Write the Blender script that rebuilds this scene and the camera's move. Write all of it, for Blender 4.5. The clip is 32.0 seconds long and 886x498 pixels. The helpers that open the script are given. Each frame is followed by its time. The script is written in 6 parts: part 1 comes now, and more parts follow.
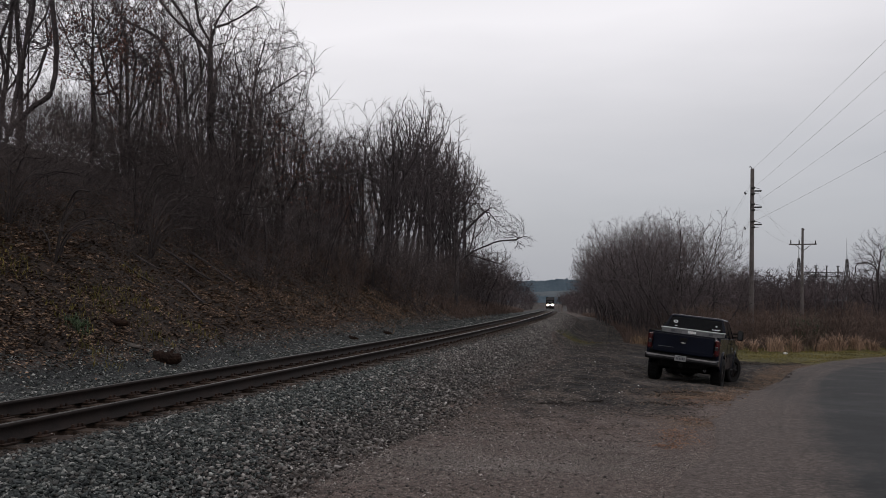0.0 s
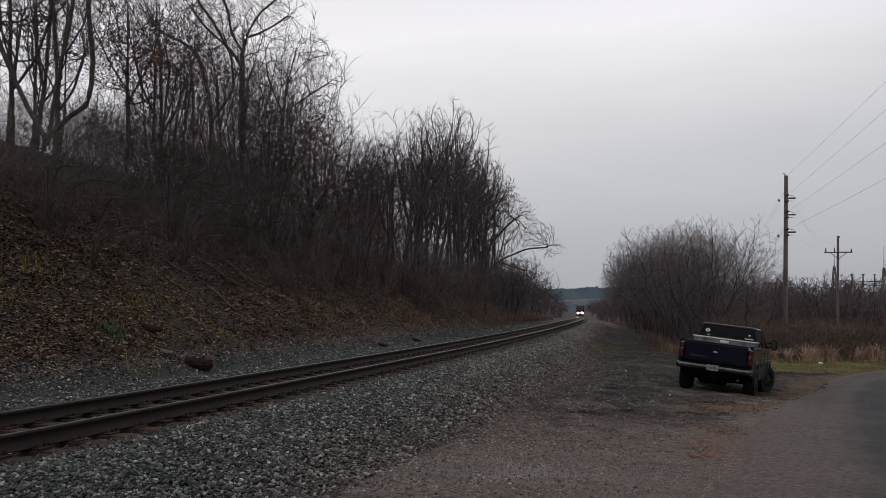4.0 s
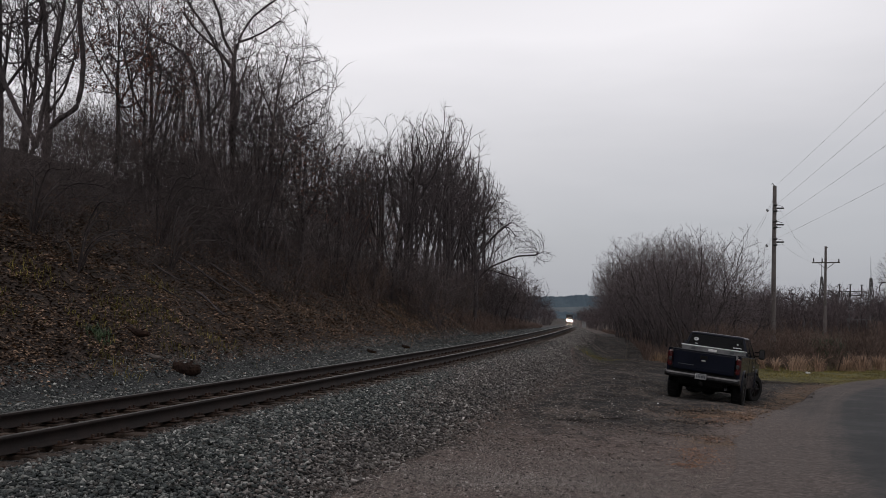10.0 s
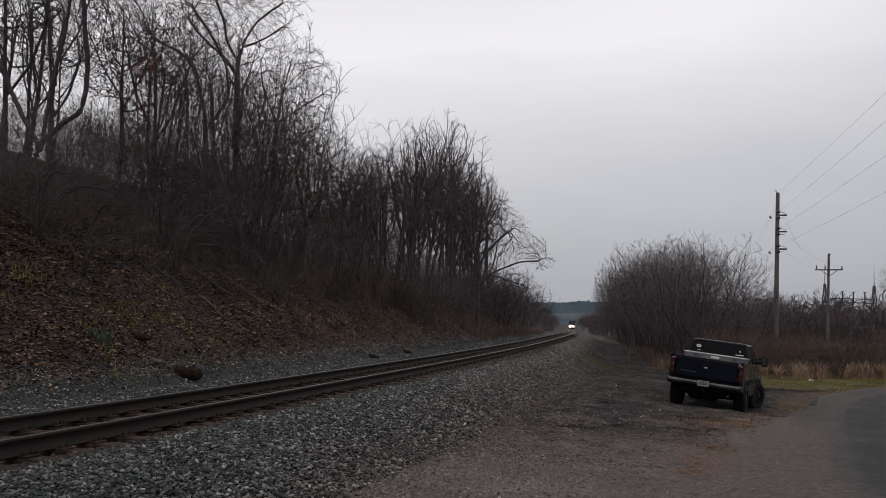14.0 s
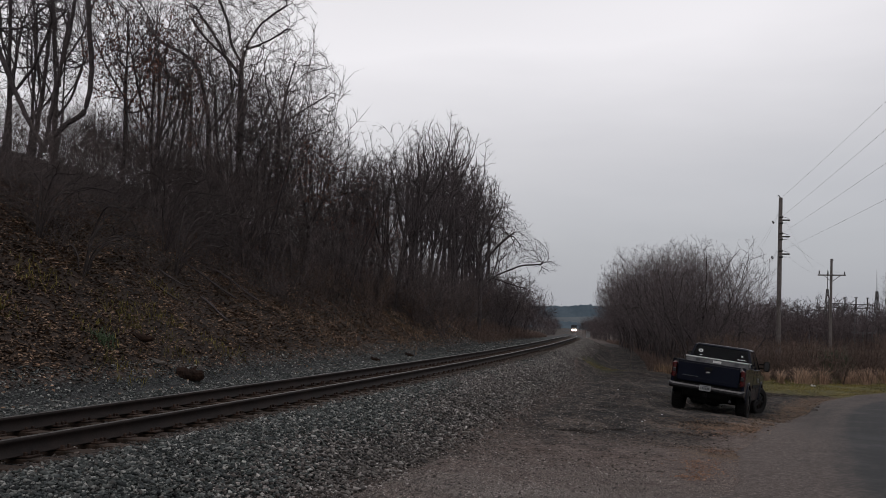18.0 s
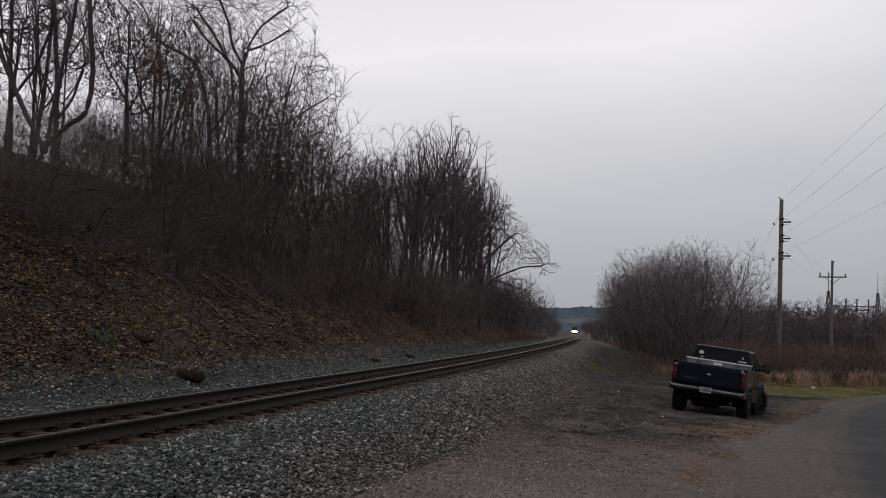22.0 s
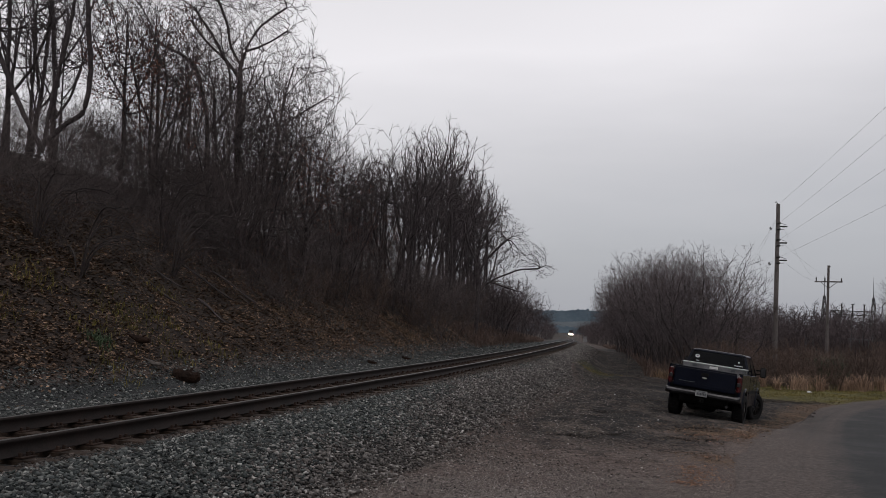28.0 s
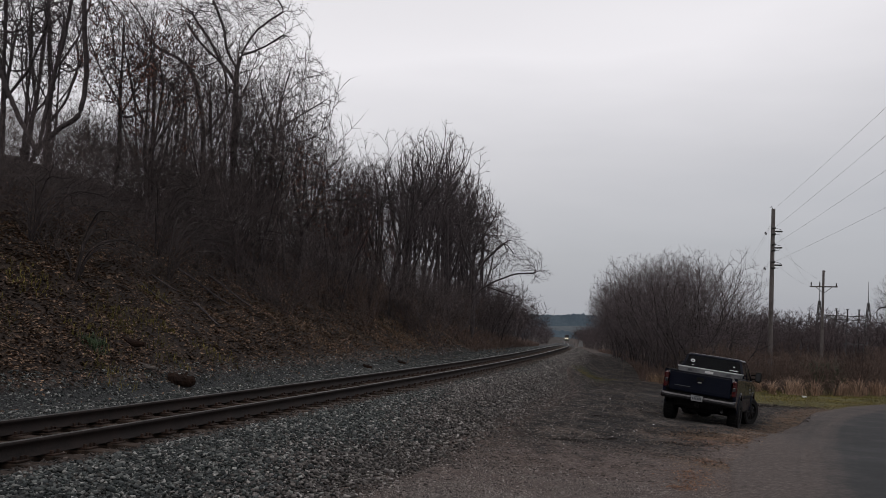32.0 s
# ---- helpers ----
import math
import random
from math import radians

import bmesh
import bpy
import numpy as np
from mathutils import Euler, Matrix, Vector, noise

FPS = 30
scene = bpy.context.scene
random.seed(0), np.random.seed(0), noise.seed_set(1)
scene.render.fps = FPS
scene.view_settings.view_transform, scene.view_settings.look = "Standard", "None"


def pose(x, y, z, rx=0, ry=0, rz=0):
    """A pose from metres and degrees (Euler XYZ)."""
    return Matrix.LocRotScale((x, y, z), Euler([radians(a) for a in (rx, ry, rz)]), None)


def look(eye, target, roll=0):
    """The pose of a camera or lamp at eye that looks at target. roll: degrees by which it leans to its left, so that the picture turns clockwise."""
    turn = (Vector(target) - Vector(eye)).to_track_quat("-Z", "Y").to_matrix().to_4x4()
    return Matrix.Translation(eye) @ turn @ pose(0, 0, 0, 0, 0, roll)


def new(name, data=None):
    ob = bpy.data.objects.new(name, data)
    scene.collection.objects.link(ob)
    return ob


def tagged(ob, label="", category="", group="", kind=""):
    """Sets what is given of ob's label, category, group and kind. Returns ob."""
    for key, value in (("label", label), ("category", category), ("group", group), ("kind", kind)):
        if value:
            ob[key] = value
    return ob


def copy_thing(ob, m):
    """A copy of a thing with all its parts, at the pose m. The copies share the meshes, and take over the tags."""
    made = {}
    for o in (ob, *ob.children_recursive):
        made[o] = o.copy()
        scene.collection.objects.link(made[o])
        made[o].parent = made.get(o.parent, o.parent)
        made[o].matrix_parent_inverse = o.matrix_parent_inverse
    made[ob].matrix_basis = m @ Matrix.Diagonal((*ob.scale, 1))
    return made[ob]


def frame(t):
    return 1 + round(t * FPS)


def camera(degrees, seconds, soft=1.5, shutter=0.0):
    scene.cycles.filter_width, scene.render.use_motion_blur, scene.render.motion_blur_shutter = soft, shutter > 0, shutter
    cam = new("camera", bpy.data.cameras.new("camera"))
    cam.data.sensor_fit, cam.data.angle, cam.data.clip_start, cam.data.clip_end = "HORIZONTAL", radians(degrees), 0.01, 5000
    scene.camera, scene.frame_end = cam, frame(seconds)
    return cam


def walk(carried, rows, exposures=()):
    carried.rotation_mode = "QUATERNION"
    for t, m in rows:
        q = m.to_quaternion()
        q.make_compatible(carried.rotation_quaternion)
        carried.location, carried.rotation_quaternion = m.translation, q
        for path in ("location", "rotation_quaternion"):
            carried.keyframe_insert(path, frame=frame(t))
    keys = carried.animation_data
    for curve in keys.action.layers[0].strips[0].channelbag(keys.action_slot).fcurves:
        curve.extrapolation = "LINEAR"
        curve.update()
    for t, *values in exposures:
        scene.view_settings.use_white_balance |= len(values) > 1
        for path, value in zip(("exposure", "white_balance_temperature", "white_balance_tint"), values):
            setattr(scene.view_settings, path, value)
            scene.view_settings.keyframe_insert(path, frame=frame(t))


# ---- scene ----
import collections

ROWS = [
    (0, 93.107, -1.048, -1.556), (0.5, 93.061, -1.001, -1.390), (1, 93.152, -0.943, -0.794), (1.5, 93.238, -1.135, -0.658),
    (2, 93.670, -1.207, -0.113), (2.5, 93.820, -1.257, 0.097), (3, 93.687, -1.240, 0.236), (3.5, 93.574, -1.226, 0.528),
    (5.5, 93.733, -1.417, 0.047), (6, 93.810, -1.468, -0.034), (6.5, 93.971, -1.454, -0.059), (7, 93.980, -1.527, -0.109),
    (7.5, 94.019, -1.580, -0.106), (8, 94.054, -1.569, -0.126), (8.5, 94.021, -1.551, -0.156), (9, 93.969, -1.565, -0.328),
    (9.5, 94.012, -1.642, -0.428), (10, 94.079, -1.715, -0.260), (10.5, 94.285, -1.891, -0.448), (11, 94.330, -1.841, -0.389),
    (11.5, 94.282, -2.001, -0.330), (12, 94.223, -2.016, -0.296), (12.5, 94.348, -2.018, -0.217), (13, 94.453, -1.994, -0.155),
    (13.5, 94.451, -2.057, -0.147), (14, 94.450, -1.997, -0.106), (14.5, 94.612, -2.039, -0.051), (16.5, 94.634, -2.316, 0.067),
    (17, 94.631, -2.275, 0.080), (17.5, 94.625, -2.312, 0.047), (18, 94.650, -2.359, 0.027), (18.5, 94.602, -2.371, -0.051),
    (19, 94.692, -2.438, -0.079), (19.5, 94.688, -2.401, 0.070), (20, 94.674, -2.468, 0.079), (20.5, 94.695, -2.556, 0.079),
    (21, 94.693, -2.540, 0.166), (21.5, 94.769, -2.442, 0.117), (22, 94.754, -2.417, 0.072), (22.5, 94.779, -2.496, 0.013),
    (23, 94.838, -2.592, -0.134), (23.5, 94.856, -2.643, -0.043), (24, 94.872, -2.659, -0.088), (24.5, 94.866, -2.589, -0.133),
    (25, 94.785, -2.573, -0.164), (25.5, 94.757, -2.627, -0.143), (27.5, 94.826, -2.761, -0.195), (28, 94.910, -2.796, -0.174),
    (28.5, 94.929, -2.769, -0.242), (29, 94.943, -2.756, -0.268), (29.5, 94.958, -2.788, -0.243), (30, 94.973, -2.811, -0.293),
    (30.5, 95.065, -2.773, -0.295), (31, 95.154, -2.809, -0.468), (31.5, 95.211, -2.937, -0.466), (32, 95.214, -2.894, -0.475),
]
cam = camera(56.6, 32.0, soft=0.6)
walk(cam, [(t, pose(0, 0, 1.48, rx, ry, rz)) for t, rx, ry, rz in ROWS], exposures=((0, 0.03), (9, 0.02), (17, -0.02), (32, -0.06)))

# ---- world and light: an even overcast, brighter overhead ----
world = bpy.data.worlds.new("overcast")
scene.world = world
world.use_nodes = True
wn, wl = world.node_tree.nodes, world.node_tree.links
wn.clear()
SUN_EL, SUN_AZ = radians(48), radians(200)
sky = wn.new("ShaderNodeTexSky")
sky.sky_type, sky.sun_disc, sky.sun_elevation, sky.sun_rotation = "NISHITA", False, SUN_EL, SUN_AZ
sky.air_density, sky.dust_density = 1.0, 4.0
wc = wn.new("ShaderNodeTexCoord")
sep = wn.new("ShaderNodeSeparateXYZ")
wl.new(wc.outputs["Generated"], sep.inputs[0])
stretch = wn.new("ShaderNodeMapping")
stretch.inputs["Scale"].default_value = (1.2, 1.2, 5.0)
wl.new(wc.outputs["Generated"], stretch.inputs[0])
cloud = wn.new("ShaderNodeTexNoise")
cloud.inputs["Scale"].default_value, cloud.inputs["Detail"].default_value = 1.6, 5
wl.new(stretch.outputs[0], cloud.inputs["Vector"])
lift = wn.new("ShaderNodeMath")
lift.operation = "MULTIPLY_ADD"
lift.inputs[1].default_value = 0.14
wl.new(cloud.outputs[0], lift.inputs[0])
drift = wn.new("ShaderNodeMath")
drift.operation = "MULTIPLY_ADD"
drift.inputs[1].default_value = -0.12
wl.new(sep.outputs["X"], drift.inputs[0])
wl.new(sep.outputs["Z"], drift.inputs[2])
wl.new(drift.outputs[0], lift.inputs[2])
ramp = wn.new("ShaderNodeValToRGB")
wl.new(lift.outputs[0], ramp.inputs[0])
el = ramp.color_ramp.elements
el[0].position, el[0].color = 0.03, (0.388, 0.398, 0.438, 1)
el[1].position, el[1].color = 0.95, (0.67, 0.656, 0.672, 1)
for p, c in ((0.14, (0.462, 0.466, 0.494, 1)), (0.24, (0.614, 0.603, 0.624, 1)), (0.38, (0.895, 0.868, 0.89, 1)), (0.6, (0.76, 0.738, 0.757, 1))):
    e = el.new(p)
    e.color = c
b1, b2, add, wo = (wn.new(k) for k in ("ShaderNodeBackground", "ShaderNodeBackground", "ShaderNodeAddShader", "ShaderNodeOutputWorld"))
b1.inputs["Strength"].default_value = 0.012
b2.inputs["Strength"].default_value = 0.97
wl.new(sky.outputs[0], b1.inputs["Color"])
wl.new(ramp.outputs[0], b2.inputs["Color"])
wl.new(b1.outputs[0], add.inputs[0])
wl.new(b2.outputs[0], add.inputs[1])
wl.new(add.outputs[0], wo.inputs[0])
sun = new("sun", bpy.data.lights.new("sun", "SUN"))
sun.data.energy, sun.data.angle, sun.data.color = 0.15, radians(30), (1.0, 0.96, 0.92)
sun.matrix_world = look((0, 0, 60), (0 - 40 * math.sin(SUN_AZ), 0 - 40 * math.cos(SUN_AZ), 60 - 40 * math.tan(SUN_EL)))


# ---- the lie of the land ----
# centre line of the track: its slope dx/dy along y, and its fall
KY = (-400, -30, 8, 20, 30, 45, 60, 75, 90, 110, 150, 900)
KS = (0.31, 0.3079, 0.2946, 0.2813, 0.2635, 0.2402, 0.2142, 0.1908, 0.1739, 0.1642, 0.1593, 0.1593)
GY = (-400, 52, 95, 285, 340, 620, 760, 3000)
GS = (0, 0, -0.0154, -0.0154, -0.0082, -0.0082, 0, 0)
LY = np.arange(-400, 3000, 0.5)
LS = np.interp(LY, KY, KS)
LX = np.concatenate([[0], np.cumsum((LS[1:] + LS[:-1]) / 2 * 0.5)])
LX += -5.521 - np.interp(8.0, LY, LX)
g_ = np.interp(LY, GY, GS)
LZ = np.concatenate([[0], np.cumsum((g_[1:] + g_[:-1]) / 2 * 0.5)])
CANT = 0.0266


def smooth(a, b, v):
    t = np.clip((v - a) / (b - a), 0, 1)
    return t * t * (3 - 2 * t)


def side(x, y):
    """Distance to the right of the track's centre line."""
    k = np.interp(y, LY, LS)
    return (x - np.interp(y, LY, LX)) / np.hypot(1, k)


def track_at(y, off=0.0, dz=0.0):
    """A point on the track: off metres right of its centre, dz over the rail heads."""
    k = float(np.interp(y, LY, LS))
    n = math.hypot(1, k)
    return Vector((float(np.interp(y, LY, LX)) + off / n, y - off * k / n, float(np.interp(y, LY, LZ)) + CANT * (off - 0.7525) + dz))


def waves(x, y, f, seed=0.0):
    """A cheap smooth relief of about -1 to 1."""
    return (np.sin(x * f + 1.3 * np.sin(y * f * 0.7 + seed)) + np.sin(y * f * 1.13 + 1.7 * np.sin(x * f * 0.61 + 2 * seed)) + np.sin((x + y) * f * 0.53 + seed)) / 3


ROAD_L = ((-1.6, -30), (-1.2, -8), (0.6, 3), (3.21, 9.15), (4.95, 13.35), (6.3, 16.25), (8.4, 20.6), (11.2, 26.2), (14.3, 31.2), (17.0, 34.4), (19.7, 36.5), (24, 39), (32, 42.5), (60, 51), (110, 60))
ROAD_W = 6.4


def road_edges(n=160):
    p = np.array(ROAD_L, float)
    d = np.concatenate([[0], np.cumsum(np.hypot(*np.diff(p, axis=0).T))])
    u = np.linspace(0, d[-1], n)
    q = np.stack([np.interp(u, d, p[:, 0]), np.interp(u, d, p[:, 1])], 1)
    for _ in range(6):
        q[1:-1] = (q[:-2] + 2 * q[1:-1] + q[2:]) / 4
    t = np.gradient(q, axis=0)
    t /= np.linalg.norm(t, axis=1)[:, None]
    return q, np.stack([t[:, 1], -t[:, 0]], 1)


RQ, RN = road_edges()


def road_side(x, y):
    """Distance to the right of the road's left edge (negative: off the road)."""
    x, y = np.asarray(x, float), np.asarray(y, float)
    out = np.full(x.shape, -99.0)
    m = (x > -12) & (x < 140) & (y > -40) & (y < 90)
    if m.any():
        px, py = x[m], y[m]
        best = np.full(px.shape, 1e9)
        val = np.full(px.shape, -99.0)
        for (qx, qy), (nx, ny) in zip(RQ, RN):
            d = (px - qx) ** 2 + (py - qy) ** 2
            k = d < best
            best[k] = d[k]
            val[k] = ((px - qx) * nx + (py - qy) * ny)[k]
        out[m] = val
    return out


def lot(x, y):
    """The parking ground and the field right of the track."""
    z = np.interp(y, (-30, 0, 9, 13, 18, 22, 26, 32, 45, 70), (-0.15, -0.2, -0.42, -0.55, -0.68, -0.76, -0.87, -1.0, -1.1, -1.3))
    z = z - 0.06 * np.clip(x - 7, -1.5, 2.5) * smooth(14, 20, y) * (1 - smooth(30, 40, y))
    # the tilted patch on which the pickup stands
    a, c = (x - 8.6) * 0.44 + (y - 25.7) * 0.898, (x - 8.6) * 0.898 - (y - 25.7) * 0.44
    w = np.exp(-np.maximum((a / 3.4) ** 4, 0) - (c / 2.4) ** 4)
    return z * (1 - w) + w * (-1.043 - 0.1045 * (x - 7.79) + 0.002 * (y - 24.07))


def hill_top(y):
    return np.interp(y, (-60, 20, 48, 75, 100, 130, 170), (13, 13.5, 13.0, 9.0, 4.4, 1.4, 0.4))


def gz(x, y, relief=True):
    x, y = np.asarray(x, float), np.asarray(y, float)
    s = side(x, y)
    fall = np.interp(y, LY, LZ)
    w = smooth(60, 140, y) * (1 - smooth(14, 45, s))
    right = lot(x, y) * (1 - w) + (fall - 1.0) * w
    # ballast bed
    bed = fall + np.where(s > 0, np.interp(s, (0, 0.55, 0.95, 1.45, 1.9, 2.2, 3.7), (-0.275, -0.27, -0.255, -0.228, -0.24, -0.28, -0.62)), np.interp(-s, (0, 1.15, 1.45, 1.7, 2.0, 3.0), (-0.285, -0.285, -0.235, -0.24, -0.3, -0.56))) + CANT * (np.clip(s, -1.6, 1.6) - 0.7525)
    z = np.where(s > 0, bed * (1 - smooth(2.9, 4.6, s)) + np.minimum(right, 0.2) * smooth(2.9, 4.6, s), bed)
    # hillside left of the track
    t = -s - 5.0
    hm = hill_top(y)
    rise = hm * (1 - np.exp(-np.maximum(t, 0) * 0.62 / np.maximum(hm, 0.3) - 0.25 * (np.maximum(t, 0) / (hm + 4)) ** 2))
    z = np.where(t > 0, z + rise, z)
    if relief:
        rough = smooth(0.5, 5, t) * 0.22 + smooth(5, 9, s) * smooth(34, 44, y) * 0.15
        z = z + rough * waves(x, y, 0.9, 1.0) + rough * 0.4 * waves(x, y, 2.7, 2.0)
        rs = road_side(x, y)
        off = smooth(0.2, 1.2, -rs)
        z = z + 0.045 * waves(x * 0.7, y * 1.4, 1.5, 3.0) * smooth(3.5, 5, s) * off + (0.020 * waves(x, y, 3.4, 4.0) + (0.012 + 0.022 * smooth(14, 18, y)) * waves(x, y, 8.3, 6.0) * (1 - smooth(28, 32, y))) * smooth(2.2, 3, np.abs(s)) * off
        z = z - 0.06 * smooth(0.0, 0.25, rs) * (1 - smooth(ROAD_W - 0.25, ROAD_W, rs))
    return z


def ground_at(x, y):
    return float(gz(np.array([x]), np.array([y]))[0])


# ---- materials ----
def node_mat(name):
    m = bpy.data.materials.new(name)
    m.use_nodes = True
    nt = m.node_tree
    return m, nt.nodes, nt.links, nt.nodes["Principled BSDF"]


def ramp_node(n, stops):
    r = n.new("ShaderNodeValToRGB")
    e = r.color_ramp.elements
    e[0].position, e[0].color = stops[0][0], (*stops[0][1], 1)
    e[1].position, e[1].color = stops[-1][0], (*stops[-1][1], 1)
    for p, c in stops[1:-1]:
        e.new(p).color = (*c, 1)
    return r


def noise_node(n, l, vec, scale, detail=4, rough=0.6):
    t = n.new("ShaderNodeTexNoise")
    t.inputs["Scale"].default_value, t.inputs["Detail"].default_value, t.inputs["Roughness"].default_value = scale, detail, rough
    l.new(vec, t.inputs["Vector"])
    return t.outputs["Fac"]


def math_node(n, l, op, a, b):
    t = n.new("ShaderNodeMath")
    t.operation = op
    for i, v in enumerate((a, b)):
        if isinstance(v, (int, float)):
            t.inputs[i].default_value = v
        else:
            l.new(v, t.inputs[i])
    return t.outputs[0]


def mix_node(n, l, fac, a, b, mode="MIX"):
    t = n.new("ShaderNodeMix")
    t.data_type, t.blend_type = "RGBA", mode
    for i, v in ((0, fac), (6, a), (7, b)):
        if isinstance(v, (int, float)):
            t.inputs[i].default_value = v
        elif isinstance(v, tuple):
            t.inputs[i].default_value = (*v, 1)
        else:
            l.new(v, t.inputs[i])
    return t.outputs[2]


def surface(name, dark, light, scale=4.0, fine=40.0, rough=0.8, bump=0.3, metal=0.0, vary=0.0, island=0.0, spec=0.5, stain=None, coat=0.0, lo=0.35, hi=0.65):
    """A surface with broad stains and fine grain; vary: from object to object, island: from piece to piece of one mesh."""
    m, n, l, p = node_mat(name)
    tc = n.new("ShaderNodeTexCoord").outputs["Object"]
    broad, grain = noise_node(n, l, tc, scale), noise_node(n, l, tc, fine, 3)
    f = math_node(n, l, "ADD", math_node(n, l, "MULTIPLY", broad, 0.6), math_node(n, l, "MULTIPLY", grain, 0.4))
    r = ramp_node(n, ((lo, dark), (hi, light)))
    l.new(f, r.inputs[0])
    col = r.outputs[0]
    if stain:
        s = math_node(n, l, "MULTIPLY", math_node(n, l, "SUBTRACT", noise_node(n, l, tc, scale * 0.37, 3), 0.52), 6.0)
        s = math_node(n, l, "MINIMUM", math_node(n, l, "MAXIMUM", s, 0.0), 1.0)
        col = mix_node(n, l, s, col, stain)
    for amount, kind, out in ((vary, "ShaderNodeObjectInfo", "Random"), (island, "ShaderNodeNewGeometry", "Random Per Island")):
        if amount:
            v = n.new(kind).outputs[out]
            k = math_node(n, l, "ADD", math_node(n, l, "MULTIPLY", v, 2 * amount), 1 - amount)
            cc = n.new("ShaderNodeCombineColor")
            for i in range(3):
                l.new(k, cc.inputs[i])
            col = mix_node(n, l, 1.0, col, cc.outputs[0], "MULTIPLY")
    l.new(col, p.inputs["Base Color"])
    p.inputs["Roughness"].default_value, p.inputs["Metallic"].default_value = rough, metal
    p.inputs["Specular IOR Level"].default_value, p.inputs["Coat Weight"].default_value = spec * (0.35 if rough >= 0.8 else 1.0), coat
    if bump:
        b = n.new("ShaderNodeBump")
        b.inputs["Strength"].default_value, b.inputs["Distance"].default_value = bump, 0.4 / fine
        l.new(grain, b.inputs["Height"])
        l.new(b.outputs[0], p.inputs["Normal"])
    return m


def glow(name, colour, strength):
    m, n, l, p = node_mat(name)
    p.inputs["Base Color"].default_value = (*colour, 1)
    p.inputs["Emission Color"].default_value, p.inputs["Emission Strength"].default_value = (*colour, 1), strength
    return m


def ground_material():
    """Dirt, gravel, dead leaves, moss, grass and brush floor, blended by where they lie."""
    m, n, l, p = node_mat("ground")
    pos = n.new("ShaderNodeNewGeometry").outputs["Position"]

    def at(name):
        a = n.new("ShaderNodeAttribute")
        a.attribute_name = name
        return a.outputs["Fac"]

    big, mid, grit, speck = noise_node(n, l, pos, 0.35, 4), noise_node(n, l, pos, 2.2, 5), noise_node(n, l, pos, 16, 4, 0.7), noise_node(n, l, pos, 70, 3, 0.7)
    streak_map = n.new("ShaderNodeMapping")
    streak_map.inputs["Rotation"].default_value = (0, 0, radians(-16))
    streak_map.inputs["Scale"].default_value = (1.9, 0.8, 1)
    l.new(pos, streak_map.inputs[0])
    streak = noise_node(n, l, streak_map.outputs[0], 0.8, 5, 0.65)

    def ramped(src, *stops):
        r = ramp_node(n, stops)
        l.new(src, r.inputs[0])
        return r.outputs[0]

    def blend(a, b, k):
        return math_node(n, l, "ADD", math_node(n, l, "MULTIPLY", a, 1 - k), math_node(n, l, "MULTIPLY", b, k))

    def mask(name, wobble, sharp=3.0, swing=1.4):
        w = math_node(n, l, "ADD", at(name), math_node(n, l, "MULTIPLY", math_node(n, l, "SUBTRACT", wobble, 0.5), swing))
        w = math_node(n, l, "ADD", math_node(n, l, "MULTIPLY", math_node(n, l, "SUBTRACT", w, 0.5), sharp), 0.5)
        return math_node(n, l, "MINIMUM", math_node(n, l, "MAXIMUM", w, 0.0), 1.0)

    dirt = ramped(blend(streak, grit, 0.42), (0.41, (0.006, 0.0046, 0.0043)), (0.49, (0.051, 0.035, 0.0292)), (0.57, (0.185, 0.133, 0.113)))
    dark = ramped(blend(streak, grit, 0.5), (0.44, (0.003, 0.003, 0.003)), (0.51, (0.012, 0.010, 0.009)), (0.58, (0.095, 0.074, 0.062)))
    pale = ramped(blend(grit, speck, 0.6), (0.36, (0.018, 0.0140, 0.0132)), (0.5, (0.086, 0.065, 0.057)), (0.66, (0.31, 0.247, 0.222)))
    # stone: dark soil, with shade between the loose stones put into the colour
    stone = ramped(blend(grit, speck, 0.4), (0.38, (0.006, 0.007, 0.007)), (0.52, (0.024, 0.025, 0.026)), (0.66, (0.13, 0.135, 0.135)))
    leaf = ramped(blend(mid, speck, 0.6), (0.36, (0.007, 0.0054, 0.0048)), (0.5, (0.023, 0.0165, 0.0135)), (0.6, (0.054, 0.037, 0.028)), (0.7, (0.14, 0.098, 0.074)))
    grass = ramped(blend(mid, speck, 0.5), (0.36, (0.022, 0.022, 0.008)), (0.5, (0.080, 0.073, 0.022)), (0.64, (0.17, 0.13, 0.055)))
    field = ramped(blend(mid, speck, 0.5), (0.3, (0.014, 0.010, 0.008)), (0.5, (0.045, 0.030, 0.022)), (0.7, (0.09, 0.06, 0.042)))
    moss = ramped(blend(grit, speck, 0.5), (0.36, (0.007, 0.0075, 0.004)), (0.64, (0.050, 0.052, 0.016)))
    rust = ramped(blend(mid, grit, 0.6), (0.3, (0.035, 0.022, 0.014)), (0.7, (0.15, 0.095, 0.058)))
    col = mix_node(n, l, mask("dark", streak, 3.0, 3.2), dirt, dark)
    for nm, c, w, sh in (("pale", pale, mid, 2.2), ("rust", rust, blend(mid, grit, 0.6), 2.5), ("field", field, mid, 3), ("grass", grass, mid, 4), ("moss", moss, mid, 3), ("leaf", leaf, mid, 4), ("stone", stone, grit, 4)):
        col = mix_node(n, l, mask(nm, w, sh, 2.0 if nm in ("pale", "rust") else 1.4), col, c)
    l.new(col, p.inputs["Base Color"])
    p.inputs["Roughness"].default_value = 0.92
    p.inputs["Specular IOR Level"].default_value = 0.25
    b = n.new("ShaderNodeBump")
    b.inputs["Strength"].default_value, b.inputs["Distance"].default_value = 0.75, 0.03
    l.new(blend(grit, speck, 0.45), b.inputs["Height"])
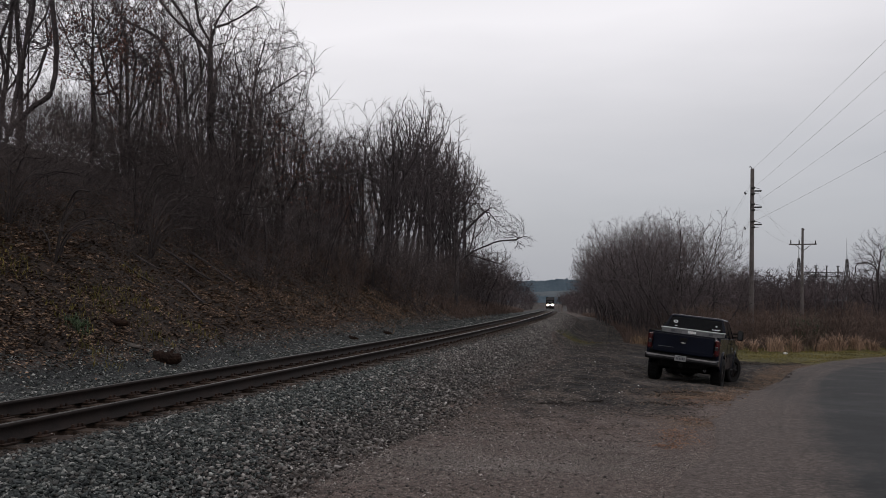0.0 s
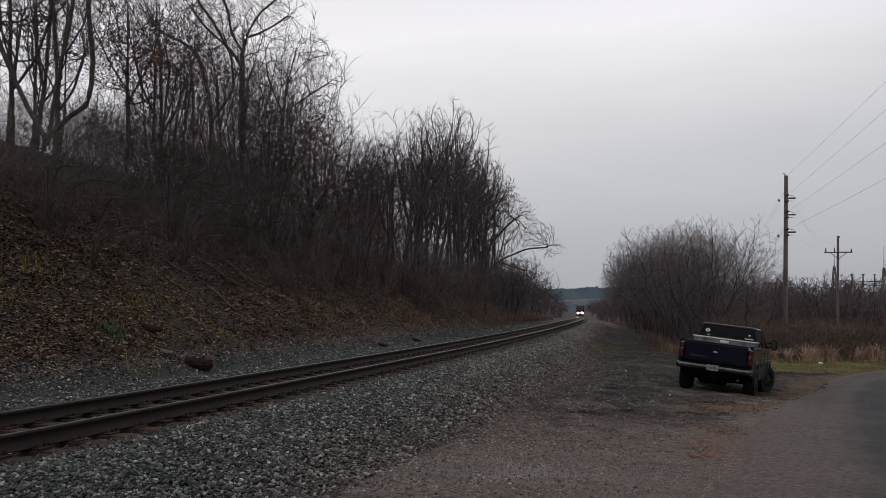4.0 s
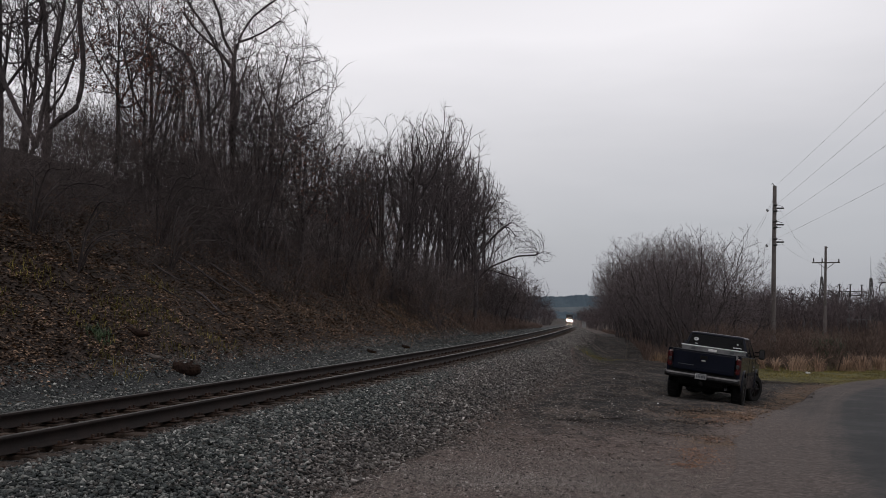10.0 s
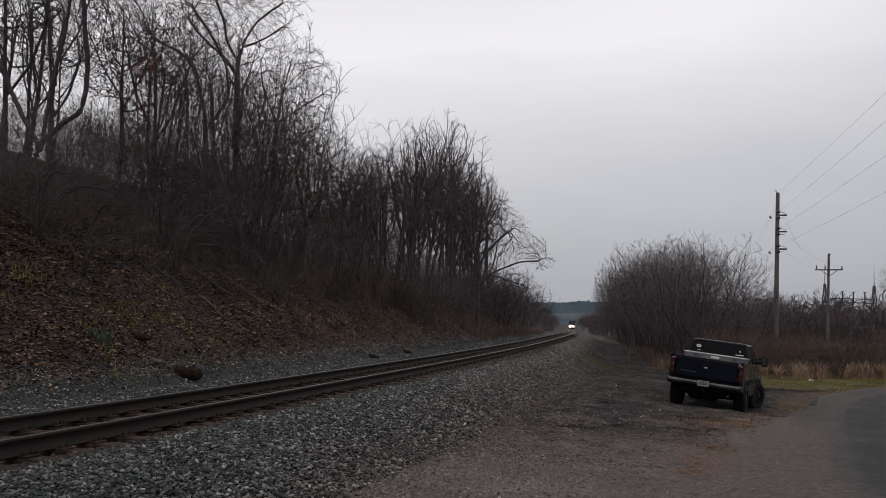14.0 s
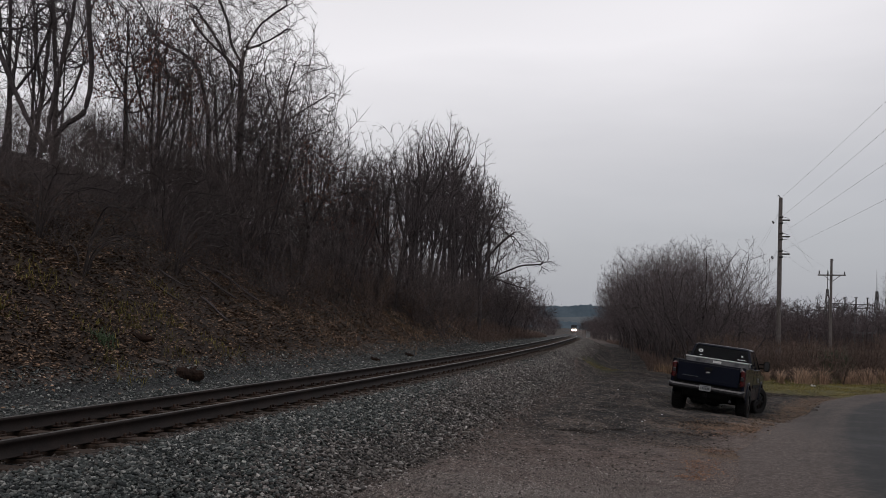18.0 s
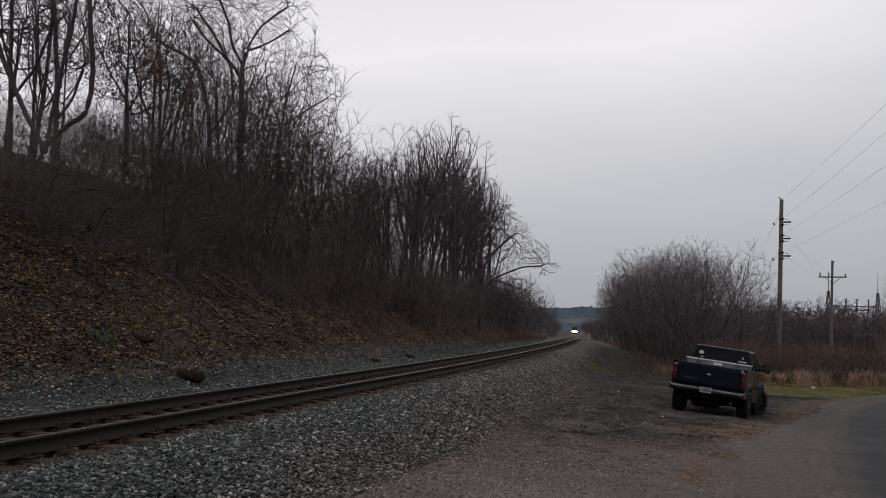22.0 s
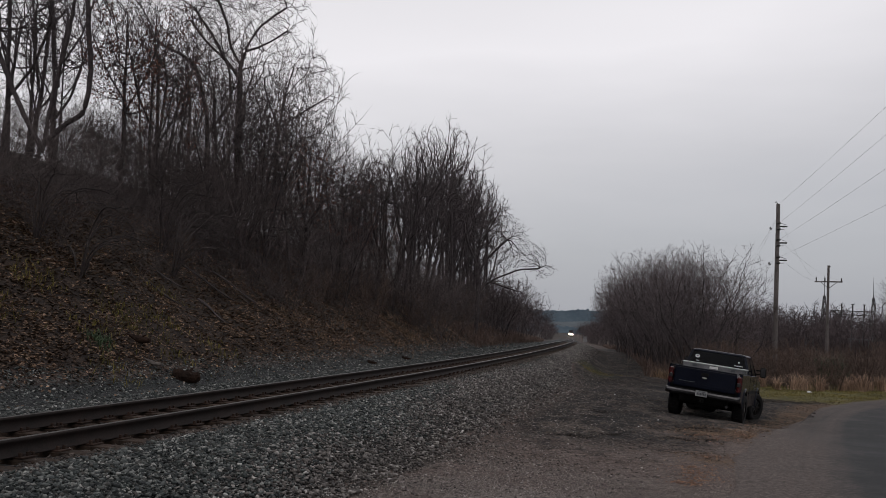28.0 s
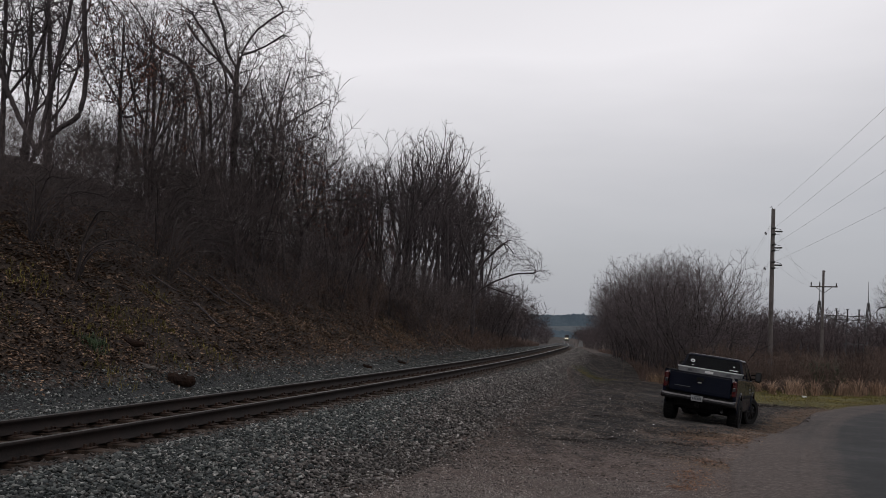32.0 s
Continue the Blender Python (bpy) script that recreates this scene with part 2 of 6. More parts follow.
    l.new(b.outputs[0], p.inputs["Normal"])
    return m


def asphalt_material():
    m, n, l, p = node_mat("asphalt")
    pos = n.new("ShaderNodeNewGeometry").outputs["Position"]
    a = n.new("ShaderNodeAttribute")
    a.attribute_name = "dust"
    broad, grit, speck = noise_node(n, l, pos, 0.8, 5), noise_node(n, l, pos, 9, 4), noise_node(n, l, pos, 90, 2, 0.8)
    f = math_node(n, l, "ADD", math_node(n, l, "MULTIPLY", broad, 0.55), math_node(n, l, "MULTIPLY", speck, 0.45))
    r = ramp_node(n, ((0.33, (0.009, 0.010, 0.0105)), (0.52, (0.020, 0.021, 0.0225)), (0.7, (0.055, 0.055, 0.057))))
    l.new(f, r.inputs[0])
    grit2, speck2 = noise_node(n, l, pos, 16, 4, 0.7), noise_node(n, l, pos, 70, 3, 0.7)
    dust = ramp_node(n, ((0.36, (0.016, 0.0128, 0.0122)), (0.5, (0.068, 0.0525, 0.0465)), (0.66, (0.225, 0.182, 0.165))))
    l.new(math_node(n, l, "ADD", math_node(n, l, "MULTIPLY", grit2, 0.45), math_node(n, l, "MULTIPLY", speck2, 0.55)), dust.inputs[0])
    k = math_node(n, l, "ADD", a.outputs["Fac"], math_node(n, l, "ADD", math_node(n, l, "MULTIPLY", math_node(n, l, "SUBTRACT", grit, 0.5), 1.0), math_node(n, l, "MULTIPLY", math_node(n, l, "SUBTRACT", broad, 0.5), 1.1)))
    k = math_node(n, l, "MINIMUM", math_node(n, l, "MAXIMUM", k, 0.0), 1.0)
    l.new(mix_node(n, l, k, r.outputs[0], dust.outputs[0]), p.inputs["Base Color"])
    p.inputs["Roughness"].default_value = 0.8
    p.inputs["Specular IOR Level"].default_value = 0.2
    b = n.new("ShaderNodeBump")
    b.inputs["Distance"].default_value = 0.02
    l.new(math_node(n, l, "ADD", math_node(n, l, "MULTIPLY", k, 0.55), 0.12), b.inputs["Strength"])
    l.new(math_node(n, l, "ADD", math_node(n, l, "MULTIPLY", grit2, 0.5), math_node(n, l, "MULTIPLY", speck2, 0.5)), b.inputs["Height"])
    l.new(b.outputs[0], p.inputs["Normal"])
    return m


GROUND, ASPHALT = ground_material(), asphalt_material()
def stones_material(name, stops):
    """Crushed stone whose pieces differ from near-black to pale, with dusty grain on each."""
    m, n, l, p = node_mat(name)
    geo = n.new("ShaderNodeNewGeometry")
    r = ramp_node(n, stops)
    l.new(geo.outputs["Random Per Island"], r.inputs[0])
    g = noise_node(n, l, geo.outputs["Position"], 55, 3, 0.7)
    big = noise_node(n, l, geo.outputs["Position"], 0.9, 3)
    k = math_node(n, l, "ADD", math_node(n, l, "MULTIPLY", g, 0.9), math_node(n, l, "MULTIPLY", big, 0.9))
    cc = n.new("ShaderNodeCombineColor")
    for i in range(3):
        l.new(k, cc.inputs[i])
    l.new(mix_node(n, l, 1.0, r.outputs[0], cc.outputs[0], "MULTIPLY"), p.inputs["Base Color"])
    p.inputs["Roughness"].default_value, p.inputs["Specular IOR Level"].default_value = 0.8, 0.4
    return m


STONE = stones_material("ballast_stone", ((0.0, (0.010, 0.012, 0.013)), (0.2, (0.026, 0.032, 0.033)), (0.38, (0.047, 0.057, 0.054)), (0.5, (0.060, 0.056, 0.051)), (0.62, (0.045, 0.053, 0.055)), (0.78, (0.115, 0.125, 0.119)), (0.93, (0.215, 0.218, 0.206)), (1.0, (0.41, 0.405, 0.385))))
DUSTY = stones_material("dusty_stone", ((0.0, (0.025, 0.0222, 0.0215)), (0.25, (0.064, 0.0565, 0.0535)), (0.5, (0.102, 0.091, 0.085)), (0.75, (0.16, 0.145, 0.135)), (0.92, (0.25, 0.23, 0.217)), (1.0, (0.44, 0.415, 0.395))))
PEBBLE = stones_material("pebble", ((0.0, (0.030, 0.0255, 0.024)), (0.45, (0.096, 0.081, 0.073)), (0.8, (0.19, 0.164, 0.152)), (0.95, (0.31, 0.277, 0.26)), (1.0, (0.5, 0.46, 0.435))))
RUSTSTONE = stones_material("rust_stained_stone", ((0.0, (0.012, 0.010, 0.009)), (0.4, (0.034, 0.026, 0.022)), (0.8, (0.070, 0.054, 0.046)), (1.0, (0.16, 0.13, 0.115))))
PALEGRAVEL = stones_material("pale_gravel", ((0.0, (0.06, 0.051, 0.047)), (0.4, (0.165, 0.142, 0.131)), (0.8, (0.31, 0.275, 0.257)), (1.0, (0.52, 0.475, 0.45))))
MUD = stones_material("mud", ((0.0, (0.008, 0.006, 0.005)), (0.5, (0.036, 0.027, 0.021)), (1.0, (0.13, 0.103, 0.083))))
RAIL = surface("rail_steel", (0.009, 0.007, 0.0065), (0.024, 0.016, 0.0135), 3, 45, 0.75, 0.3, 0.0, spec=0.2, stain=(0.014, 0.011, 0.010))
RAILTOP = surface("worn_rail_head", (0.055, 0.051, 0.049), (0.125, 0.117, 0.112), 3, 60, 0.3, 0.05, 0.9)
IRON = surface("rusty_iron", (0.014, 0.009, 0.0075), (0.046, 0.028, 0.021), 6, 60, 0.8, 0.4, 0.1, vary=0.3)
TIE = surface("tie_timber", (0.014, 0.010, 0.008), (0.060, 0.041, 0.031), 5, 50, 0.9, 0.6, vary=0.35)
BARK = surface("bark", (0.026, 0.022, 0.023), (0.086, 0.073, 0.075), 3, 22, 0.9, 0.6, vary=0.25)
TWIG = surface("twigs", (0.040, 0.033, 0.035), (0.108, 0.089, 0.092), 1.2, 9, 0.9, 0.0, vary=0.2)
# paler copy of TWIG: the haze of distance is in its colour
TWIGHAZE = surface("hazed_twigs", (0.072, 0.060, 0.063), (0.165, 0.138, 0.142), 1.2, 9, 0.9, 0.0, vary=0.2)
FARTWIG = surface("distant_twigs", (0.044, 0.035, 0.037), (0.108, 0.086, 0.089), 1.2, 9, 0.9, 0.0, vary=0.2)
BRUSH = surface("brush_stems", (0.045, 0.037, 0.0375), (0.126, 0.103, 0.101), 0.8, 6, 0.9, 0.0, vary=0.3)
# darker copy of BRUSH: shade within dense brush put into the colour
SHADEBRUSH = surface("shaded_brush_stems", (0.020, 0.017, 0.017), (0.075, 0.062, 0.060), 0.8, 6, 0.9, 0.0, vary=0.3)
REDBRUSH = surface("red_brown_stems", (0.045, 0.032, 0.028), (0.144, 0.102, 0.084), 0.8, 6, 0.9, 0.0, vary=0.3)
DEADLEAF = surface("dead_leaves", (0.012, 0.0084, 0.0068), (0.255, 0.168, 0.115), 0.9, 14, 0.85, 0.0, island=0.7)
OAKLEAF = surface("clinging_leaves", (0.05, 0.026, 0.021), (0.18, 0.088, 0.066), 0.9, 14, 0.85, 0.0, island=0.5)
STRAW = surface("dry_grass", (0.09, 0.058, 0.036), (0.32, 0.22, 0.145), 0.7, 14, 0.85, 0.0, island=0.5)
PALESTRAW = surface("pale_straw", (0.21, 0.135, 0.095), (0.50, 0.355, 0.26), 0.7, 14, 0.85, 0.0, island=0.6)
DARKFLAKE = surface("dark_flakes", (0.008, 0.006, 0.005), (0.035, 0.026, 0.021), 4, 20, 0.9, 0.0, island=0.6)
TANLEAF = surface("tan_leaf_crumbs", (0.12, 0.064, 0.040), (0.32, 0.185, 0.12), 4, 20, 0.9, 0.0, island=0.6)
LAWN = surface("roadside_grass", (0.045, 0.043, 0.013), (0.21, 0.17, 0.05), 0.6, 14, 0.8, 0.0, island=0.5)
GREENLEAF = surface("green_leaves", (0.014, 0.028, 0.010), (0.040, 0.068, 0.025), 3, 20, 0.7, 0.0, island=0.4)
POLE = surface("weathered_pole", (0.062, 0.055, 0.053), (0.165, 0.148, 0.142), 1.5, 20, 0.9, 0.4)
STEEL = surface("galvanised_steel", (0.05, 0.05, 0.052), (0.12, 0.12, 0.125), 2, 30, 0.6, 0.1, 0.4)
DARK = surface("dark_fittings", (0.015, 0.013, 0.013), (0.04, 0.034, 0.032), 6, 40, 0.5, 0.1)
WIRE = surface("cable", (0.2, 0.2, 0.205), (0.32, 0.32, 0.325), 3, 30, 0.6, 0.0, 0.3)


# ---- mesh helpers ----
def mesh_of(name, verts, faces, mats, flat=True, tris=None):
    """A mesh from arrays: faces all of one size, and triangles besides."""
    me = bpy.data.meshes.new(name)
    verts, faces = np.asarray(verts, float), np.asarray(faces, int)
    k = faces.shape[1]
    loops, starts = faces.ravel(), np.arange(0, faces.size, k)
    if tris is not None:
        starts = np.concatenate([starts, len(loops) + np.arange(0, tris.size, 3)])
        loops = np.concatenate([loops, tris.ravel()])
    me.vertices.add(len(verts))
    me.vertices.foreach_set("co", verts.ravel())
    me.loops.add(len(loops))
    me.loops.foreach_set("vertex_index", loops)
    me.polygons.add(len(starts))
    me.polygons.foreach_set("loop_start", starts)
    me.update(calc_edges=True)
    if not flat:
        me.polygons.foreach_set("use_smooth", np.ones(len(starts), bool))
    for m in (mats if isinstance(mats, (list, tuple)) else [mats]):
        me.materials.append(m)
    return me


def thing(name, label, category, m=None, group="", kind=""):
    ob = tagged(new(name), label, category, group, kind)
    if m is not None:
        ob.matrix_basis = m
    return ob


def part(name, bm, material, parent, label="", smooth_faces=False):
    """A bmesh or a mesh as ONE part of a thing."""
    if isinstance(bm, bmesh.types.BMesh):
        me = bpy.data.meshes.new(name)
        bm.normal_update()
        bm.to_mesh(me)
        bm.free()
        me.materials.append(material)
        if smooth_faces:
            for f in me.polygons:
                f.use_smooth = True
    else:
        me = bm
    ob = new(name, me)
    ob.parent = parent
    return tagged(ob, label)


def box(bm, sx, sy, sz, x=0.0, y=0.0, z=0.0, bevel=0.0, rot=(0, 0, 0), taper=1.0):
    """A box centred at x, y with its foot at z."""
    r = bmesh.ops.create_cube(bm, size=1)["verts"]
    for v in r:
        k = taper if v.co.z > 0 else 1.0
        v.co = Vector((v.co.x * sx * k, v.co.y * sy * k, v.co.z * sz))
    if bevel:
        es = list({e for v in r for e in v.link_edges})
        made = bmesh.ops.bevel(bm, geom=es, offset=bevel, segments=2, affect="EDGES", profile=0.5)
        r = list({v for f in made["faces"] for v in f.verts} | {v for v in r if v.is_valid})
    m = Matrix.Translation((x, y, z + sz / 2)) @ Euler([radians(a) for a in rot]).to_matrix().to_4x4()
    bmesh.ops.transform(bm, matrix=m, verts=r)
    return r


def tube(bm, a, b, r1, r2=None, sides=8):
    a, b = Vector(a), Vector(b)
    d = b - a
    m = Matrix.Translation((a + b) / 2) @ d.to_track_quat("Z", "Y").to_matrix().to_4x4()
    bmesh.ops.create_cone(bm, cap_ends=True, segments=sides, radius1=r1, radius2=r1 if r2 is None else r2, depth=d.length, matrix=m)


def sweep(profile, pts, ups=None):
    """Verts and quads of a closed profile (across, up) swept along points, with its ends open."""
    pts = np.asarray(pts, float)
    t = np.gradient(pts, axis=0)
    t /= np.linalg.norm(t, axis=1)[:, None]
    side_ = np.cross(t, (0, 0, 1.0))
    side_ /= np.linalg.norm(side_, axis=1)[:, None]
    up = np.cross(side_, t)
    pr = np.asarray(profile, float)
    v = pts[:, None, :] + side_[:, None, :] * pr[None, :, :1] + up[:, None, :] * pr[None, :, 1:]
    n, k = v.shape[:2]
    i, j = np.meshgrid(np.arange(n - 1), np.arange(k), indexing="ij")
    j2 = (j + 1) % k
    f = np.stack([i * k + j, i * k + j2, (i + 1) * k + j2, (i + 1) * k + j], -1).reshape(-1, 4)
    return v.reshape(-1, 3), f


# ---- the ground: one sheet to the horizon ----
def steps(*legs):
    out = [legs[0][0]]
    for a, b, n in legs:
        out += list(np.linspace(a, b, n + 1)[1:])
    return np.array(out)


def build_ground():
    gx = steps((-1600, -300, 8), (-300, -60, 20), (-60, -24, 40), (-24, -2, 66), (-2, 14, 130), (14, 24, 30), (24, 60, 50), (60, 300, 24), (300, 1600, 8))
    gy = steps((-300, -30, 12), (-30, 4, 30), (4, 30, 200), (30, 40, 40), (40, 70, 70), (70, 160, 60), (160, 700, 60), (700, 2600, 24))
    X, Y = np.meshgrid(gx, gy)
    x, y = X.ravel(), Y.ravel()
    z = gz(x, y)
    n, k = len(gy), len(gx)
    i, j = np.meshgrid(np.arange(n - 1), np.arange(k - 1), indexing="ij")
    f = np.stack([i * k + j, i * k + j + 1, (i + 1) * k + j + 1, (i + 1) * k + j], -1).reshape(-1, 4)
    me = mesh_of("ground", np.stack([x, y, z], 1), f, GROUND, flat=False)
    s, rs = side(x, y), road_side(x, y)
    t = -s - 5
    near = 1 - smooth(60, 100, y)
    verge = smooth(33, 36.5, y + 0.25 * (x - 10)) * (s > 7)
    zones = {
        "stone": np.where(s > 0, 1 - smooth(2.9 - 0.9 * smooth(28, 46, y), 4.2 - 1.3 * smooth(28, 46, y), s), 1 - smooth(4.8, 6.2, -s)),
        "leaf": smooth(0.1, 1.5, t),
        # last term: mud and the pickup's own shade, both put into ground colour
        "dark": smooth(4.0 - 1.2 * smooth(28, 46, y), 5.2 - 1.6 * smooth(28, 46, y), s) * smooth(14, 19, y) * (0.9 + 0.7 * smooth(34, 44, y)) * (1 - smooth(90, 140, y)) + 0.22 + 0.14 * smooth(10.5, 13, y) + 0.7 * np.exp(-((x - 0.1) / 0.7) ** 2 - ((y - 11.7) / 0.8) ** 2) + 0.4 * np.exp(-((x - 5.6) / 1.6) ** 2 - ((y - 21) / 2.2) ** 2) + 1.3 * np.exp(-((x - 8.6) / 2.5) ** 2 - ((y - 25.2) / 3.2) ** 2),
        "pale": (1 - smooth(10.5, 17.0, y + 0.4 * np.abs(x - 1.5))) * smooth(3.6, 4.8, s) * 0.9 + 0.85 * smooth(1.8, 0.0, -rs) * (1 - smooth(18, 25, y)),
        "rust": 0.85 * np.exp(-((x - 6.6) / 1.6) ** 2 - ((y - 17.6) / 0.9) ** 2) + 0.5 * np.exp(-((x - 4.5) / 0.6) ** 2 - ((y - 13.3) / 0.8) ** 2) + 0.55 * smooth(-1.6, -0.5, rs) * smooth(17, 22, y) * (rs < 0.3),
        "grass": verge * (1 - smooth(42, 47, y)) * smooth(12.3, 13.6, x) + 0.5 * (rs > ROAD_W) * smooth(20, 24, y),
        "field": smooth(40, 46, y) * smooth(6.2, 7.6, s) + (rs > ROAD_W + 1.5) * 1.0,
        "moss": 0.95 * np.exp(-((x - 8.5) / 1.2) ** 2 - ((y - 46.0) / 4) ** 2) + 0.6 * np.exp(-((x + 9.2) / 0.8) ** 2 - ((y - 20.0) / 1.2) ** 2),
    }
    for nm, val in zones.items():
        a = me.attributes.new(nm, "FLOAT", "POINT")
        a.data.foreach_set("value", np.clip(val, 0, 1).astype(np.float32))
    return tagged(new("ground", me), "packed dirt and gravel ground with a leafy hillside and brushy field", "ground", kind="structure")


build_ground()


def build_road():
    u = np.concatenate([[-0.25, 0.0], np.linspace(0.06, 2.4, 44), np.linspace(2.7, ROAD_W - 0.3, 13), [ROAD_W, ROAD_W + 0.25]])
    n, k = len(RQ), len(u)
    rng = np.random.default_rng(5)
    wob = np.convolve(rng.normal(0, 0.24, n), np.ones(3) / 3, "same")
    P = RQ[:, None, :] + RN[:, None, :] * (u[None, :, None] + np.where(np.abs(u - ROAD_W / 2) > 3, 1, 0)[None, :, None] * wob[:, None, None])
    x, y = P[..., 0].ravel(), P[..., 1].ravel()
    base = gz(x, y, False)
    crown = np.tile(np.where((u < -0.1) | (u > ROAD_W + 0.1), -0.08, 0.02 + 0.03 * (1 - ((u - ROAD_W / 2) / 3.2) ** 2)), n)
    i, j = np.meshgrid(np.arange(n - 1), np.arange(k - 1), indexing="ij")
    f = np.stack([i * k + j, i * k + j + 1, (i + 1) * k + j + 1, (i + 1) * k + j], -1).reshape(-1, 4)
    me = mesh_of("road", np.stack([x, y, base + crown], 1), f, ASPHALT, flat=False)
    worn = np.interp(u, (0, 0.4, 0.75, 1.0, 1.25, 1.6, 2.0, 6), (1.5, 1.15, 0.9, 0.95, 0.6, 0.1, -0.2, -0.4))
    clean = np.interp(u, (0, 0.3, 0.8, 1.2, 1.6, 6), (1.1, 0.75, 0.55, 0.75, 0.1, -0.4))
    lines = 0.07 * np.sin(u * 23 + 1.2 * np.sin(u * 6)) * (u < 2.2)
    far = smooth(15, 22, RQ[:, 1])[:, None]
    d = (worn[None] * (1 - far) + clean[None] * far + lines[None] + rng.normal(0, 0.015, (n, 1))).ravel()
    me.attributes.new("dust", "FLOAT", "POINT").data.foreach_set("value", d.astype(np.float32))
    tagged(new("road", me), "worn grey asphalt road with dusty edges", "road", kind="structure")


build_road()


# ---- the railway ----
def build_track():
    track = thing("railway_track", "single railway track of rusty rails on worn timber ties", "railway track", kind="structure")
    head = [(-0.038, 0.0), (0.038, 0.0), (0.038, -0.036), (0.010, -0.05), (0.009, -0.15), (0.075, -0.172), (0.075, -0.184), (-0.075, -0.184), (-0.075, -0.172), (-0.009, -0.15), (-0.010, -0.05), (-0.038, -0.036)]
    ys = np.concatenate([np.arange(-25, 130, 1.0), np.arange(130, 720, 5.0)])
    for off in (-0.7525, 0.7525):
        pts = np.array([track_at(y, off) for y in ys])
        v, f = sweep(head, pts)
        rail = part("rail", mesh_of("rail", v, f, RAIL), RAIL, track, "rust-brown steel rail")
        v, f = sweep([(-0.030, 0.003), (0.030, 0.003), (0.030, -0.004), (-0.030, -0.004)], pts)
        part("rail_head", mesh_of("rail_head", v, f, RAILTOP), RAILTOP, rail, "polished running surface")
    bm = bmesh.new()
    box(bm, 2.6, 0.23, 0.18, 0, 0, -0.18, 0.012)
    rng = random.Random(3)
    tie_mesh = None
    plate = bmesh.new()
    box(plate, 0.36, 0.19, 0.018, 0, 0, 0, 0.004)
    for sx, sy in ((-0.115, -0.05), (-0.115, 0.055), (0.115, -0.055), (0.115, 0.05)):
        box(plate, 0.035, 0.035, 0.05, sx, sy, 0.01, 0.006)
    plate_mesh = None
    anchor = bmesh.new()
    box(anchor, 0.20, 0.03, 0.05, 0, 0, 0, 0.006)
    anchor_mesh = None
    y = -8.0
    for i in range(300):
        p = track_at(y, 0)
        k = float(np.interp(y, LY, LS))
        yaw = -math.atan(k) + radians(rng.uniform(-1.5, 1.5))
        tilt = -CANT
        if tie_mesh is None:
            tie = part("tie", bm, TIE, track)
            tie_mesh = tie.data
        else:
            tie = part("tie", tie_mesh, TIE, track)
        tie.matrix_basis = Matrix.Translation((p.x + rng.uniform(-0.06, 0.06), p.y, p.z - 0.205 + rng.uniform(-0.012, 0.004))) @ Euler((0, tilt, yaw)).to_matrix().to_4x4()
        if 3 < y < 45:
            for off in (-0.7525, 0.7525):
                q = track_at(y, off, -0.202)
                if plate_mesh is None:
                    o = part("tie_plate", plate, IRON, track, "rusty spiked tie plate")
                    plate_mesh = o.data
                else:
                    o = part("tie_plate", plate_mesh, IRON, track, "rusty spiked tie plate")
                o.matrix_basis = Matrix.Translation(q) @ Euler((0, tilt, yaw)).to_matrix().to_4x4()
                if i % 2:
                    q = track_at(y + 0.15, off, -0.205)
                    if anchor_mesh is None:
                        o = part("rail_anchor", anchor, IRON, track)
                        anchor_mesh = o.data
                    else:
                        o = part("rail_anchor", anchor_mesh, IRON, track)
                    o.matrix_basis = Matrix.Translation(q) @ Euler((0, tilt, yaw)).to_matrix().to_4x4()
        y += 0.52
    return track


build_track()


def scatter_stones(name, label, x, y, size, mat, seed, sink=0.2, lift=0.0, chips=False):
    """Many crushed stones, each a shaken flat block, in one mesh."""
    rng = np.random.default_rng(seed)
    n = len(x)
    c = np.array([(-1, -1, -1), (1, -1, -1), (1, 1, -1), (-1, 1, -1), (-1, -1, 1), (1, -1, 1), (1, 1, 1), (-1, 1, 1)], float)
    q = np.array([(0, 3, 2, 1), (4, 5, 6, 7), (0, 1, 5, 4), (1, 2, 6, 5), (2, 3, 7, 6), (3, 0, 4, 7)])
    if chips:
        c = np.array([(1.2, 0, 0), (0, 1.2, 0), (-1.2, 0, 0), (0, -1.2, 0), (0, 0, 1.1), (0, 0, -1.1)], float)
        q = np.array([(0, 1, 4), (1, 2, 4), (2, 3, 4), (3, 0, 4), (1, 0, 5), (2, 1, 5), (3, 2, 5), (0, 3, 5)])
    nv = len(c)
    v = c[None] * (1 + rng.uniform(-0.55, 0.12, (n, nv, 1))) + rng.uniform(-0.28, 0.28, (n, nv, 3))
    v *= (size[:, None] * np.stack([rng.uniform(0.62, 1.15, n), rng.uniform(0.5, 0.8, n), rng.uniform(0.3, 0.55, n)], 1))[:, None, :]
    yaw, tip, roll = rng.uniform(0, 2 * np.pi, n), rng.normal(0, 0.35, n), rng.normal(0, 0.35, n)
    cy_, sy_, ct_, st_, cr_, sr_ = np.cos(yaw), np.sin(yaw), np.cos(tip), np.sin(tip), np.cos(roll), np.sin(roll)
    R = np.stack([cy_ * ct_, cy_ * st_ * sr_ - sy_ * cr_, cy_ * st_ * cr_ + sy_ * sr_, sy_ * ct_, sy_ * st_ * sr_ + cy_ * cr_, sy_ * st_ * cr_ - cy_ * sr_, -st_, ct_ * sr_, ct_ * cr_], 1).reshape(n, 3, 3)
    v = np.einsum("nij,nkj->nki", R, v)
    z = gz(x, y) + size * (0.35 - sink) + lift * rng.random(n)
    v += np.stack([x, y, z], 1)[:, None, :]
    f = (q[None] + nv * np.arange(n)[:, None, None]).reshape(-1, q.shape[1])
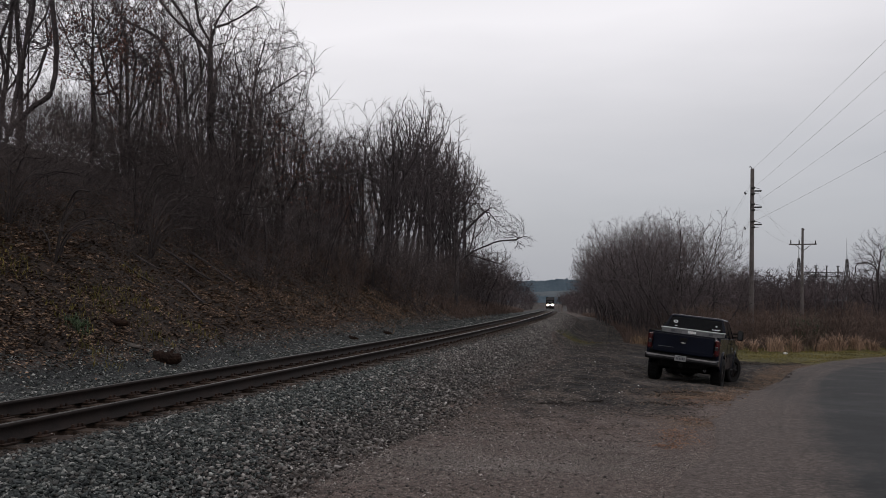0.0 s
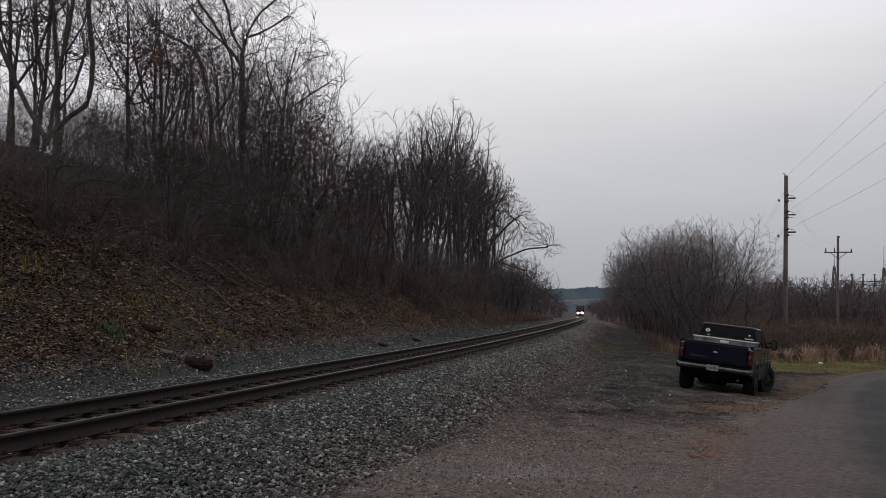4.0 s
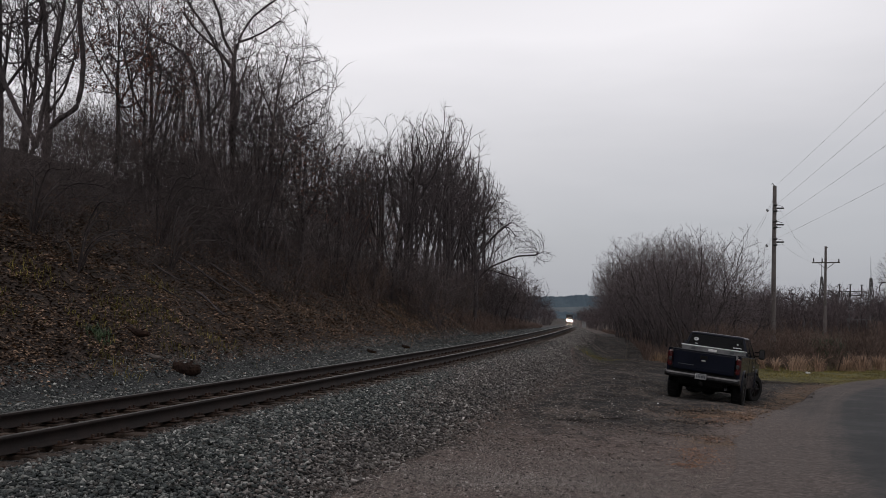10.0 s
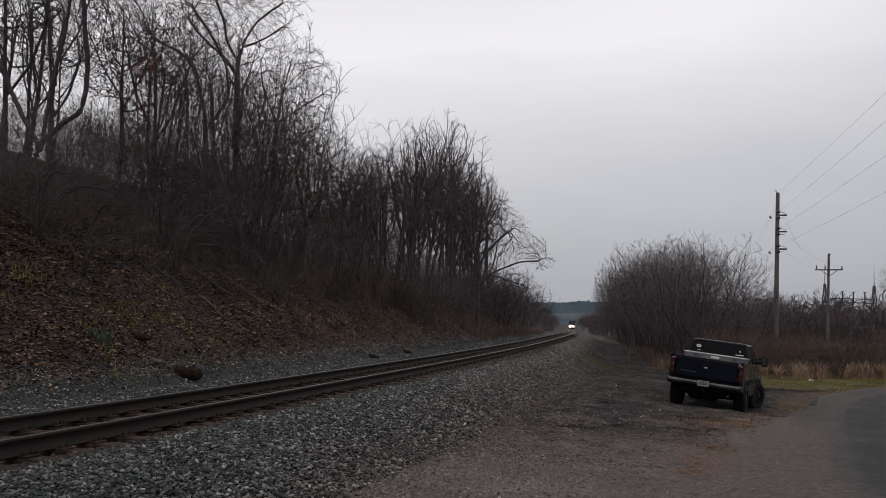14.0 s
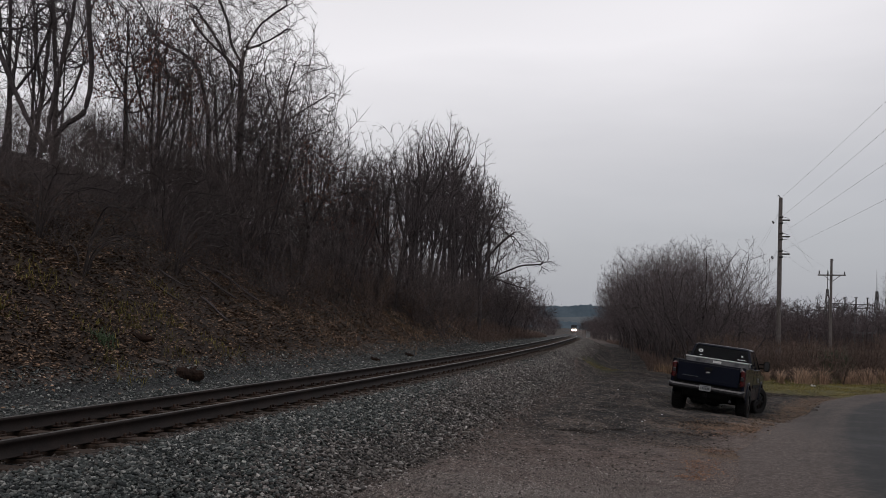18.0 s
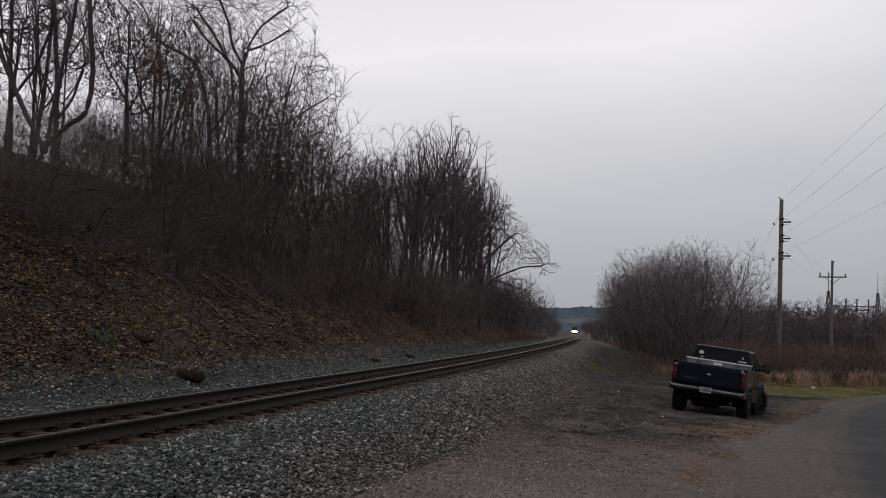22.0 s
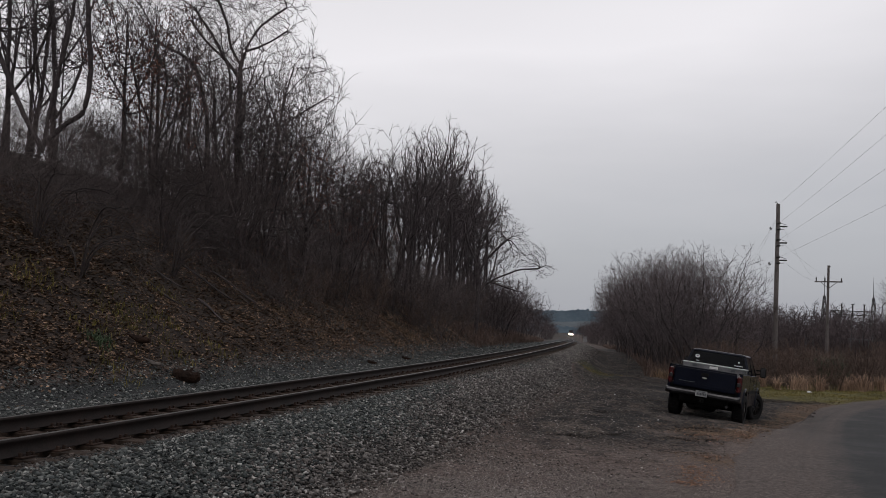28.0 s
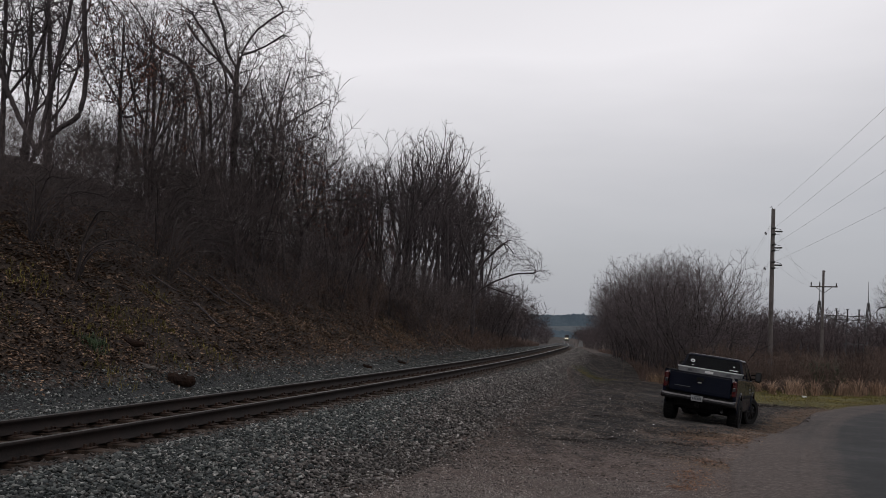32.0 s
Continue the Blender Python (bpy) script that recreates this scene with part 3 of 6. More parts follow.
    return tagged(new(name, mesh_of(name, v.reshape(-1, 3), f, mat)), label, "gravel", kind="stuff")


def band(n, s0, s1, y0, y1, seed, falloff=1.0):
    """Random places beside the track, thinning with distance."""
    rng = np.random.default_rng(seed)
    u = rng.random(n)
    y = y0 * (y1 / y0) ** (u ** falloff)
    s = rng.uniform(s0, s1, n)
    k = np.interp(y, LY, LS)
    h = np.hypot(1, k)
    return np.interp(y, LY, LX) + s / h, y - s * k / h, s


x, y, s = band(136000, 1.0, 4.4, 6.5, 46, 11)
keep = (s < 2.7) & ((s > 1.34) | (np.random.default_rng(0).random(len(s)) < 0.22))
keep |= (s >= 2.7) & (np.random.default_rng(1).random(len(s)) < np.clip((4.4 - s) / 1.9, 0, 1) ** 1.3)
keep &= s < 4.4 - 1.5 * smooth(26, 44, y)
x, y, s = x[keep], y[keep], s[keep]
size = np.random.default_rng(2).uniform(0.013, 0.034, len(x)) * (1 + 0.003 * y)
worn = s + 0.5 * waves(x, y, 1.1, 2.0) + np.random.default_rng(32).normal(0, 0.4, len(x)) > 3.0 - 1.3 * smooth(10, 26, y)
foul = s + np.random.default_rng(33).normal(0, 0.12, len(x)) < 1.55 + 0.25 * smooth(10, 40, y)
worn &= ~foul
scatter_stones("ballast", "rust-stained crushed stone beside the tie ends", x[foul], y[foul], size[foul], RUSTSTONE, 35, 0.2, 0.03)
k = ~worn & ~foul
scatter_stones("ballast", "heap of grey crushed stone along the track", x[k], y[k], size[k], STONE, 4, 0.15, 0.05)
scatter_stones("ballast", "dusty warm grey crushed stone on the track's shoulder", x[worn], y[worn], size[worn], DUSTY, 34, 0.15, 0.05)
x, y, s = band(42000, 3.4, 8.0, 6.0, 44, 19)
k = np.random.default_rng(6).random(len(s)) < np.clip((8.0 - s) / 4.4, 0, 1) ** 1.4
xf, yf, sf = band(28000, 1.3, 3.4, 44, 130, 29)
k2 = np.random.default_rng(16).random(len(sf)) < np.clip((3.5 - sf) / 1.2, 0, 1)
xf, yf = xf[k2], yf[k2]
scatter_stones("ballast", "far heap of grey crushed stone along the track", xf, yf, np.random.default_rng(8).uniform(0.03, 0.07, len(xf)), DUSTY, 24, 0.25, chips=True)
scatter_stones("ballast", "stray crushed stones spread over the dirt", x[k], y[k], np.random.default_rng(7).uniform(0.010, 0.030, k.sum()) * (1 + 0.005 * y[k]), PEBBLE, 14, chips=True)
x, y, s = band(40000, -6.0, -1.36, 9.0, 60, 12)
scatter_stones("ballast", "grey crushed stone between track and hillside", x, y, np.random.default_rng(3).uniform(0.014, 0.034, len(x)) * (1 + 0.012 * y), STONE, 5)
x, y, s = band(13000, -5.6, -1.36, 60, 140, 22)
scatter_stones("ballast", "far grey crushed stone between track and bank", x, y, np.random.default_rng(9).uniform(0.04, 0.09, len(x)), STONE, 25, 0.25, chips=True)
x, y, s = band(14000, -0.66, 0.66, 6.0, 45, 13)
scatter_stones("ballast", "dirty crushed stone between the rails", x, y, np.random.default_rng(4).uniform(0.025, 0.05, len(x)) * (1 + 0.01 * y), PEBBLE, 6, 0.35)
rng = np.random.default_rng(21)
u = rng.random(120000)
y = 5.5 * (30 / 5.5) ** u
x = rng.uniform(-0.42, 0.55, len(y)) * (y + 2) - 0.5
k = (side(x, y) > 3.4) & (road_side(x, y) < np.where(y < 17, rng.normal(0.8, 0.8, len(y)), rng.normal(-0.1, 0.4, len(y)))) & ((y < 13) | (rng.random(len(y)) < 0.28))
x, y = x[k], y[k]
scatter_stones("loose_gravel", "loose pale pebbles on the parking ground", x, y, rng.uniform(0.0032, 0.0095, len(x)) * (1 + 0.02 * y), PEBBLE, 7, 0.1, chips=True)
x, y = rng.normal(0.9, 1.4, 45000), 9.5 + rng.normal(0, 0.7, 45000)
k = (side(x, y) > 4.2) & (road_side(x, y) < 0.3)
scatter_stones("loose_gravel", "strip of pale fine gravel across the parking ground", x[k], y[k], rng.uniform(0.004, 0.0105, k.sum()), PALEGRAVEL, 27, 0.1, chips=True)
u = rng.random(34000)
y = 11.5 * (46 / 11.5) ** u
x = rng.uniform(-0.25, 0.5, len(y)) * (y + 2)
k = (side(x, y) > 4.0) & (road_side(x, y) < -0.4) & (waves(x, y, 1.5, 5.0) + 0.6 * waves(x, y, 4.5, 7.0) > rng.uniform(-0.6, 0.55, len(y)))
x, y = x[k], y[k]
scatter_stones("dirt_clods", "lumps of dark muddy dirt churned up by wheels", x, y, rng.uniform(0.008, 0.030, len(x)) * (1 + 0.012 * y), MUD, 17, 0.35, chips=True)


# ---- trees ----
def chains_mesh(name, chains, twigs, mat):
    """Branches as tapering tubes (points, radii, sides), and twigs as thin cones (foot, tip, radius)."""
    V, F, T, base = [], [], [], 0
    groups = collections.defaultdict(list)
    for p, r, k in chains:
        groups[(len(p), k)].append((p, r))
    for (n, k), items in groups.items():
        P, r = np.array([i[0] for i in items]), np.array([i[1] for i in items])
        t = np.gradient(P, axis=1)
        t /= np.linalg.norm(t, axis=2)[..., None] + 1e-9
        ref = np.where(np.abs(t[..., 2:3]) > 0.95, np.array((1.0, 0, 0)), np.array((0, 0, 1.0)))
        a = np.cross(t, ref)
        a /= np.linalg.norm(a, axis=2)[..., None] + 1e-9
        b = np.cross(t, a)
        th = np.arange(k) * 2 * np.pi / k
        v = P[:, :, None, :] + r[:, :, None, None] * (np.cos(th)[None, None, :, None] * a[:, :, None, :] + np.sin(th)[None, None, :, None] * b[:, :, None, :])
        m = len(items)
        ii, jj, kk = np.meshgrid(np.arange(m), np.arange(n - 1), np.arange(k), indexing="ij")
        o = base + ii * n * k
        k2 = (kk + 1) % k
        F.append(np.stack([o + jj * k + kk, o + jj * k + k2, o + (jj + 1) * k + k2, o + (jj + 1) * k + kk], -1).reshape(-1, 4))
        base += m * n * k
        V.append(v.reshape(-1, 3))
    if twigs is not None:
        p, q, r = twigs
        d = q - p
        d = d / (np.linalg.norm(d, axis=1)[:, None] + 1e-9)
        a = np.cross(d, np.where(np.abs(d[:, 2:3]) > 0.9, np.array((1.0, 0, 0)), np.array((0, 0, 1.0))))
        a /= np.linalg.norm(a, axis=1)[:, None] + 1e-9
        b = np.cross(d, a)
        w = r[:, None]
        v = np.stack([p + a * w, p - (a * 0.5 - b * 0.87) * w, p - (a * 0.5 + b * 0.87) * w, q], 1)
        o = base + 4 * np.arange(len(p))[:, None, None]
        T.append((o + np.array([(0, 1, 3), (1, 2, 3), (2, 0, 3)])[None]).reshape(-1, 3))
        V.append(v.reshape(-1, 3))
    return mesh_of(name, np.concatenate(V), np.concatenate(F), mat, flat=False, tris=np.concatenate(T) if T else None)


def leaf_mesh(name, pts, rng, size, mat):
    """Small folded leaves at the points."""
    n = len(pts)
    a = rng.normal(0, 1, (n, 3))
    a /= np.linalg.norm(a, axis=1)[:, None]
    b = np.cross(a, rng.normal(0, 1, (n, 3)))
    b /= np.linalg.norm(b, axis=1)[:, None]
    c = np.cross(a, b)
    s = (size * rng.uniform(0.6, 1.4, n))[:, None]
    v = np.stack([pts - a * s, pts + b * s * 0.6 + c * s * 0.2, pts + a * s, pts - b * s * 0.6 + c * s * 0.2], 1)
    f = np.array([(0, 1, 2), (0, 2, 3)])[None] + 4 * np.arange(n)[:, None, None]
    return mesh_of(name, v.reshape(-1, 3), f.reshape(-1, 3), mat)


def crown_room(rng, lobes, n, hollow=0.3):
    """Random points in a crown made of lobes (cx, cy, cz, rx, ry, rz), more of them near its skin."""
    lobes = np.array(lobes, float)
    vol = lobes[:, 3] * lobes[:, 4] * lobes[:, 5]
    pick = rng.choice(len(lobes), n, p=vol / vol.sum())
    d = rng.normal(0, 1, (n, 3))
    d /= np.linalg.norm(d, axis=1)[:, None]
    r = (hollow ** 3 + (1 - hollow ** 3) * rng.random(n)) ** (1 / 3)
    return lobes[pick, :3] + d * r[:, None] * lobes[pick, 3:]


def colonise(rng, stems, room_points, step, reach, kill, up, wander=0.26, most=14000):
    """Branches that grow from the stems towards free room, fork where it divides, and stop where it is used up."""
    pos, par = [], []
    for stem in stems:
        p = np.array(stem, float)
        u = np.concatenate([[0], np.cumsum(np.linalg.norm(np.diff(p, axis=0), axis=1))])
        v = np.linspace(0, u[-1], max(3, int(u[-1] / step) + 1))
        q = np.stack([np.interp(v, u, p[:, k]) for k in range(3)], 1)
        for _ in range(3):
            q[1:-1] = (q[:-2] + 2 * q[1:-1] + q[2:]) / 4
        q[1:-1] += rng.normal(0, 0.012 * step / 0.3, (len(q) - 2, 3))
        root = -1
        if pos:
            d = np.linalg.norm(np.array(pos) - q[0], axis=1)
            root = int(d.argmin()) if d.min() < 0.8 else -1
        for i, c in enumerate(q):
            pos.append(c)
            par.append(root if i == 0 else len(pos) - 2)
    P, D = np.zeros((most + 2000, 3)), np.zeros((most + 2000, 3))
    n = len(pos)
    P[:n] = pos
    for i in range(n):
        D[i] = P[i] - P[par[i]] if par[i] >= 0 else (0, 0, 1)
        D[i] /= np.linalg.norm(D[i]) + 1e-9
    A = room_points
    near = np.full(len(A), 0)
    dist = np.full(len(A), 1e9)
    fresh = np.arange(n)
    kids = np.zeros(most + 2000, int)
    for _ in range(140):
        d = np.linalg.norm(A[:, None, :] - P[fresh][None], axis=2)
        j = d.argmin(1)
        dm = d[np.arange(len(A)), j]
        better = dm < dist
        dist[better], near[better] = dm[better], fresh[j[better]]
        keep = dist > kill
        A, near, dist = A[keep], near[keep], dist[keep]
        use = dist < reach
        if not use.any() or n > most:
            break
        w = (A[use] - P[near[use]]) / dist[use][:, None]
        ahead = (w * D[near[use]]).sum(1) > np.where(kids[near[use]] == 0, 0.4, 0.0)
        use[np.nonzero(use)[0][~ahead]] = False
        w = w[ahead]
        if not len(w):
            break
        s = np.zeros((n, 3))
        np.add.at(s, near[use], w)
        src = np.unique(near[use])
        src = src[kids[src] < 4]
        if not len(src):
            break
        g = s[src]
        g = g / (np.linalg.norm(g, axis=1)[:, None] + 1e-9)
        g = g + 0.6 * D[src] + rng.normal(0, wander, (len(src), 3)) + np.array((0, 0, up))
        g /= np.linalg.norm(g, axis=1)[:, None]
        kids[src] += 1
        fresh = np.arange(n, n + len(src))
        P[fresh], D[fresh] = P[src] + g * step, g
        par += list(src)
        n += len(src)
    return P[:n], np.array(par)


def wood_of(rng, stems, lobes, n_room, trunk_r, twig, step=0.3, reach=3.5, kill=0.55, up=0.12, hollow=0.3, twig_len=0.5, twiggy=1.0, split=0.035, sides=3, wander=0.26):
    """Chains of the trunk and of the crown, fine twigs, and where the twigs end."""
    P, par = colonise(rng, stems, crown_room(rng, lobes, n_room, hollow), step, reach, kill, up, wander)
    n = len(P)
    tips = np.ones(n)
    has = np.zeros(n, bool)
    has[par[par >= 0]] = True
    tips[has] = 0
    for i in range(n - 1, -1, -1):
        if par[i] >= 0:
            tips[par[i]] += tips[i]
    most = max(tips.max(), 8)
    r = np.maximum(trunk_r * (np.maximum(tips, 1) / most) ** 0.45, twig)
    heavy = np.full(n, -1)
    order = np.argsort(tips)
    for i in order:
        if par[i] >= 0:
            heavy[par[i]] = i
    thick, thin = [], []
    for i in range(n):
        if par[i] >= 0 and heavy[par[i]] == i:
            continue
        ids = [par[i], i] if par[i] >= 0 else [i]
        while heavy[ids[-1]] >= 0:
            ids.append(heavy[ids[-1]])
        if len(ids) < 2:
            continue
        ids = np.array(ids)
        rr = r[ids].copy()
        if par[i] >= 0:
            rr[0] = rr[1]
        while len(ids) > 1:
            cut = len(ids)
            big = rr[0] > split
            if big:
                k = np.nonzero(rr < split)[0]
                if len(k) and k[0] < len(ids) - 1:
                    cut = max(k[0] + 1, 2)
            sel = np.arange(cut)
            if cut > 4 and not big:
                sel = np.unique(np.concatenate([np.arange(0, cut, 2), [cut - 1]]))
            (thick if big else thin).append((P[ids[sel]], rr[sel], 7 if rr[0] > 0.09 else 5 if big else sides))
            ids, rr = ids[cut - 1:], rr[cut - 1:]
    # fine twigs along the thin wood
    fine = np.nonzero((tips < 12) & (par >= 0))[0]
    m = int(len(fine) * 1.6 * twiggy)
    f = rng.choice(fine, m)
    d = P[f] - P[par[f]]
    d /= np.linalg.norm(d, axis=1)[:, None] + 1e-9
    q = d * 0.9 + rng.normal(0, 0.5, (m, 3)) + np.array((0, 0, 0.25))
    q /= np.linalg.norm(q, axis=1)[:, None]
    tw0 = P[f]
    tw1 = P[f] + q * (twig_len * rng.uniform(0.35, 1.2, m))[:, None]
    h = rng.integers(0, m, int(m * 0.9))
    u = rng.uniform(0.25, 0.8, len(h))[:, None]
    s0 = tw0[h] * (1 - u) + tw1[h] * u
    q2 = q[h] + rng.normal(0, 0.55, (len(h), 3))
    q2 /= np.linalg.norm(q2, axis=1)[:, None]
    s1 = s0 + q2 * (twig_len * 0.55 * rng.uniform(0.4, 1.2, len(h)))[:, None]
    tw = (np.concatenate([tw0, s0]), np.concatenate([tw1, s1]), np.concatenate([np.full(m, twig * 0.9), np.full(len(h), twig * 0.7)]))
    return thick, thin, tw


def wooded(ob, rng, stems, lobes, n_room, trunk_r, twig, mats, leaves=0, leaf_size=0.066, leaf_low=0.0, **kw):
    """Gives a thing its trunk, crown and any clinging leaves."""
    thick, thin, tw = wood_of(rng, stems, lobes, n_room, trunk_r, twig, **kw)
    part("trunk", chains_mesh("trunk", thick or thin[:1], None, mats[0]), mats[0], ob)
    part("crown", chains_mesh("crown", thin, tw, mats[1]), mats[1], ob)
    if leaves:
        c = tw[1][rng.integers(0, len(tw[1]), max(8, leaves // 14))]
        c = c[c[:, 2] > leaf_low]
        pts = c[rng.integers(0, len(c), leaves)] + rng.normal(0, 0.22, (leaves, 3))
        part("leaves", leaf_mesh("leaves", pts, rng, leaf_size, OAKLEAF), OAKLEAF, ob, "clinging dead brown leaves")
    return ob


def tree_kind(seed, height, radius, bare, half, leaves=0, name="bare_tree", label="", mats=None, twig=0.010, stems=1, open_stems=0.3, lean=0.0, n_room=900, **kw):
    """A leafless tree to be copied: bare is the share of clear trunk, half the crown's half width over its height."""
    rng = np.random.default_rng(seed)
    H, w = height, half * height
    lines, lobes = [], []
    if stems == 1:
        top = np.array((lean * H, rng.uniform(-0.03, 0.03) * H, 0.62 * H))
        mid = top * 0.5 + np.array((rng.uniform(-0.02, 0.02) * H, rng.uniform(-0.02, 0.02) * H, 0))
        lines.append([(0, 0, -0.4), (0, 0, 0.05 * H), tuple(mid), tuple(top)])
        for i in range(2):
            a = rng.uniform(0, 6.28)
            z0 = (bare + 0.1 * i) * H
            b0 = top * z0 / (0.62 * H)
            lines.append([tuple(b0), tuple(b0 + np.array((math.cos(a) * 0.07 * H, math.sin(a) * 0.07 * H, 0.12 * H))), tuple(b0 + np.array((math.cos(a) * 0.11 * H, math.sin(a) * 0.11 * H, 0.27 * H)))])
        cz = (1 + bare) / 2
        lobes.append((top[0], top[1], (cz + 0.02) * H, w, w, (1 - bare) / 2 * H * 0.94))
        for i in range(4):
            a = 1.57 * i + rng.uniform(-0.5, 0.5)
            lobes.append((top[0] + math.cos(a) * w * 0.55, top[1] + math.sin(a) * w * 0.55, (cz + rng.uniform(-0.12, 0.14)) * H, w * 0.6, w * 0.6, (1 - bare) * 0.26 * H))
    else:
        for i in range(stems):
            a = 2 * np.pi * (i + rng.uniform(-0.3, 0.3)) / stems
            o = open_stems * rng.uniform(0.5, 1.2)
            c, s = math.cos(a), math.sin(a)
            lines.append([(0.03 * H * c, 0.03 * H * s, -0.3), ((0.03 + 0.14 * o) * H * c, (0.03 + 0.14 * o) * H * s, 0.18 * H), ((0.04 + 0.42 * o) * H * c, (0.04 + 0.42 * o) * H * s, 0.42 * H)])
            z = rng.uniform(0.50, 0.66)
            lobes.append(((0.04 + 0.62 * o) * H * c, (0.04 + 0.62 * o) * H * s, z * H, w * 0.62, w * 0.62, (0.97 - z) * H))
        lobes.append((0, 0, (1 + bare) / 2 * H, w * 0.8, w * 0.8, (1 - bare) / 2 * H))
    ob = thing(name, label, "tree")
    return wooded(ob, rng, lines, lobes, n_room, radius, twig, mats or (BARK, TWIG), leaves, **kw)


WOODLABEL = "tall leafless hardwood tree on the wooded hillside"
TALL = [tree_kind(100 + i, 16.0, (0.13, 0.12, 0.14, 0.11, 0.12)[i], (0.2, 0.28, 0.16, 0.24, 0.32)[i], (0.25, 0.22, 0.27, 0.24, 0.21)[i], lean=(0.02, 0.06, -0.05, 0.08, -0.03)[i], label=WOODLABEL, twig=0.0095, n_room=3200, up=0.15, kill=0.42, step=0.28, twiggy=0.6) for i in range(5)]
HIGH = [tree_kind(150 + i, 16.0, 0.15, (0.2, 0.3, 0.16)[i], (0.19, 0.17, 0.21)[i], lean=(0.03, 0.07, 0.0)[i], label=WOODLABEL, wander=0.14, twig=0.0100, n_room=800, up=0.3, kill=0.62, step=0.34, twiggy=0.5, twig_len=0.7) for i in range(3)]
OAK = [tree_kind(200 + i, 15.5, 0.13, 0.14, 0.17, leaves=2700, name="oak_tree", label="brown oak tree still holding dead leaves on the hillside", twig=0.0095, n_room=1800, up=0.1, kill=0.45, twiggy=0.6, leaf_low=4.0) for i in range(2)]
SMALL = [tree_kind(300 + i, 6.4, 0.085, 0.14, 0.36, name="small_bare_tree", label="low spreading leafless tree with several stems", mats=(BARK, TWIGHAZE), twig=0.0048, stems=4 + i % 2, open_stems=0.55, n_room=3200, step=0.18, reach=2.2, kill=0.21, up=0.06, twig_len=0.24, split=0.014, twiggy=0.5, wander=0.28) for i in range(3)]
SMALLFAR = [tree_kind(320 + i, 6.4, 0.07, 0.06, 0.42, name="small_bare_tree", label="low bushy leafless tree beside the distant track", mats=(BARK, FARTWIG), twig=0.014, stems=5, open_stems=0.6, n_room=230, step=0.35, reach=3, kill=0.6, up=0.1, twig_len=0.7) for i in range(2)]
SAPLING = [tree_kind(350 + i, 7.5, 0.04, 0.15, 0.24, name="sapling", label="clump of thin leafless saplings on the hillside", mats=(BARK, BRUSH), twig=0.0075, stems=5, open_stems=0.4, n_room=420, step=0.28, reach=2.5, kill=0.42, up=0.3, twig_len=0.55, split=0.02, twiggy=0.7) for i in range(3)]
FARTREE = [tree_kind(400 + i, 9.5, 0.14, 0.18, 0.27, name="distant_bare_tree", label="distant leafless tree in a grey tree line", mats=(BARK, FARTWIG), twig=0.022, n_room=240, step=0.45, reach=4, kill=0.8, up=0.2, twig_len=0.9) for i in range(2)]
SHRUB = [tree_kind(500 + i, 3.4, 0.024, 0.05, 0.5, name="shrub", label="tangled leafless grey-brown shrub on the bank", mats=(BRUSH, BRUSH), twig=0.0055, stems=8, open_stems=0.85, n_room=300, step=0.2, reach=1.6, kill=0.3, up=0.10, twig_len=0.5, split=0.012, twiggy=0.6) for i in range(3)]
REDSHRUB = [tree_kind(600 + i, 1.7, 0.013, 0.05, 0.42, name="weed_bush", label="dead reddish-brown weed bush in the field", mats=(REDBRUSH, REDBRUSH), twig=0.0075, stems=7, open_stems=0.6, n_room=110, step=0.14, reach=1.0, kill=0.2, up=0.25, twig_len=0.3, split=0.009) for i in range(2)]

FIRST = set()
# outline of the wood fitted to the camera's view: bearing, rise over distance
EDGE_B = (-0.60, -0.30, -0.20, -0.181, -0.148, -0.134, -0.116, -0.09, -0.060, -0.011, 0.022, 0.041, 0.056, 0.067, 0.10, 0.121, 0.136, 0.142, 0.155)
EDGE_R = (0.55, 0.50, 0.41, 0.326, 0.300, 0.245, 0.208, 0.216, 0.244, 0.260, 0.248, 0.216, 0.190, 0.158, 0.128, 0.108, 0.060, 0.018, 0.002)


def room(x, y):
    """The height at which a tree here meets the outline fitted to the camera's view."""
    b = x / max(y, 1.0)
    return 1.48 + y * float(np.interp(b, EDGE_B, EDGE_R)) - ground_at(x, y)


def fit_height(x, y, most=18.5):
    """The tallest tree whose spreading crown stays under the outline fitted to the camera's view."""
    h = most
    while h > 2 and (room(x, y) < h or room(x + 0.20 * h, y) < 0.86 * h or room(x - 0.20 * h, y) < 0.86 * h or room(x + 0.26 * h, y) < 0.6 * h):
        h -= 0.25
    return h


def plant(kind, x, y, size=1.0, turn=None, rng=random.Random(9), group="", sink=0.0, tall=1.0):
    m = pose(x, y, ground_at(x, y) - sink, rng.uniform(-3, 3), rng.uniform(-3, 3), rng.uniform(0, 360) if turn is None else turn)
    if kind not in FIRST:
        FIRST.add(kind)
        ob = kind
        ob.matrix_basis = m
    else:
        ob = copy_thing(kind, m)
    ob.matrix_basis = m @ Matrix.Diagonal((size, size, size * tall, 1))
    return tagged(ob, group=group)


def by_track(s, y):
    p = track_at(y, s)
    return p.x, p.y


rt = random.Random(77)


def crooked_tree(label, x, y, stems, lobes, n_room, seed, r=0.2, leaves=0, name="bare_tree", mats=None, **kw):
    """A single tree whose crooked trunk and forks follow a few bends."""
    rng = np.random.default_rng(seed)
    ob = thing(name, label, "tree", pose(x, y, ground_at(x, y) - 0.1), "hillside wood")
    return wooded(ob, rng, stems, lobes, n_room, r, 0.0095, mats or (BARK, TWIG), leaves, **kw)


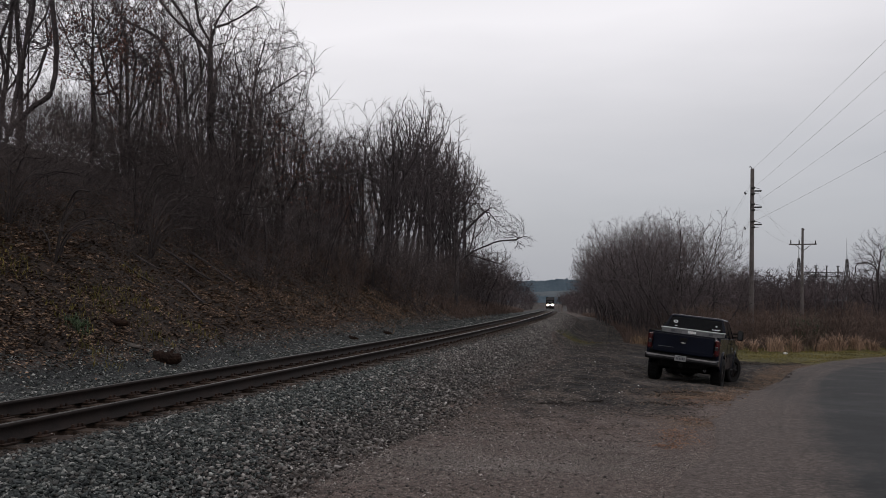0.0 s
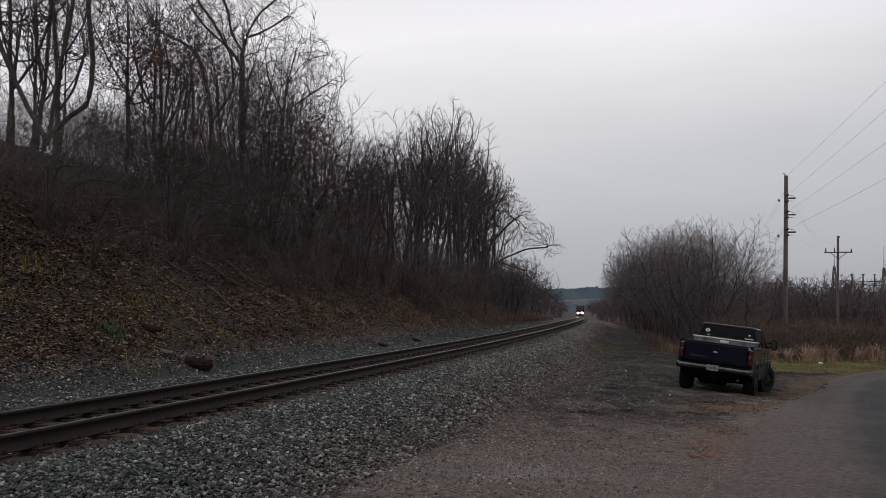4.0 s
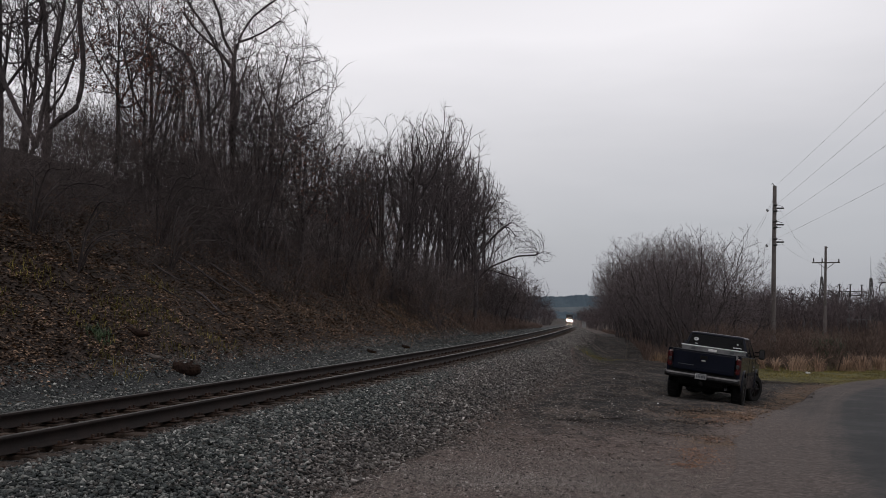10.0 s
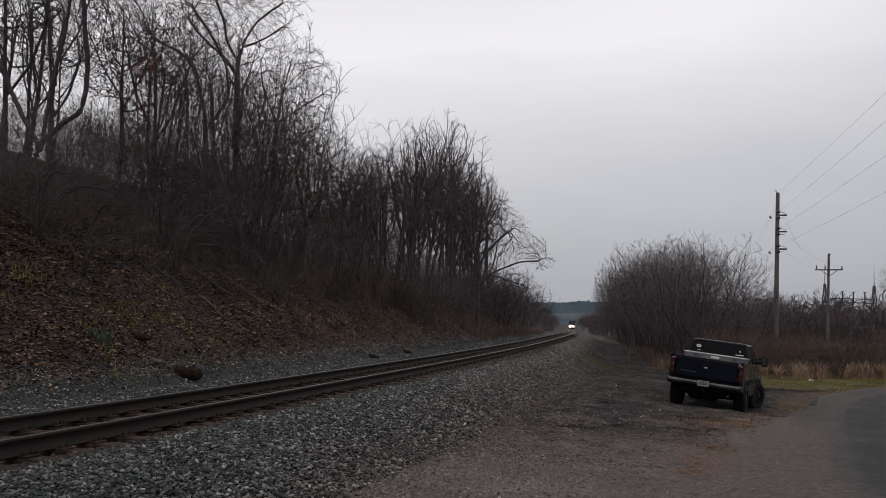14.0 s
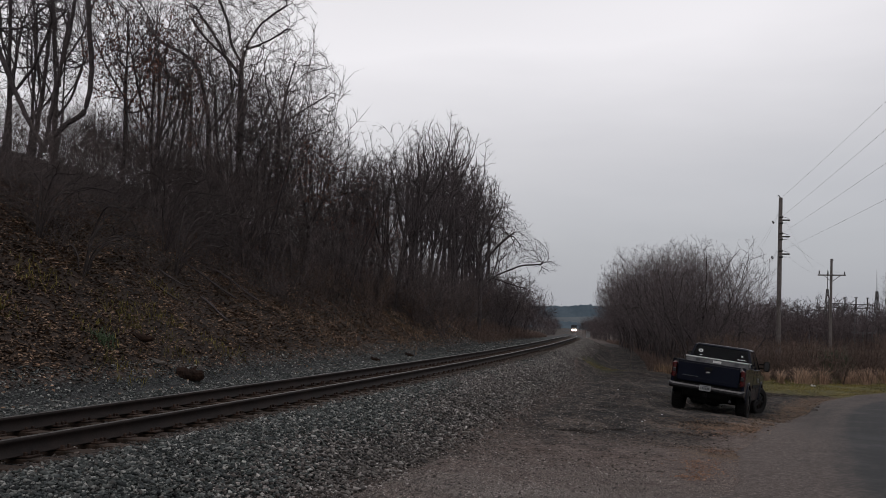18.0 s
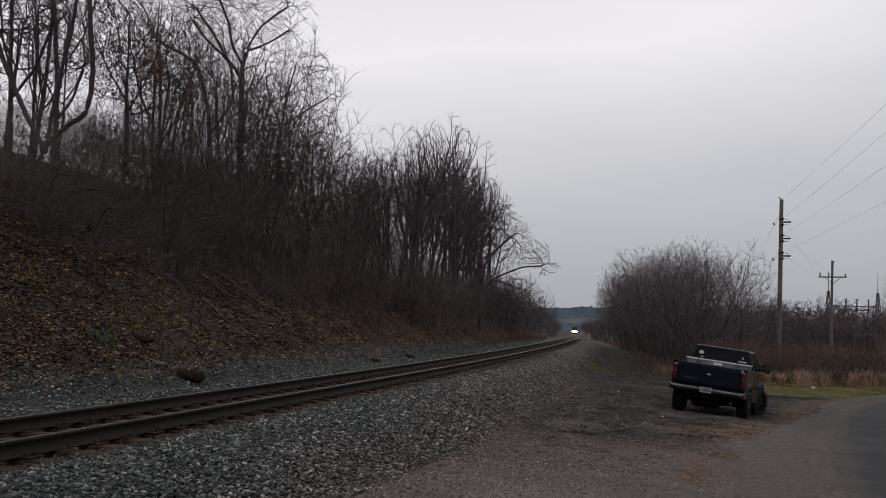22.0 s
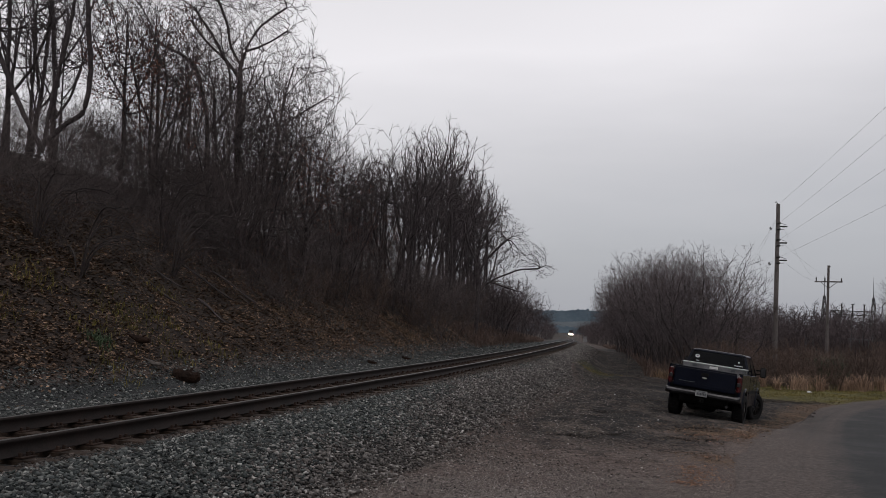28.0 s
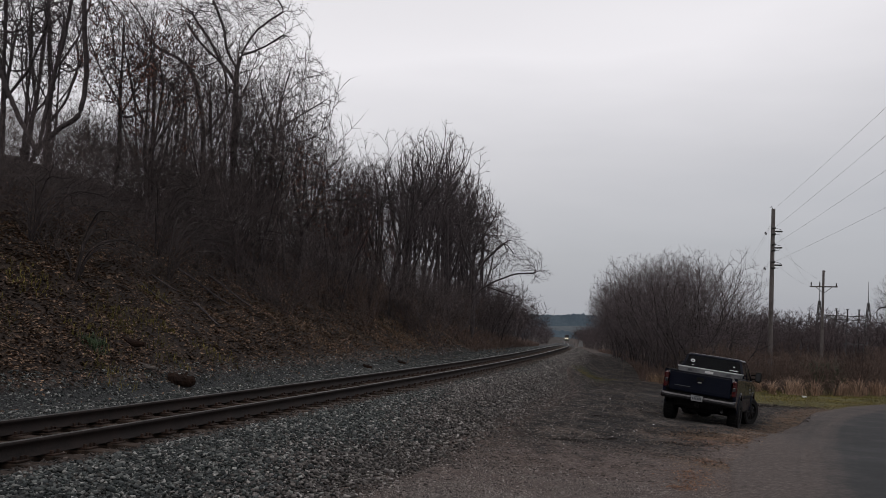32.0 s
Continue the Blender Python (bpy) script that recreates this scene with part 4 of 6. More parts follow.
crooked_tree("dark crooked tree forking low on the hill crest", -18.7, 36.5, [((0, 0, -0.3), (0.5, 0, 1.3), (0.7, 0, 3.5), (1.05, 0.3, 6.5), (1.3, 0.2, 9.0)), ((0.45, 0, 1.1), (1.2, 0, 2.0), (2.1, 0, 2.6), (2.25, 0, 2.9), (2.25, 0.2, 4.8), (2.0, 0, 7.0), (1.85, 0, 9.0)), ((0.4, 0, 1.0), (-0.6, 0, 2.6), (-1.5, 0, 4.4), (-2.2, 0, 6.0))], [(1.2, 0, 8.2, 4.2, 3.4, 4.2), (-2.2, 0, 6.5, 2.6, 2.4, 3.0), (3.4, 0, 6.0, 2.2, 2.2, 3.0)], 8000, 901, 0.17, kill=0.36, step=0.24, twiggy=0.5)
crooked_tree("tall bare tree with a high open fork", -11.3, 43.5, [((0, 0, -0.3), (0.1, 0, 3.4), (-0.1, 0, 6.6), (-0.15, 0, 9.7)), ((-0.15, 0, 9.7), (-0.8, 0, 10.7), (-1.0, 0, 11.9), (-1.6, 0, 13.2)), ((-0.15, 0, 9.7), (0.1, 0, 10.8), (0.74, 0, 11.9), (1.4, 0, 12.5), (2.1, 0, 13.0)), ((-0.2, 0, 9.0), (-0.9, 0, 9.9), (-2.2, 0, 11.0), (-2.9, 0, 11.9)), ((0.05, 0, 10.5), (1.1, 0, 10.9), (2.2, 0, 11.7))], [(-0.6, 0, 12.3, 3.4, 3.0, 2.4), (2.3, 0, 12.9, 1.2, 1.5, 1.0), (-2.4, 0, 11.2, 1.8, 2.0, 2.4), (0.4, 0, 13.8, 2.2, 2.2, 1.4), (1.7, 0, 11.3, 1.5, 1.5, 0.9)], 5200, 902, 0.14, up=0.06, hollow=0.15, kill=0.28, step=0.22, twiggy=0.6)
crooked_tree("bare tree with a trunk sweeping sideways", -12.7, 43.0, [((0, 0, -0.3), (0, 0, 3.0), (-0.2, 0, 6.0), (-0.6, 0, 7.4), (-1.0, 0, 8.6), (-1.6, 0, 9.2), (-2.6, 0, 9.6), (-3.2, 0, 10.0)), ((-0.1, 0, 5.0), (1.0, 0, 6.8), (0.8, 0, 8.6), (-0.2, 0, 10.4), (-1.0, 0, 11.4))], [(-1.8, 0, 11.0, 3.0, 2.6, 2.2), (-2.6, 0, 8.6, 2.0, 2.2, 1.8), (0.6, 0, 8.4, 1.8, 2.0, 2.2)], 2900, 903, 0.13, up=0.1, kill=0.34, step=0.24, twiggy=0.5)
crooked_tree("bare tree with a rounded crown at the wood's edge", -9.7, 45.5, [((0, 0, -0.3), (0.05, 0, 3.5), (0.1, 0, 7.4), (0.33, 0, 9.2), (0.7, 0, 10.8)), ((0.33, 0, 9.2), (1.33, 0, 10.5), (2.5, 0, 10.8)), ((0.1, 0, 7.4), (1.6, 0, 8.5), (2.9, 0, 9.4)), ((0.1, 0, 7.4), (-0.8, 0, 9.4), (-1.0, 0, 11.0)), ((0.08, 0, 5.6), (1.4, 0, 6.8), (2.3, 0, 7.2))], [(1.0, 0, 10.1, 2.2, 2.2, 2.0), (2.4, 0, 9.5, 1.2, 1.6, 1.6), (-0.5, 0, 9.9, 1.5, 1.8, 1.9), (1.9, 0, 7.4, 1.7, 1.8, 1.4), (-0.4, 0, 7.2, 2.0, 2.0, 1.8)], 9000, 906, 0.12, kill=0.26, step=0.2, twiggy=0.5)
crooked_tree("dark leaning tree with clinging brown leaves", -7.9, 46.0, [((0, 0, -0.3), (0.2, 0, 2.5), (-0.3, 0, 4.4), (-0.6, 0, 5.6), (-0.4, 0, 6.8)), ((0.1, 0, 2.8), (1.0, 0, 4.4), (1.9, 0, 4.7), (2.6, 0, 5.3))], [(-0.4, 0, 5.0, 2.3, 2.2, 2.4), (0.8, 0, 4.0, 1.6, 1.8, 1.6), (2.3, 0, 5.3, 0.9, 0.9, 0.6)], 2600, 907, 0.13, step=0.24, twiggy=0.5, leaves=1600, name="oak_tree", kill=0.38)
crooked_tree("leafy oak with a dense crown of dead brown leaves", -15.3, 38.0, [((0, 0, -0.3), (0.1, 0, 3.0), (-0.1, 0, 5.6), (-0.2, 0, 8.6)), ((0.0, 0, 4.4), (0.8, 0, 6.0), (1.3, 0, 7.6)), ((-0.1, 0, 5.0), (-1.0, 0, 6.4), (-1.7, 0, 7.8))], [(-0.2, 0, 7.9, 2.0, 2.0, 2.0), (0.7, 0, 5.8, 1.6, 1.6, 1.8), (-1.0, 0, 6.2, 1.3, 1.5, 1.3)], 1500, 911, 0.10, step=0.26, twiggy=0.5, leaves=2300, leaf_size=0.058, leaf_low=2.0, name="oak_tree", kill=0.4)
crooked_tree("bare tree leaning out towards the track", 3.0, 70.0, [((0, 0, -0.3), (0.1, 0, 2.0), (0.0, 0, 4.4), (-0.1, 0, 6.6), (0.7, 0, 9.0), (1.6, 0, 10.6)), ((0.05, 0, 3.4), (0.7, 0, 4.4), (1.9, 0, 5.1), (3.6, 0, 5.8), (5.0, 0, 5.9)), ((0.0, 0, 5.4), (1.0, 0, 6.9), (2.3, 0, 8.2)), ((0.0, 0, 5.8), (-1.0, 0, 7.8), (-1.4, 0, 9.8)), ((1.0, 0, 4.6), (2.4, 0, 4.2), (3.4, 0, 3.9))], [(1.0, 0, 9.6, 1.9, 2.0, 2.3), (2.8, 0, 8.4, 1.5, 1.8, 1.7), (4.3, 0, 6.8, 1.7, 1.7, 1.3), (2.6, 0, 6.6, 1.5, 1.6, 1.2), (5.5, 0, 5.8, 1.1, 1.2, 0.8), (3.0, 0, 3.9, 1.6, 1.4, 1.1), (-1.3, 0, 9.8, 1.6, 1.8, 2.0)], 7000, 904, 0.17, up=0.1, kill=0.3, step=0.24, twiggy=0.7, wander=0.2)
crooked_tree("bare tree with arching limbs over the bank", -3.4, 57.0, [((0, 0, -0.3), (0.5, 0, 3.0), (1.4, 0, 6.0), (1.9, 0, 8.6)), ((0.6, 0, 3.4), (0.0, 0, 6.0), (-0.4, 0, 8.0)), ((1.2, 0, 5.4), (2.4, 0, 7.4), (3.0, 0, 8.6))], [(1.8, 0, 9.4, 2.4, 2.4, 3.0), (-0.6, 0, 8.4, 2.2, 2.2, 2.4), (3.2, 0, 8.8, 1.6, 1.8, 2.0)], 3200, 905, 0.13, kill=0.42, step=0.26, twiggy=0.5)

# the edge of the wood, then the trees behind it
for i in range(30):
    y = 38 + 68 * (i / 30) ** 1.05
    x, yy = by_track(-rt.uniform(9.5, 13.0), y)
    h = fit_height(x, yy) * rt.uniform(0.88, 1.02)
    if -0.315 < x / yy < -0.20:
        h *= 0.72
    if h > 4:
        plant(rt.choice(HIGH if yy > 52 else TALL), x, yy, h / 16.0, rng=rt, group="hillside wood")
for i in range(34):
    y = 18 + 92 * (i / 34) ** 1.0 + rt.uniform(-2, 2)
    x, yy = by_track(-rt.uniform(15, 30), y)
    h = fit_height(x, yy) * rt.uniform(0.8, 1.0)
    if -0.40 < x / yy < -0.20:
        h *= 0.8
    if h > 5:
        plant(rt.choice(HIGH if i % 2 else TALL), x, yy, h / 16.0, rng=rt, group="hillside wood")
for x, y, h in ((-13.6, 38.5, 11.0), (-5.6, 50, 7.0), (-4.0, 53, 6.6)):
    plant(OAK[int(h * 2) % 2], x, y, h / 15.5, rng=rt, group="hillside wood")
for i in range(9):
    y = rt.uniform(42, 50)
    b = -0.52 + 0.33 * i / 9
    if -0.47 < b < -0.36:
        continue
    plant(TALL[i % 5], y * b, y, rt.uniform(7.0, 10.5) / 16.0, rng=rt, group="hillside wood")
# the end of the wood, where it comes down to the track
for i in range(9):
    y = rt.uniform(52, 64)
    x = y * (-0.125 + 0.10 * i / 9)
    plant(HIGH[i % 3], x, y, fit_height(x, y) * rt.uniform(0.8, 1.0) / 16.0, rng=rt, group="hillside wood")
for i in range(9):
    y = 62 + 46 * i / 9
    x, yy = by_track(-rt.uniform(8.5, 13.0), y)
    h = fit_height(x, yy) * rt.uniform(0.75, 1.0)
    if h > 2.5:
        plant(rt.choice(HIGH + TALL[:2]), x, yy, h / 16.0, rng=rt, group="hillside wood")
# trees on the crest above the steepest slope
rc = random.Random(5)
for i in range(4):
    y = rc.uniform(38, 48)
    x = y * (-0.58 + 0.22 * i / 7)
    plant(rc.choice(HIGH), x, y, rc.uniform(9.0, 12.0) / 16.0, rng=rc, group="hillside wood")
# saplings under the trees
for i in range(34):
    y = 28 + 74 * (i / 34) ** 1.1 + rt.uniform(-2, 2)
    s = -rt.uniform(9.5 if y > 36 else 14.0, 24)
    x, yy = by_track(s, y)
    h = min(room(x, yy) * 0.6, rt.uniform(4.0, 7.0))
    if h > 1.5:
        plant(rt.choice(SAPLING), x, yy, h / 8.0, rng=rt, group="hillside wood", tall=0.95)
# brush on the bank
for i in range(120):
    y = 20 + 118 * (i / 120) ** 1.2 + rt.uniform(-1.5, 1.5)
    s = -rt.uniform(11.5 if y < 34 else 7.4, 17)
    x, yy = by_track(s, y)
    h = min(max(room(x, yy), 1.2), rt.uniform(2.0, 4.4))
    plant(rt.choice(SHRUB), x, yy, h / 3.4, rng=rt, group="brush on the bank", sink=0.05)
for x, y, h in ((-11.6, 25.4, 2.6), (-10.4, 31.0, 2.8), (-9.3, 31.6, 2.2), (-12.8, 27.5, 2.4), (-6.6, 36.0, 2.0)):
    plant(SHRUB[0], x, y, h / 3.4, rng=rt, group="brush on the bank", sink=0.05)
# large shrubs whose branches arch out over the leafy slope
def arching_shrub(x, y, size, seed, way):
    rng = np.random.default_rng(seed)
    ob = thing("shrub", "large leafless shrub with arching branches in a shaded tone", "shrub", pose(x, y, ground_at(x, y) - 0.1), "brush on the bank")
    lines, lobes = [], []
    for i in range(9):
        a = way + rng.normal(0, 0.9)
        o, h = rng.uniform(0.7, 2.2) * size, rng.uniform(1.0, 2.4) * size
        c, d = math.cos(a), math.sin(a)
        lines.append([(0.05 * c, 0.05 * d, -0.2), (0.25 * o * c, 0.25 * o * d, 0.62 * h), (0.62 * o * c, 0.62 * o * d, h), (o * c, o * d, 0.95 * h)])
        lobes.append((0.9 * o * c, 0.9 * o * d, h, 0.9 * size, 0.9 * size, 0.6 * size))
    return wooded(ob, rng, lines, lobes, 700, 0.06, 0.0055, (SHADEBRUSH, SHADEBRUSH), step=0.18, reach=1.4, kill=0.25, up=0.0, twig_len=0.4, split=0.016, twiggy=0.5)


for x, y, size, seed, way in ((-10.7, 24.2, 0.95, 41, 0.5), (-10.2, 30.9, 1.1, 42, 0.6), (-9.4, 38.0, 1.3, 43, 0.3), (-12.6, 25.2, 0.9, 44, 1.0), (-11.4, 33.0, 1.2, 45, 0.0)):
    arching_shrub(x, y, size, seed, way)
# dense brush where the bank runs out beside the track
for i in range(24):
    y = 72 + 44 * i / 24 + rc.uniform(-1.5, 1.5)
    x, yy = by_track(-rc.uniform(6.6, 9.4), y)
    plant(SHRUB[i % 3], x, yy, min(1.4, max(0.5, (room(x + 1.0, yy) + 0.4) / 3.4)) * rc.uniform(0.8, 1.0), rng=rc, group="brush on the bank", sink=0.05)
# brush behind the crest
for i in range(30):
    y = rc.uniform(37.5, 42)
    plant(SHRUB[i % 3], y * (-0.49 + 0.22 * i / 30), y, rc.uniform(0.85, 1.35), rng=rc, group="brush on the bank", sink=0.05)
# soft brown brush at the foot of the bank
for i in range(30):
    y = 35 + 44 * i / 30 + rc.uniform(-1, 1)
    x, yy = by_track(-rc.uniform(7.2, 10.2), y)
    plant(REDSHRUB[i % 2], x, yy, rc.uniform(0.8, 1.8), rng=rc, group="brush on the bank", sink=0.05)
# dark straggling shrubs on the leafy slope
for x, y, h in ((-11.9, 25.0, 1.9), (-12.6, 26.6, 2.4), (-10.1, 27.4, 1.6), (-10.6, 29.5, 2.2), (-8.8, 30.6, 1.7), (-7.2, 33.0, 1.8), (-6.2, 35.5, 1.9), (-13.4, 24.2, 1.8), (-8.2, 27.0, 1.0), (-5.2, 38.5, 1.6), (-4.2, 41.0, 1.7)):
    plant(SHRUB[int(h * 10) % 3], x, y, h / 3.4, rng=rc, group="brush on the bank", sink=0.05)
# thick brush along the crest
for i in range(16):
    y = rc.uniform(33, 37)
    plant(SHRUB[i % 3], y * (-0.54 + 0.24 * i / 16), y, rc.uniform(0.4, 0.75), rng=rc, group="brush on the bank", sink=0.05)
for i in range(56):
    y = 33 + 32 * (i / 56) + rt.uniform(-1, 1)
    x, yy = by_track(-rt.uniform(14, 25), y)
    if x / yy < -0.38 and i % 2:
        continue
    plant(rt.choice(SHRUB), x, yy, rt.uniform(1.1, 1.7) * (0.75 if x / yy < -0.4 else 1), rng=rt, group="brush on the bank", sink=0.05)
for i in range(18):
    y = rc.uniform(37, 43)
    x = y * (-0.46 + 0.24 * i / 18)
    plant(rc.choice(SAPLING), x, y, rc.uniform(0.5, 0.85), rng=rc, group="hillside wood", sink=0.05)
for i in range(20):
    y = rt.uniform(38, 50)
    x = y * rt.uniform(-0.36, -0.12)
    plant(rt.choice(SHRUB + SAPLING), x, y, rt.uniform(0.9, 1.25) * (1.3 if i % 2 else 0.8), rng=rt, group="brush on the bank", sink=0.05)
for i in range(34):
    y = rt.uniform(48, 66)
    x = y * rt.uniform(-0.17, 0.03)
    plant(rt.choice(SHRUB), x, y, rt.uniform(0.9, 1.35), rng=rt, group="brush on the bank", sink=0.05)
# low trees right of the track
# low tree outline fitted to the camera's view: bearing, rise over distance
LOW_B = (0.17, 0.182, 0.199, 0.24, 0.26, 0.29, 0.364, 0.375, 0.392, 0.41)
LOW_R = (0.005, 0.040, 0.060, 0.096, 0.108, 0.112, 0.105, 0.080, 0.045, 0.02)


def low_room(x, y):
    """The height under the low trees' outline as the camera sees it."""
    return 1.48 + y * float(np.interp(x / y, LOW_B, LOW_R)) - ground_at(x, y)


for i in range(28):
    u = (i % 14) / 14
    y = 46 + 70 * u ** 1.5 + 4 * (i // 14)
    x, yy = by_track((10.6 if i < 14 else 9.2) - 3.0 * min(1, u * 1.6) + rt.uniform(-0.9, 0.9), y + rt.uniform(-1.0, 2.0))
    h = 9.0
    while h > 2.5 and (low_room(x, yy) < h or low_room(x + 0.46 * h, yy) < 0.66 * h or low_room(x - 0.44 * h, yy) < 0.74 * h):
        h -= 0.1
    plant(SMALL[i % 3], x, yy, h / 6.4 * rt.uniform(0.92, 1.02), rng=rt, group="trees beside the track")
for i in range(26):
    x, yy = by_track(rt.uniform(7.4, 12), 47 + 50 * i / 26)
    plant(rt.choice(SHRUB), x, yy, rt.uniform(0.5, 0.85), rng=rt, group="brush beside the track", sink=0.05)
for i in range(52):
    y = 100 + 265 * (i / 52) ** 1.2
    x, yy = by_track(rt.uniform(6.4, 10), y)
    plant(rt.choice(SMALLFAR), x, yy, rt.uniform(0.75, 1.1), rng=rt, group="trees beside the track")
for i in range(64):
    y = 84 + 264 * (i / 64) ** 1.6
    x, yy = by_track(-rt.uniform(6.2, 12), y)
    plant(rt.choice(SMALLFAR), x, yy, rt.uniform(0.75, 1.1) * (1.0 if y > 150 else 1.12), rng=rt, group="trees beside the track")
rf = random.Random(21)
for i in range(16):
    d = rf.uniform(6.5, 14.0)
    x, yy = by_track(d, 380 + 16 * i)
    plant(rf.choice(SMALLFAR), x, yy, 0.8 + 0.07 * d + rf.uniform(0, 0.3), rng=rf, group="trees beside the track")
for i in range(16):
    y = 240 + 420 * (i / 16)
    x, yy = by_track(rt.uniform(8, 16), y)
    plant(rt.choice(FARTREE), x, yy, rt.uniform(0.9, 1.3), rng=rt, group="far tree line")
# the bare trees beyond the road bend
plant(TALL[2], 42.5, 76, 0.62, rng=rt, group="trees of the field")
plant(FARTREE[0], 43.4, 77, 0.95, rng=rc, group="trees of the field")
plant(FARTREE[1], 48.2, 81, 0.9, rng=rc, group="trees of the field")
plant(TALL[4], 47.5, 80, 0.6, rng=rt, group="trees of the field")
# far tree line
for i in range(150):
    y = 155 + 90 * (i / 150)
    x = y * rt.uniform(0.27, 0.68)
    plant(rt.choice(FARTREE), x, y, rt.uniform(0.75, 1.0) * (1.18 if x > 0.38 * y else 1.0), rng=rt, group="far tree line")
for i in range(70):
    y = rt.uniform(95, 175)
    x = y * rt.uniform(0.29, 0.70)
    plant(rt.choice(SMALLFAR), x, y, rt.uniform(0.85, 1.4) * (0.6 + y / 350), rng=rt, group="brush of the field", sink=0.05)
# brush and weed bushes of the field
for i in range(40):
    y = rt.uniform(60, 135)
    x = y * rt.uniform(0.30, 0.66)
    if side(x, y) > 10:
        plant(rt.choice(REDSHRUB), x, y, rt.uniform(1.1, 2.0), rng=rt, group="brush of the field", sink=0.05)
for i in range(230):
    y = 41 + 38 * rt.random() ** 1.5
    x = y * rt.uniform(0.30, 0.64)
    if side(x, y) < 9 or road_side(np.array([x]), np.array([y]))[0] > -1.8:
        continue
    plant(rt.choice(REDSHRUB), x, y, rt.uniform(0.4, 1.4), rng=rt, group="weeds of the field")
# unseen woods added behind the parking ground to dim sky light and reflections
for i in range(34):
    x, y = -75 + 150 * i / 34 + rt.uniform(-2, 2), -34 - rt.uniform(0, 22)
    plant(rt.choice(FARTREE), x, y, rt.uniform(1.1, 1.6), rng=rt, group="woods behind the parking ground")


# ---- leaves, grass and weeds on the ground ----
def litter(name, label, x, y, size, mat, seed, lift=0.015):
    rng = np.random.default_rng(seed)
    n = len(x)
    p = np.stack([x, y, gz(x, y) + lift], 1)
    az = rng.uniform(0, 2 * np.pi, n)
    a = np.stack([np.cos(az), np.sin(az), rng.normal(0, 0.25, n)], 1)
    b = np.stack([-np.sin(az), np.cos(az), rng.normal(0, 0.25, n)], 1)
    s = (size * rng.uniform(0.6, 1.4, n))[:, None]
    c = np.array((0, 0, 0.26))
    v = np.stack([p - a * s, p + b * s * 0.65 + c * s, p + a * s, p - b * s * 0.65 + c * s], 1)
    f = np.array([(0, 3, 2), (0, 2, 1)])[None] + 4 * np.arange(n)[:, None, None]
    return tagged(new(name, mesh_of(name, v.reshape(-1, 3), f.reshape(-1, 3), mat)), label, "leaves", kind="stuff")


def blades(name, label, x, y, height, mat, seed, width=0.006, lean=0.35, category="grass"):
    """Grass blades, each a bent three-sided sliver."""
    rng = np.random.default_rng(seed)
    n = len(x)
    p = np.stack([x, y, gz(x, y) - 0.02], 1)
    az = rng.uniform(0, 2 * np.pi, n)
    d = np.stack([np.cos(az), np.sin(az), np.zeros(n)], 1) * (lean * rng.uniform(0.2, 1.4, n))[:, None]
    h = (height * rng.uniform(0.5, 1.2, n))[:, None]
    mid = p + np.array((0, 0, 0.6)) * h + d * h * 0.35
    tip = p + np.array((0, 0, 1.0)) * h * rng.uniform(0.75, 1.0, n)[:, None] + d * h
    w = np.stack([-np.sin(az), np.cos(az), np.zeros(n)], 1) * width * (1 + 0.02 * y)[:, None]
    e = np.stack([np.cos(az), np.sin(az), np.zeros(n)], 1) * width * (1 + 0.02 * y)[:, None]
    v = np.stack([p - w, p + w, p + e, mid - w * 0.8, mid + w * 0.8, mid + e * 0.8, tip], 1)
    f = np.array([(0, 1, 4), (0, 4, 3), (1, 2, 5), (1, 5, 4), (2, 0, 3), (2, 3, 5), (3, 4, 6), (4, 5, 6), (5, 3, 6)])[None] + 7 * np.arange(n)[:, None, None]
    return tagged(new(name, mesh_of(name, v.reshape(-1, 3), f.reshape(-1, 3), mat)), label, category, kind="stuff")


x, y, s = band(7000, -22, -9.0, 24, 110, 51)
k = (waves(x, y, 0.55, 6.0) > -0.25) & ((y > 33) | (s < -12.5))
blades("brush_tangle", "tangle of thin leafless stems on the bank", x[k], y[k], 2.0, BRUSH, 52, 0.004, 1.6, "brush")
r_ = np.random.default_rng(61)
# unseen stems added behind the camera; they darken the pickup's window reflection
x, y = r_.uniform(-80, 80, 7000), r_.uniform(-52, -30, 7000)
blades("far_woods", "unseen leafless woods added behind the parking ground", x, y, 13.5 + 2 * waves(x, y, 0.2, 1.0), BRUSH, 62, 0.05, 0.22, "woods")
x, y = -8.75 + r_.normal(0, 0.17, 170), 21.3 + r_.normal(0, 0.2, 170)
blades("green_weeds", "small green weed clump among the leaves", x, y, 0.17, GREENLEAF, 63, 0.012, 0.8, "weeds")
y = np.random.default_rng(53).uniform(150, 215, 18000)
x = y * np.random.default_rng(54).uniform(0.24, 0.70, 18000)
blades("far_woods", "distant grey-brown leafless woods behind the field", x, y, 6.0 + 1.8 * waves(x, y, 0.13, 2.0), FARTWIG, 55, 0.010, 0.8, "woods")
x, y, s = band(5000, 6.6, 9.0, 48, 170, 56)
blades("dead_weeds", "dead brown weeds along the ballast", x, y, 0.7, REDBRUSH, 57, 0.006, 0.6, "weeds")
x, y, s = band(5000, -7.5, -5.2, 60, 170, 58)
blades("dead_weeds", "dead brown weeds at the foot of the bank", x, y, 0.7, REDBRUSH, 59, 0.006, 0.6, "weeds")
x, y, s = band(150000, -18, -4.6, 14.0, 75, 31)
k = np.random.default_rng(5).random(len(s)) < np.clip((-s - 5.2) / 1.2, 0.03, 1) * np.clip(0.85 + 0.4 * waves(x, y, 0.8, 3.0) + 0.5 * waves(x, y, 2.6, 1.5), 0.4, 1)
x, y = x[k], y[k]
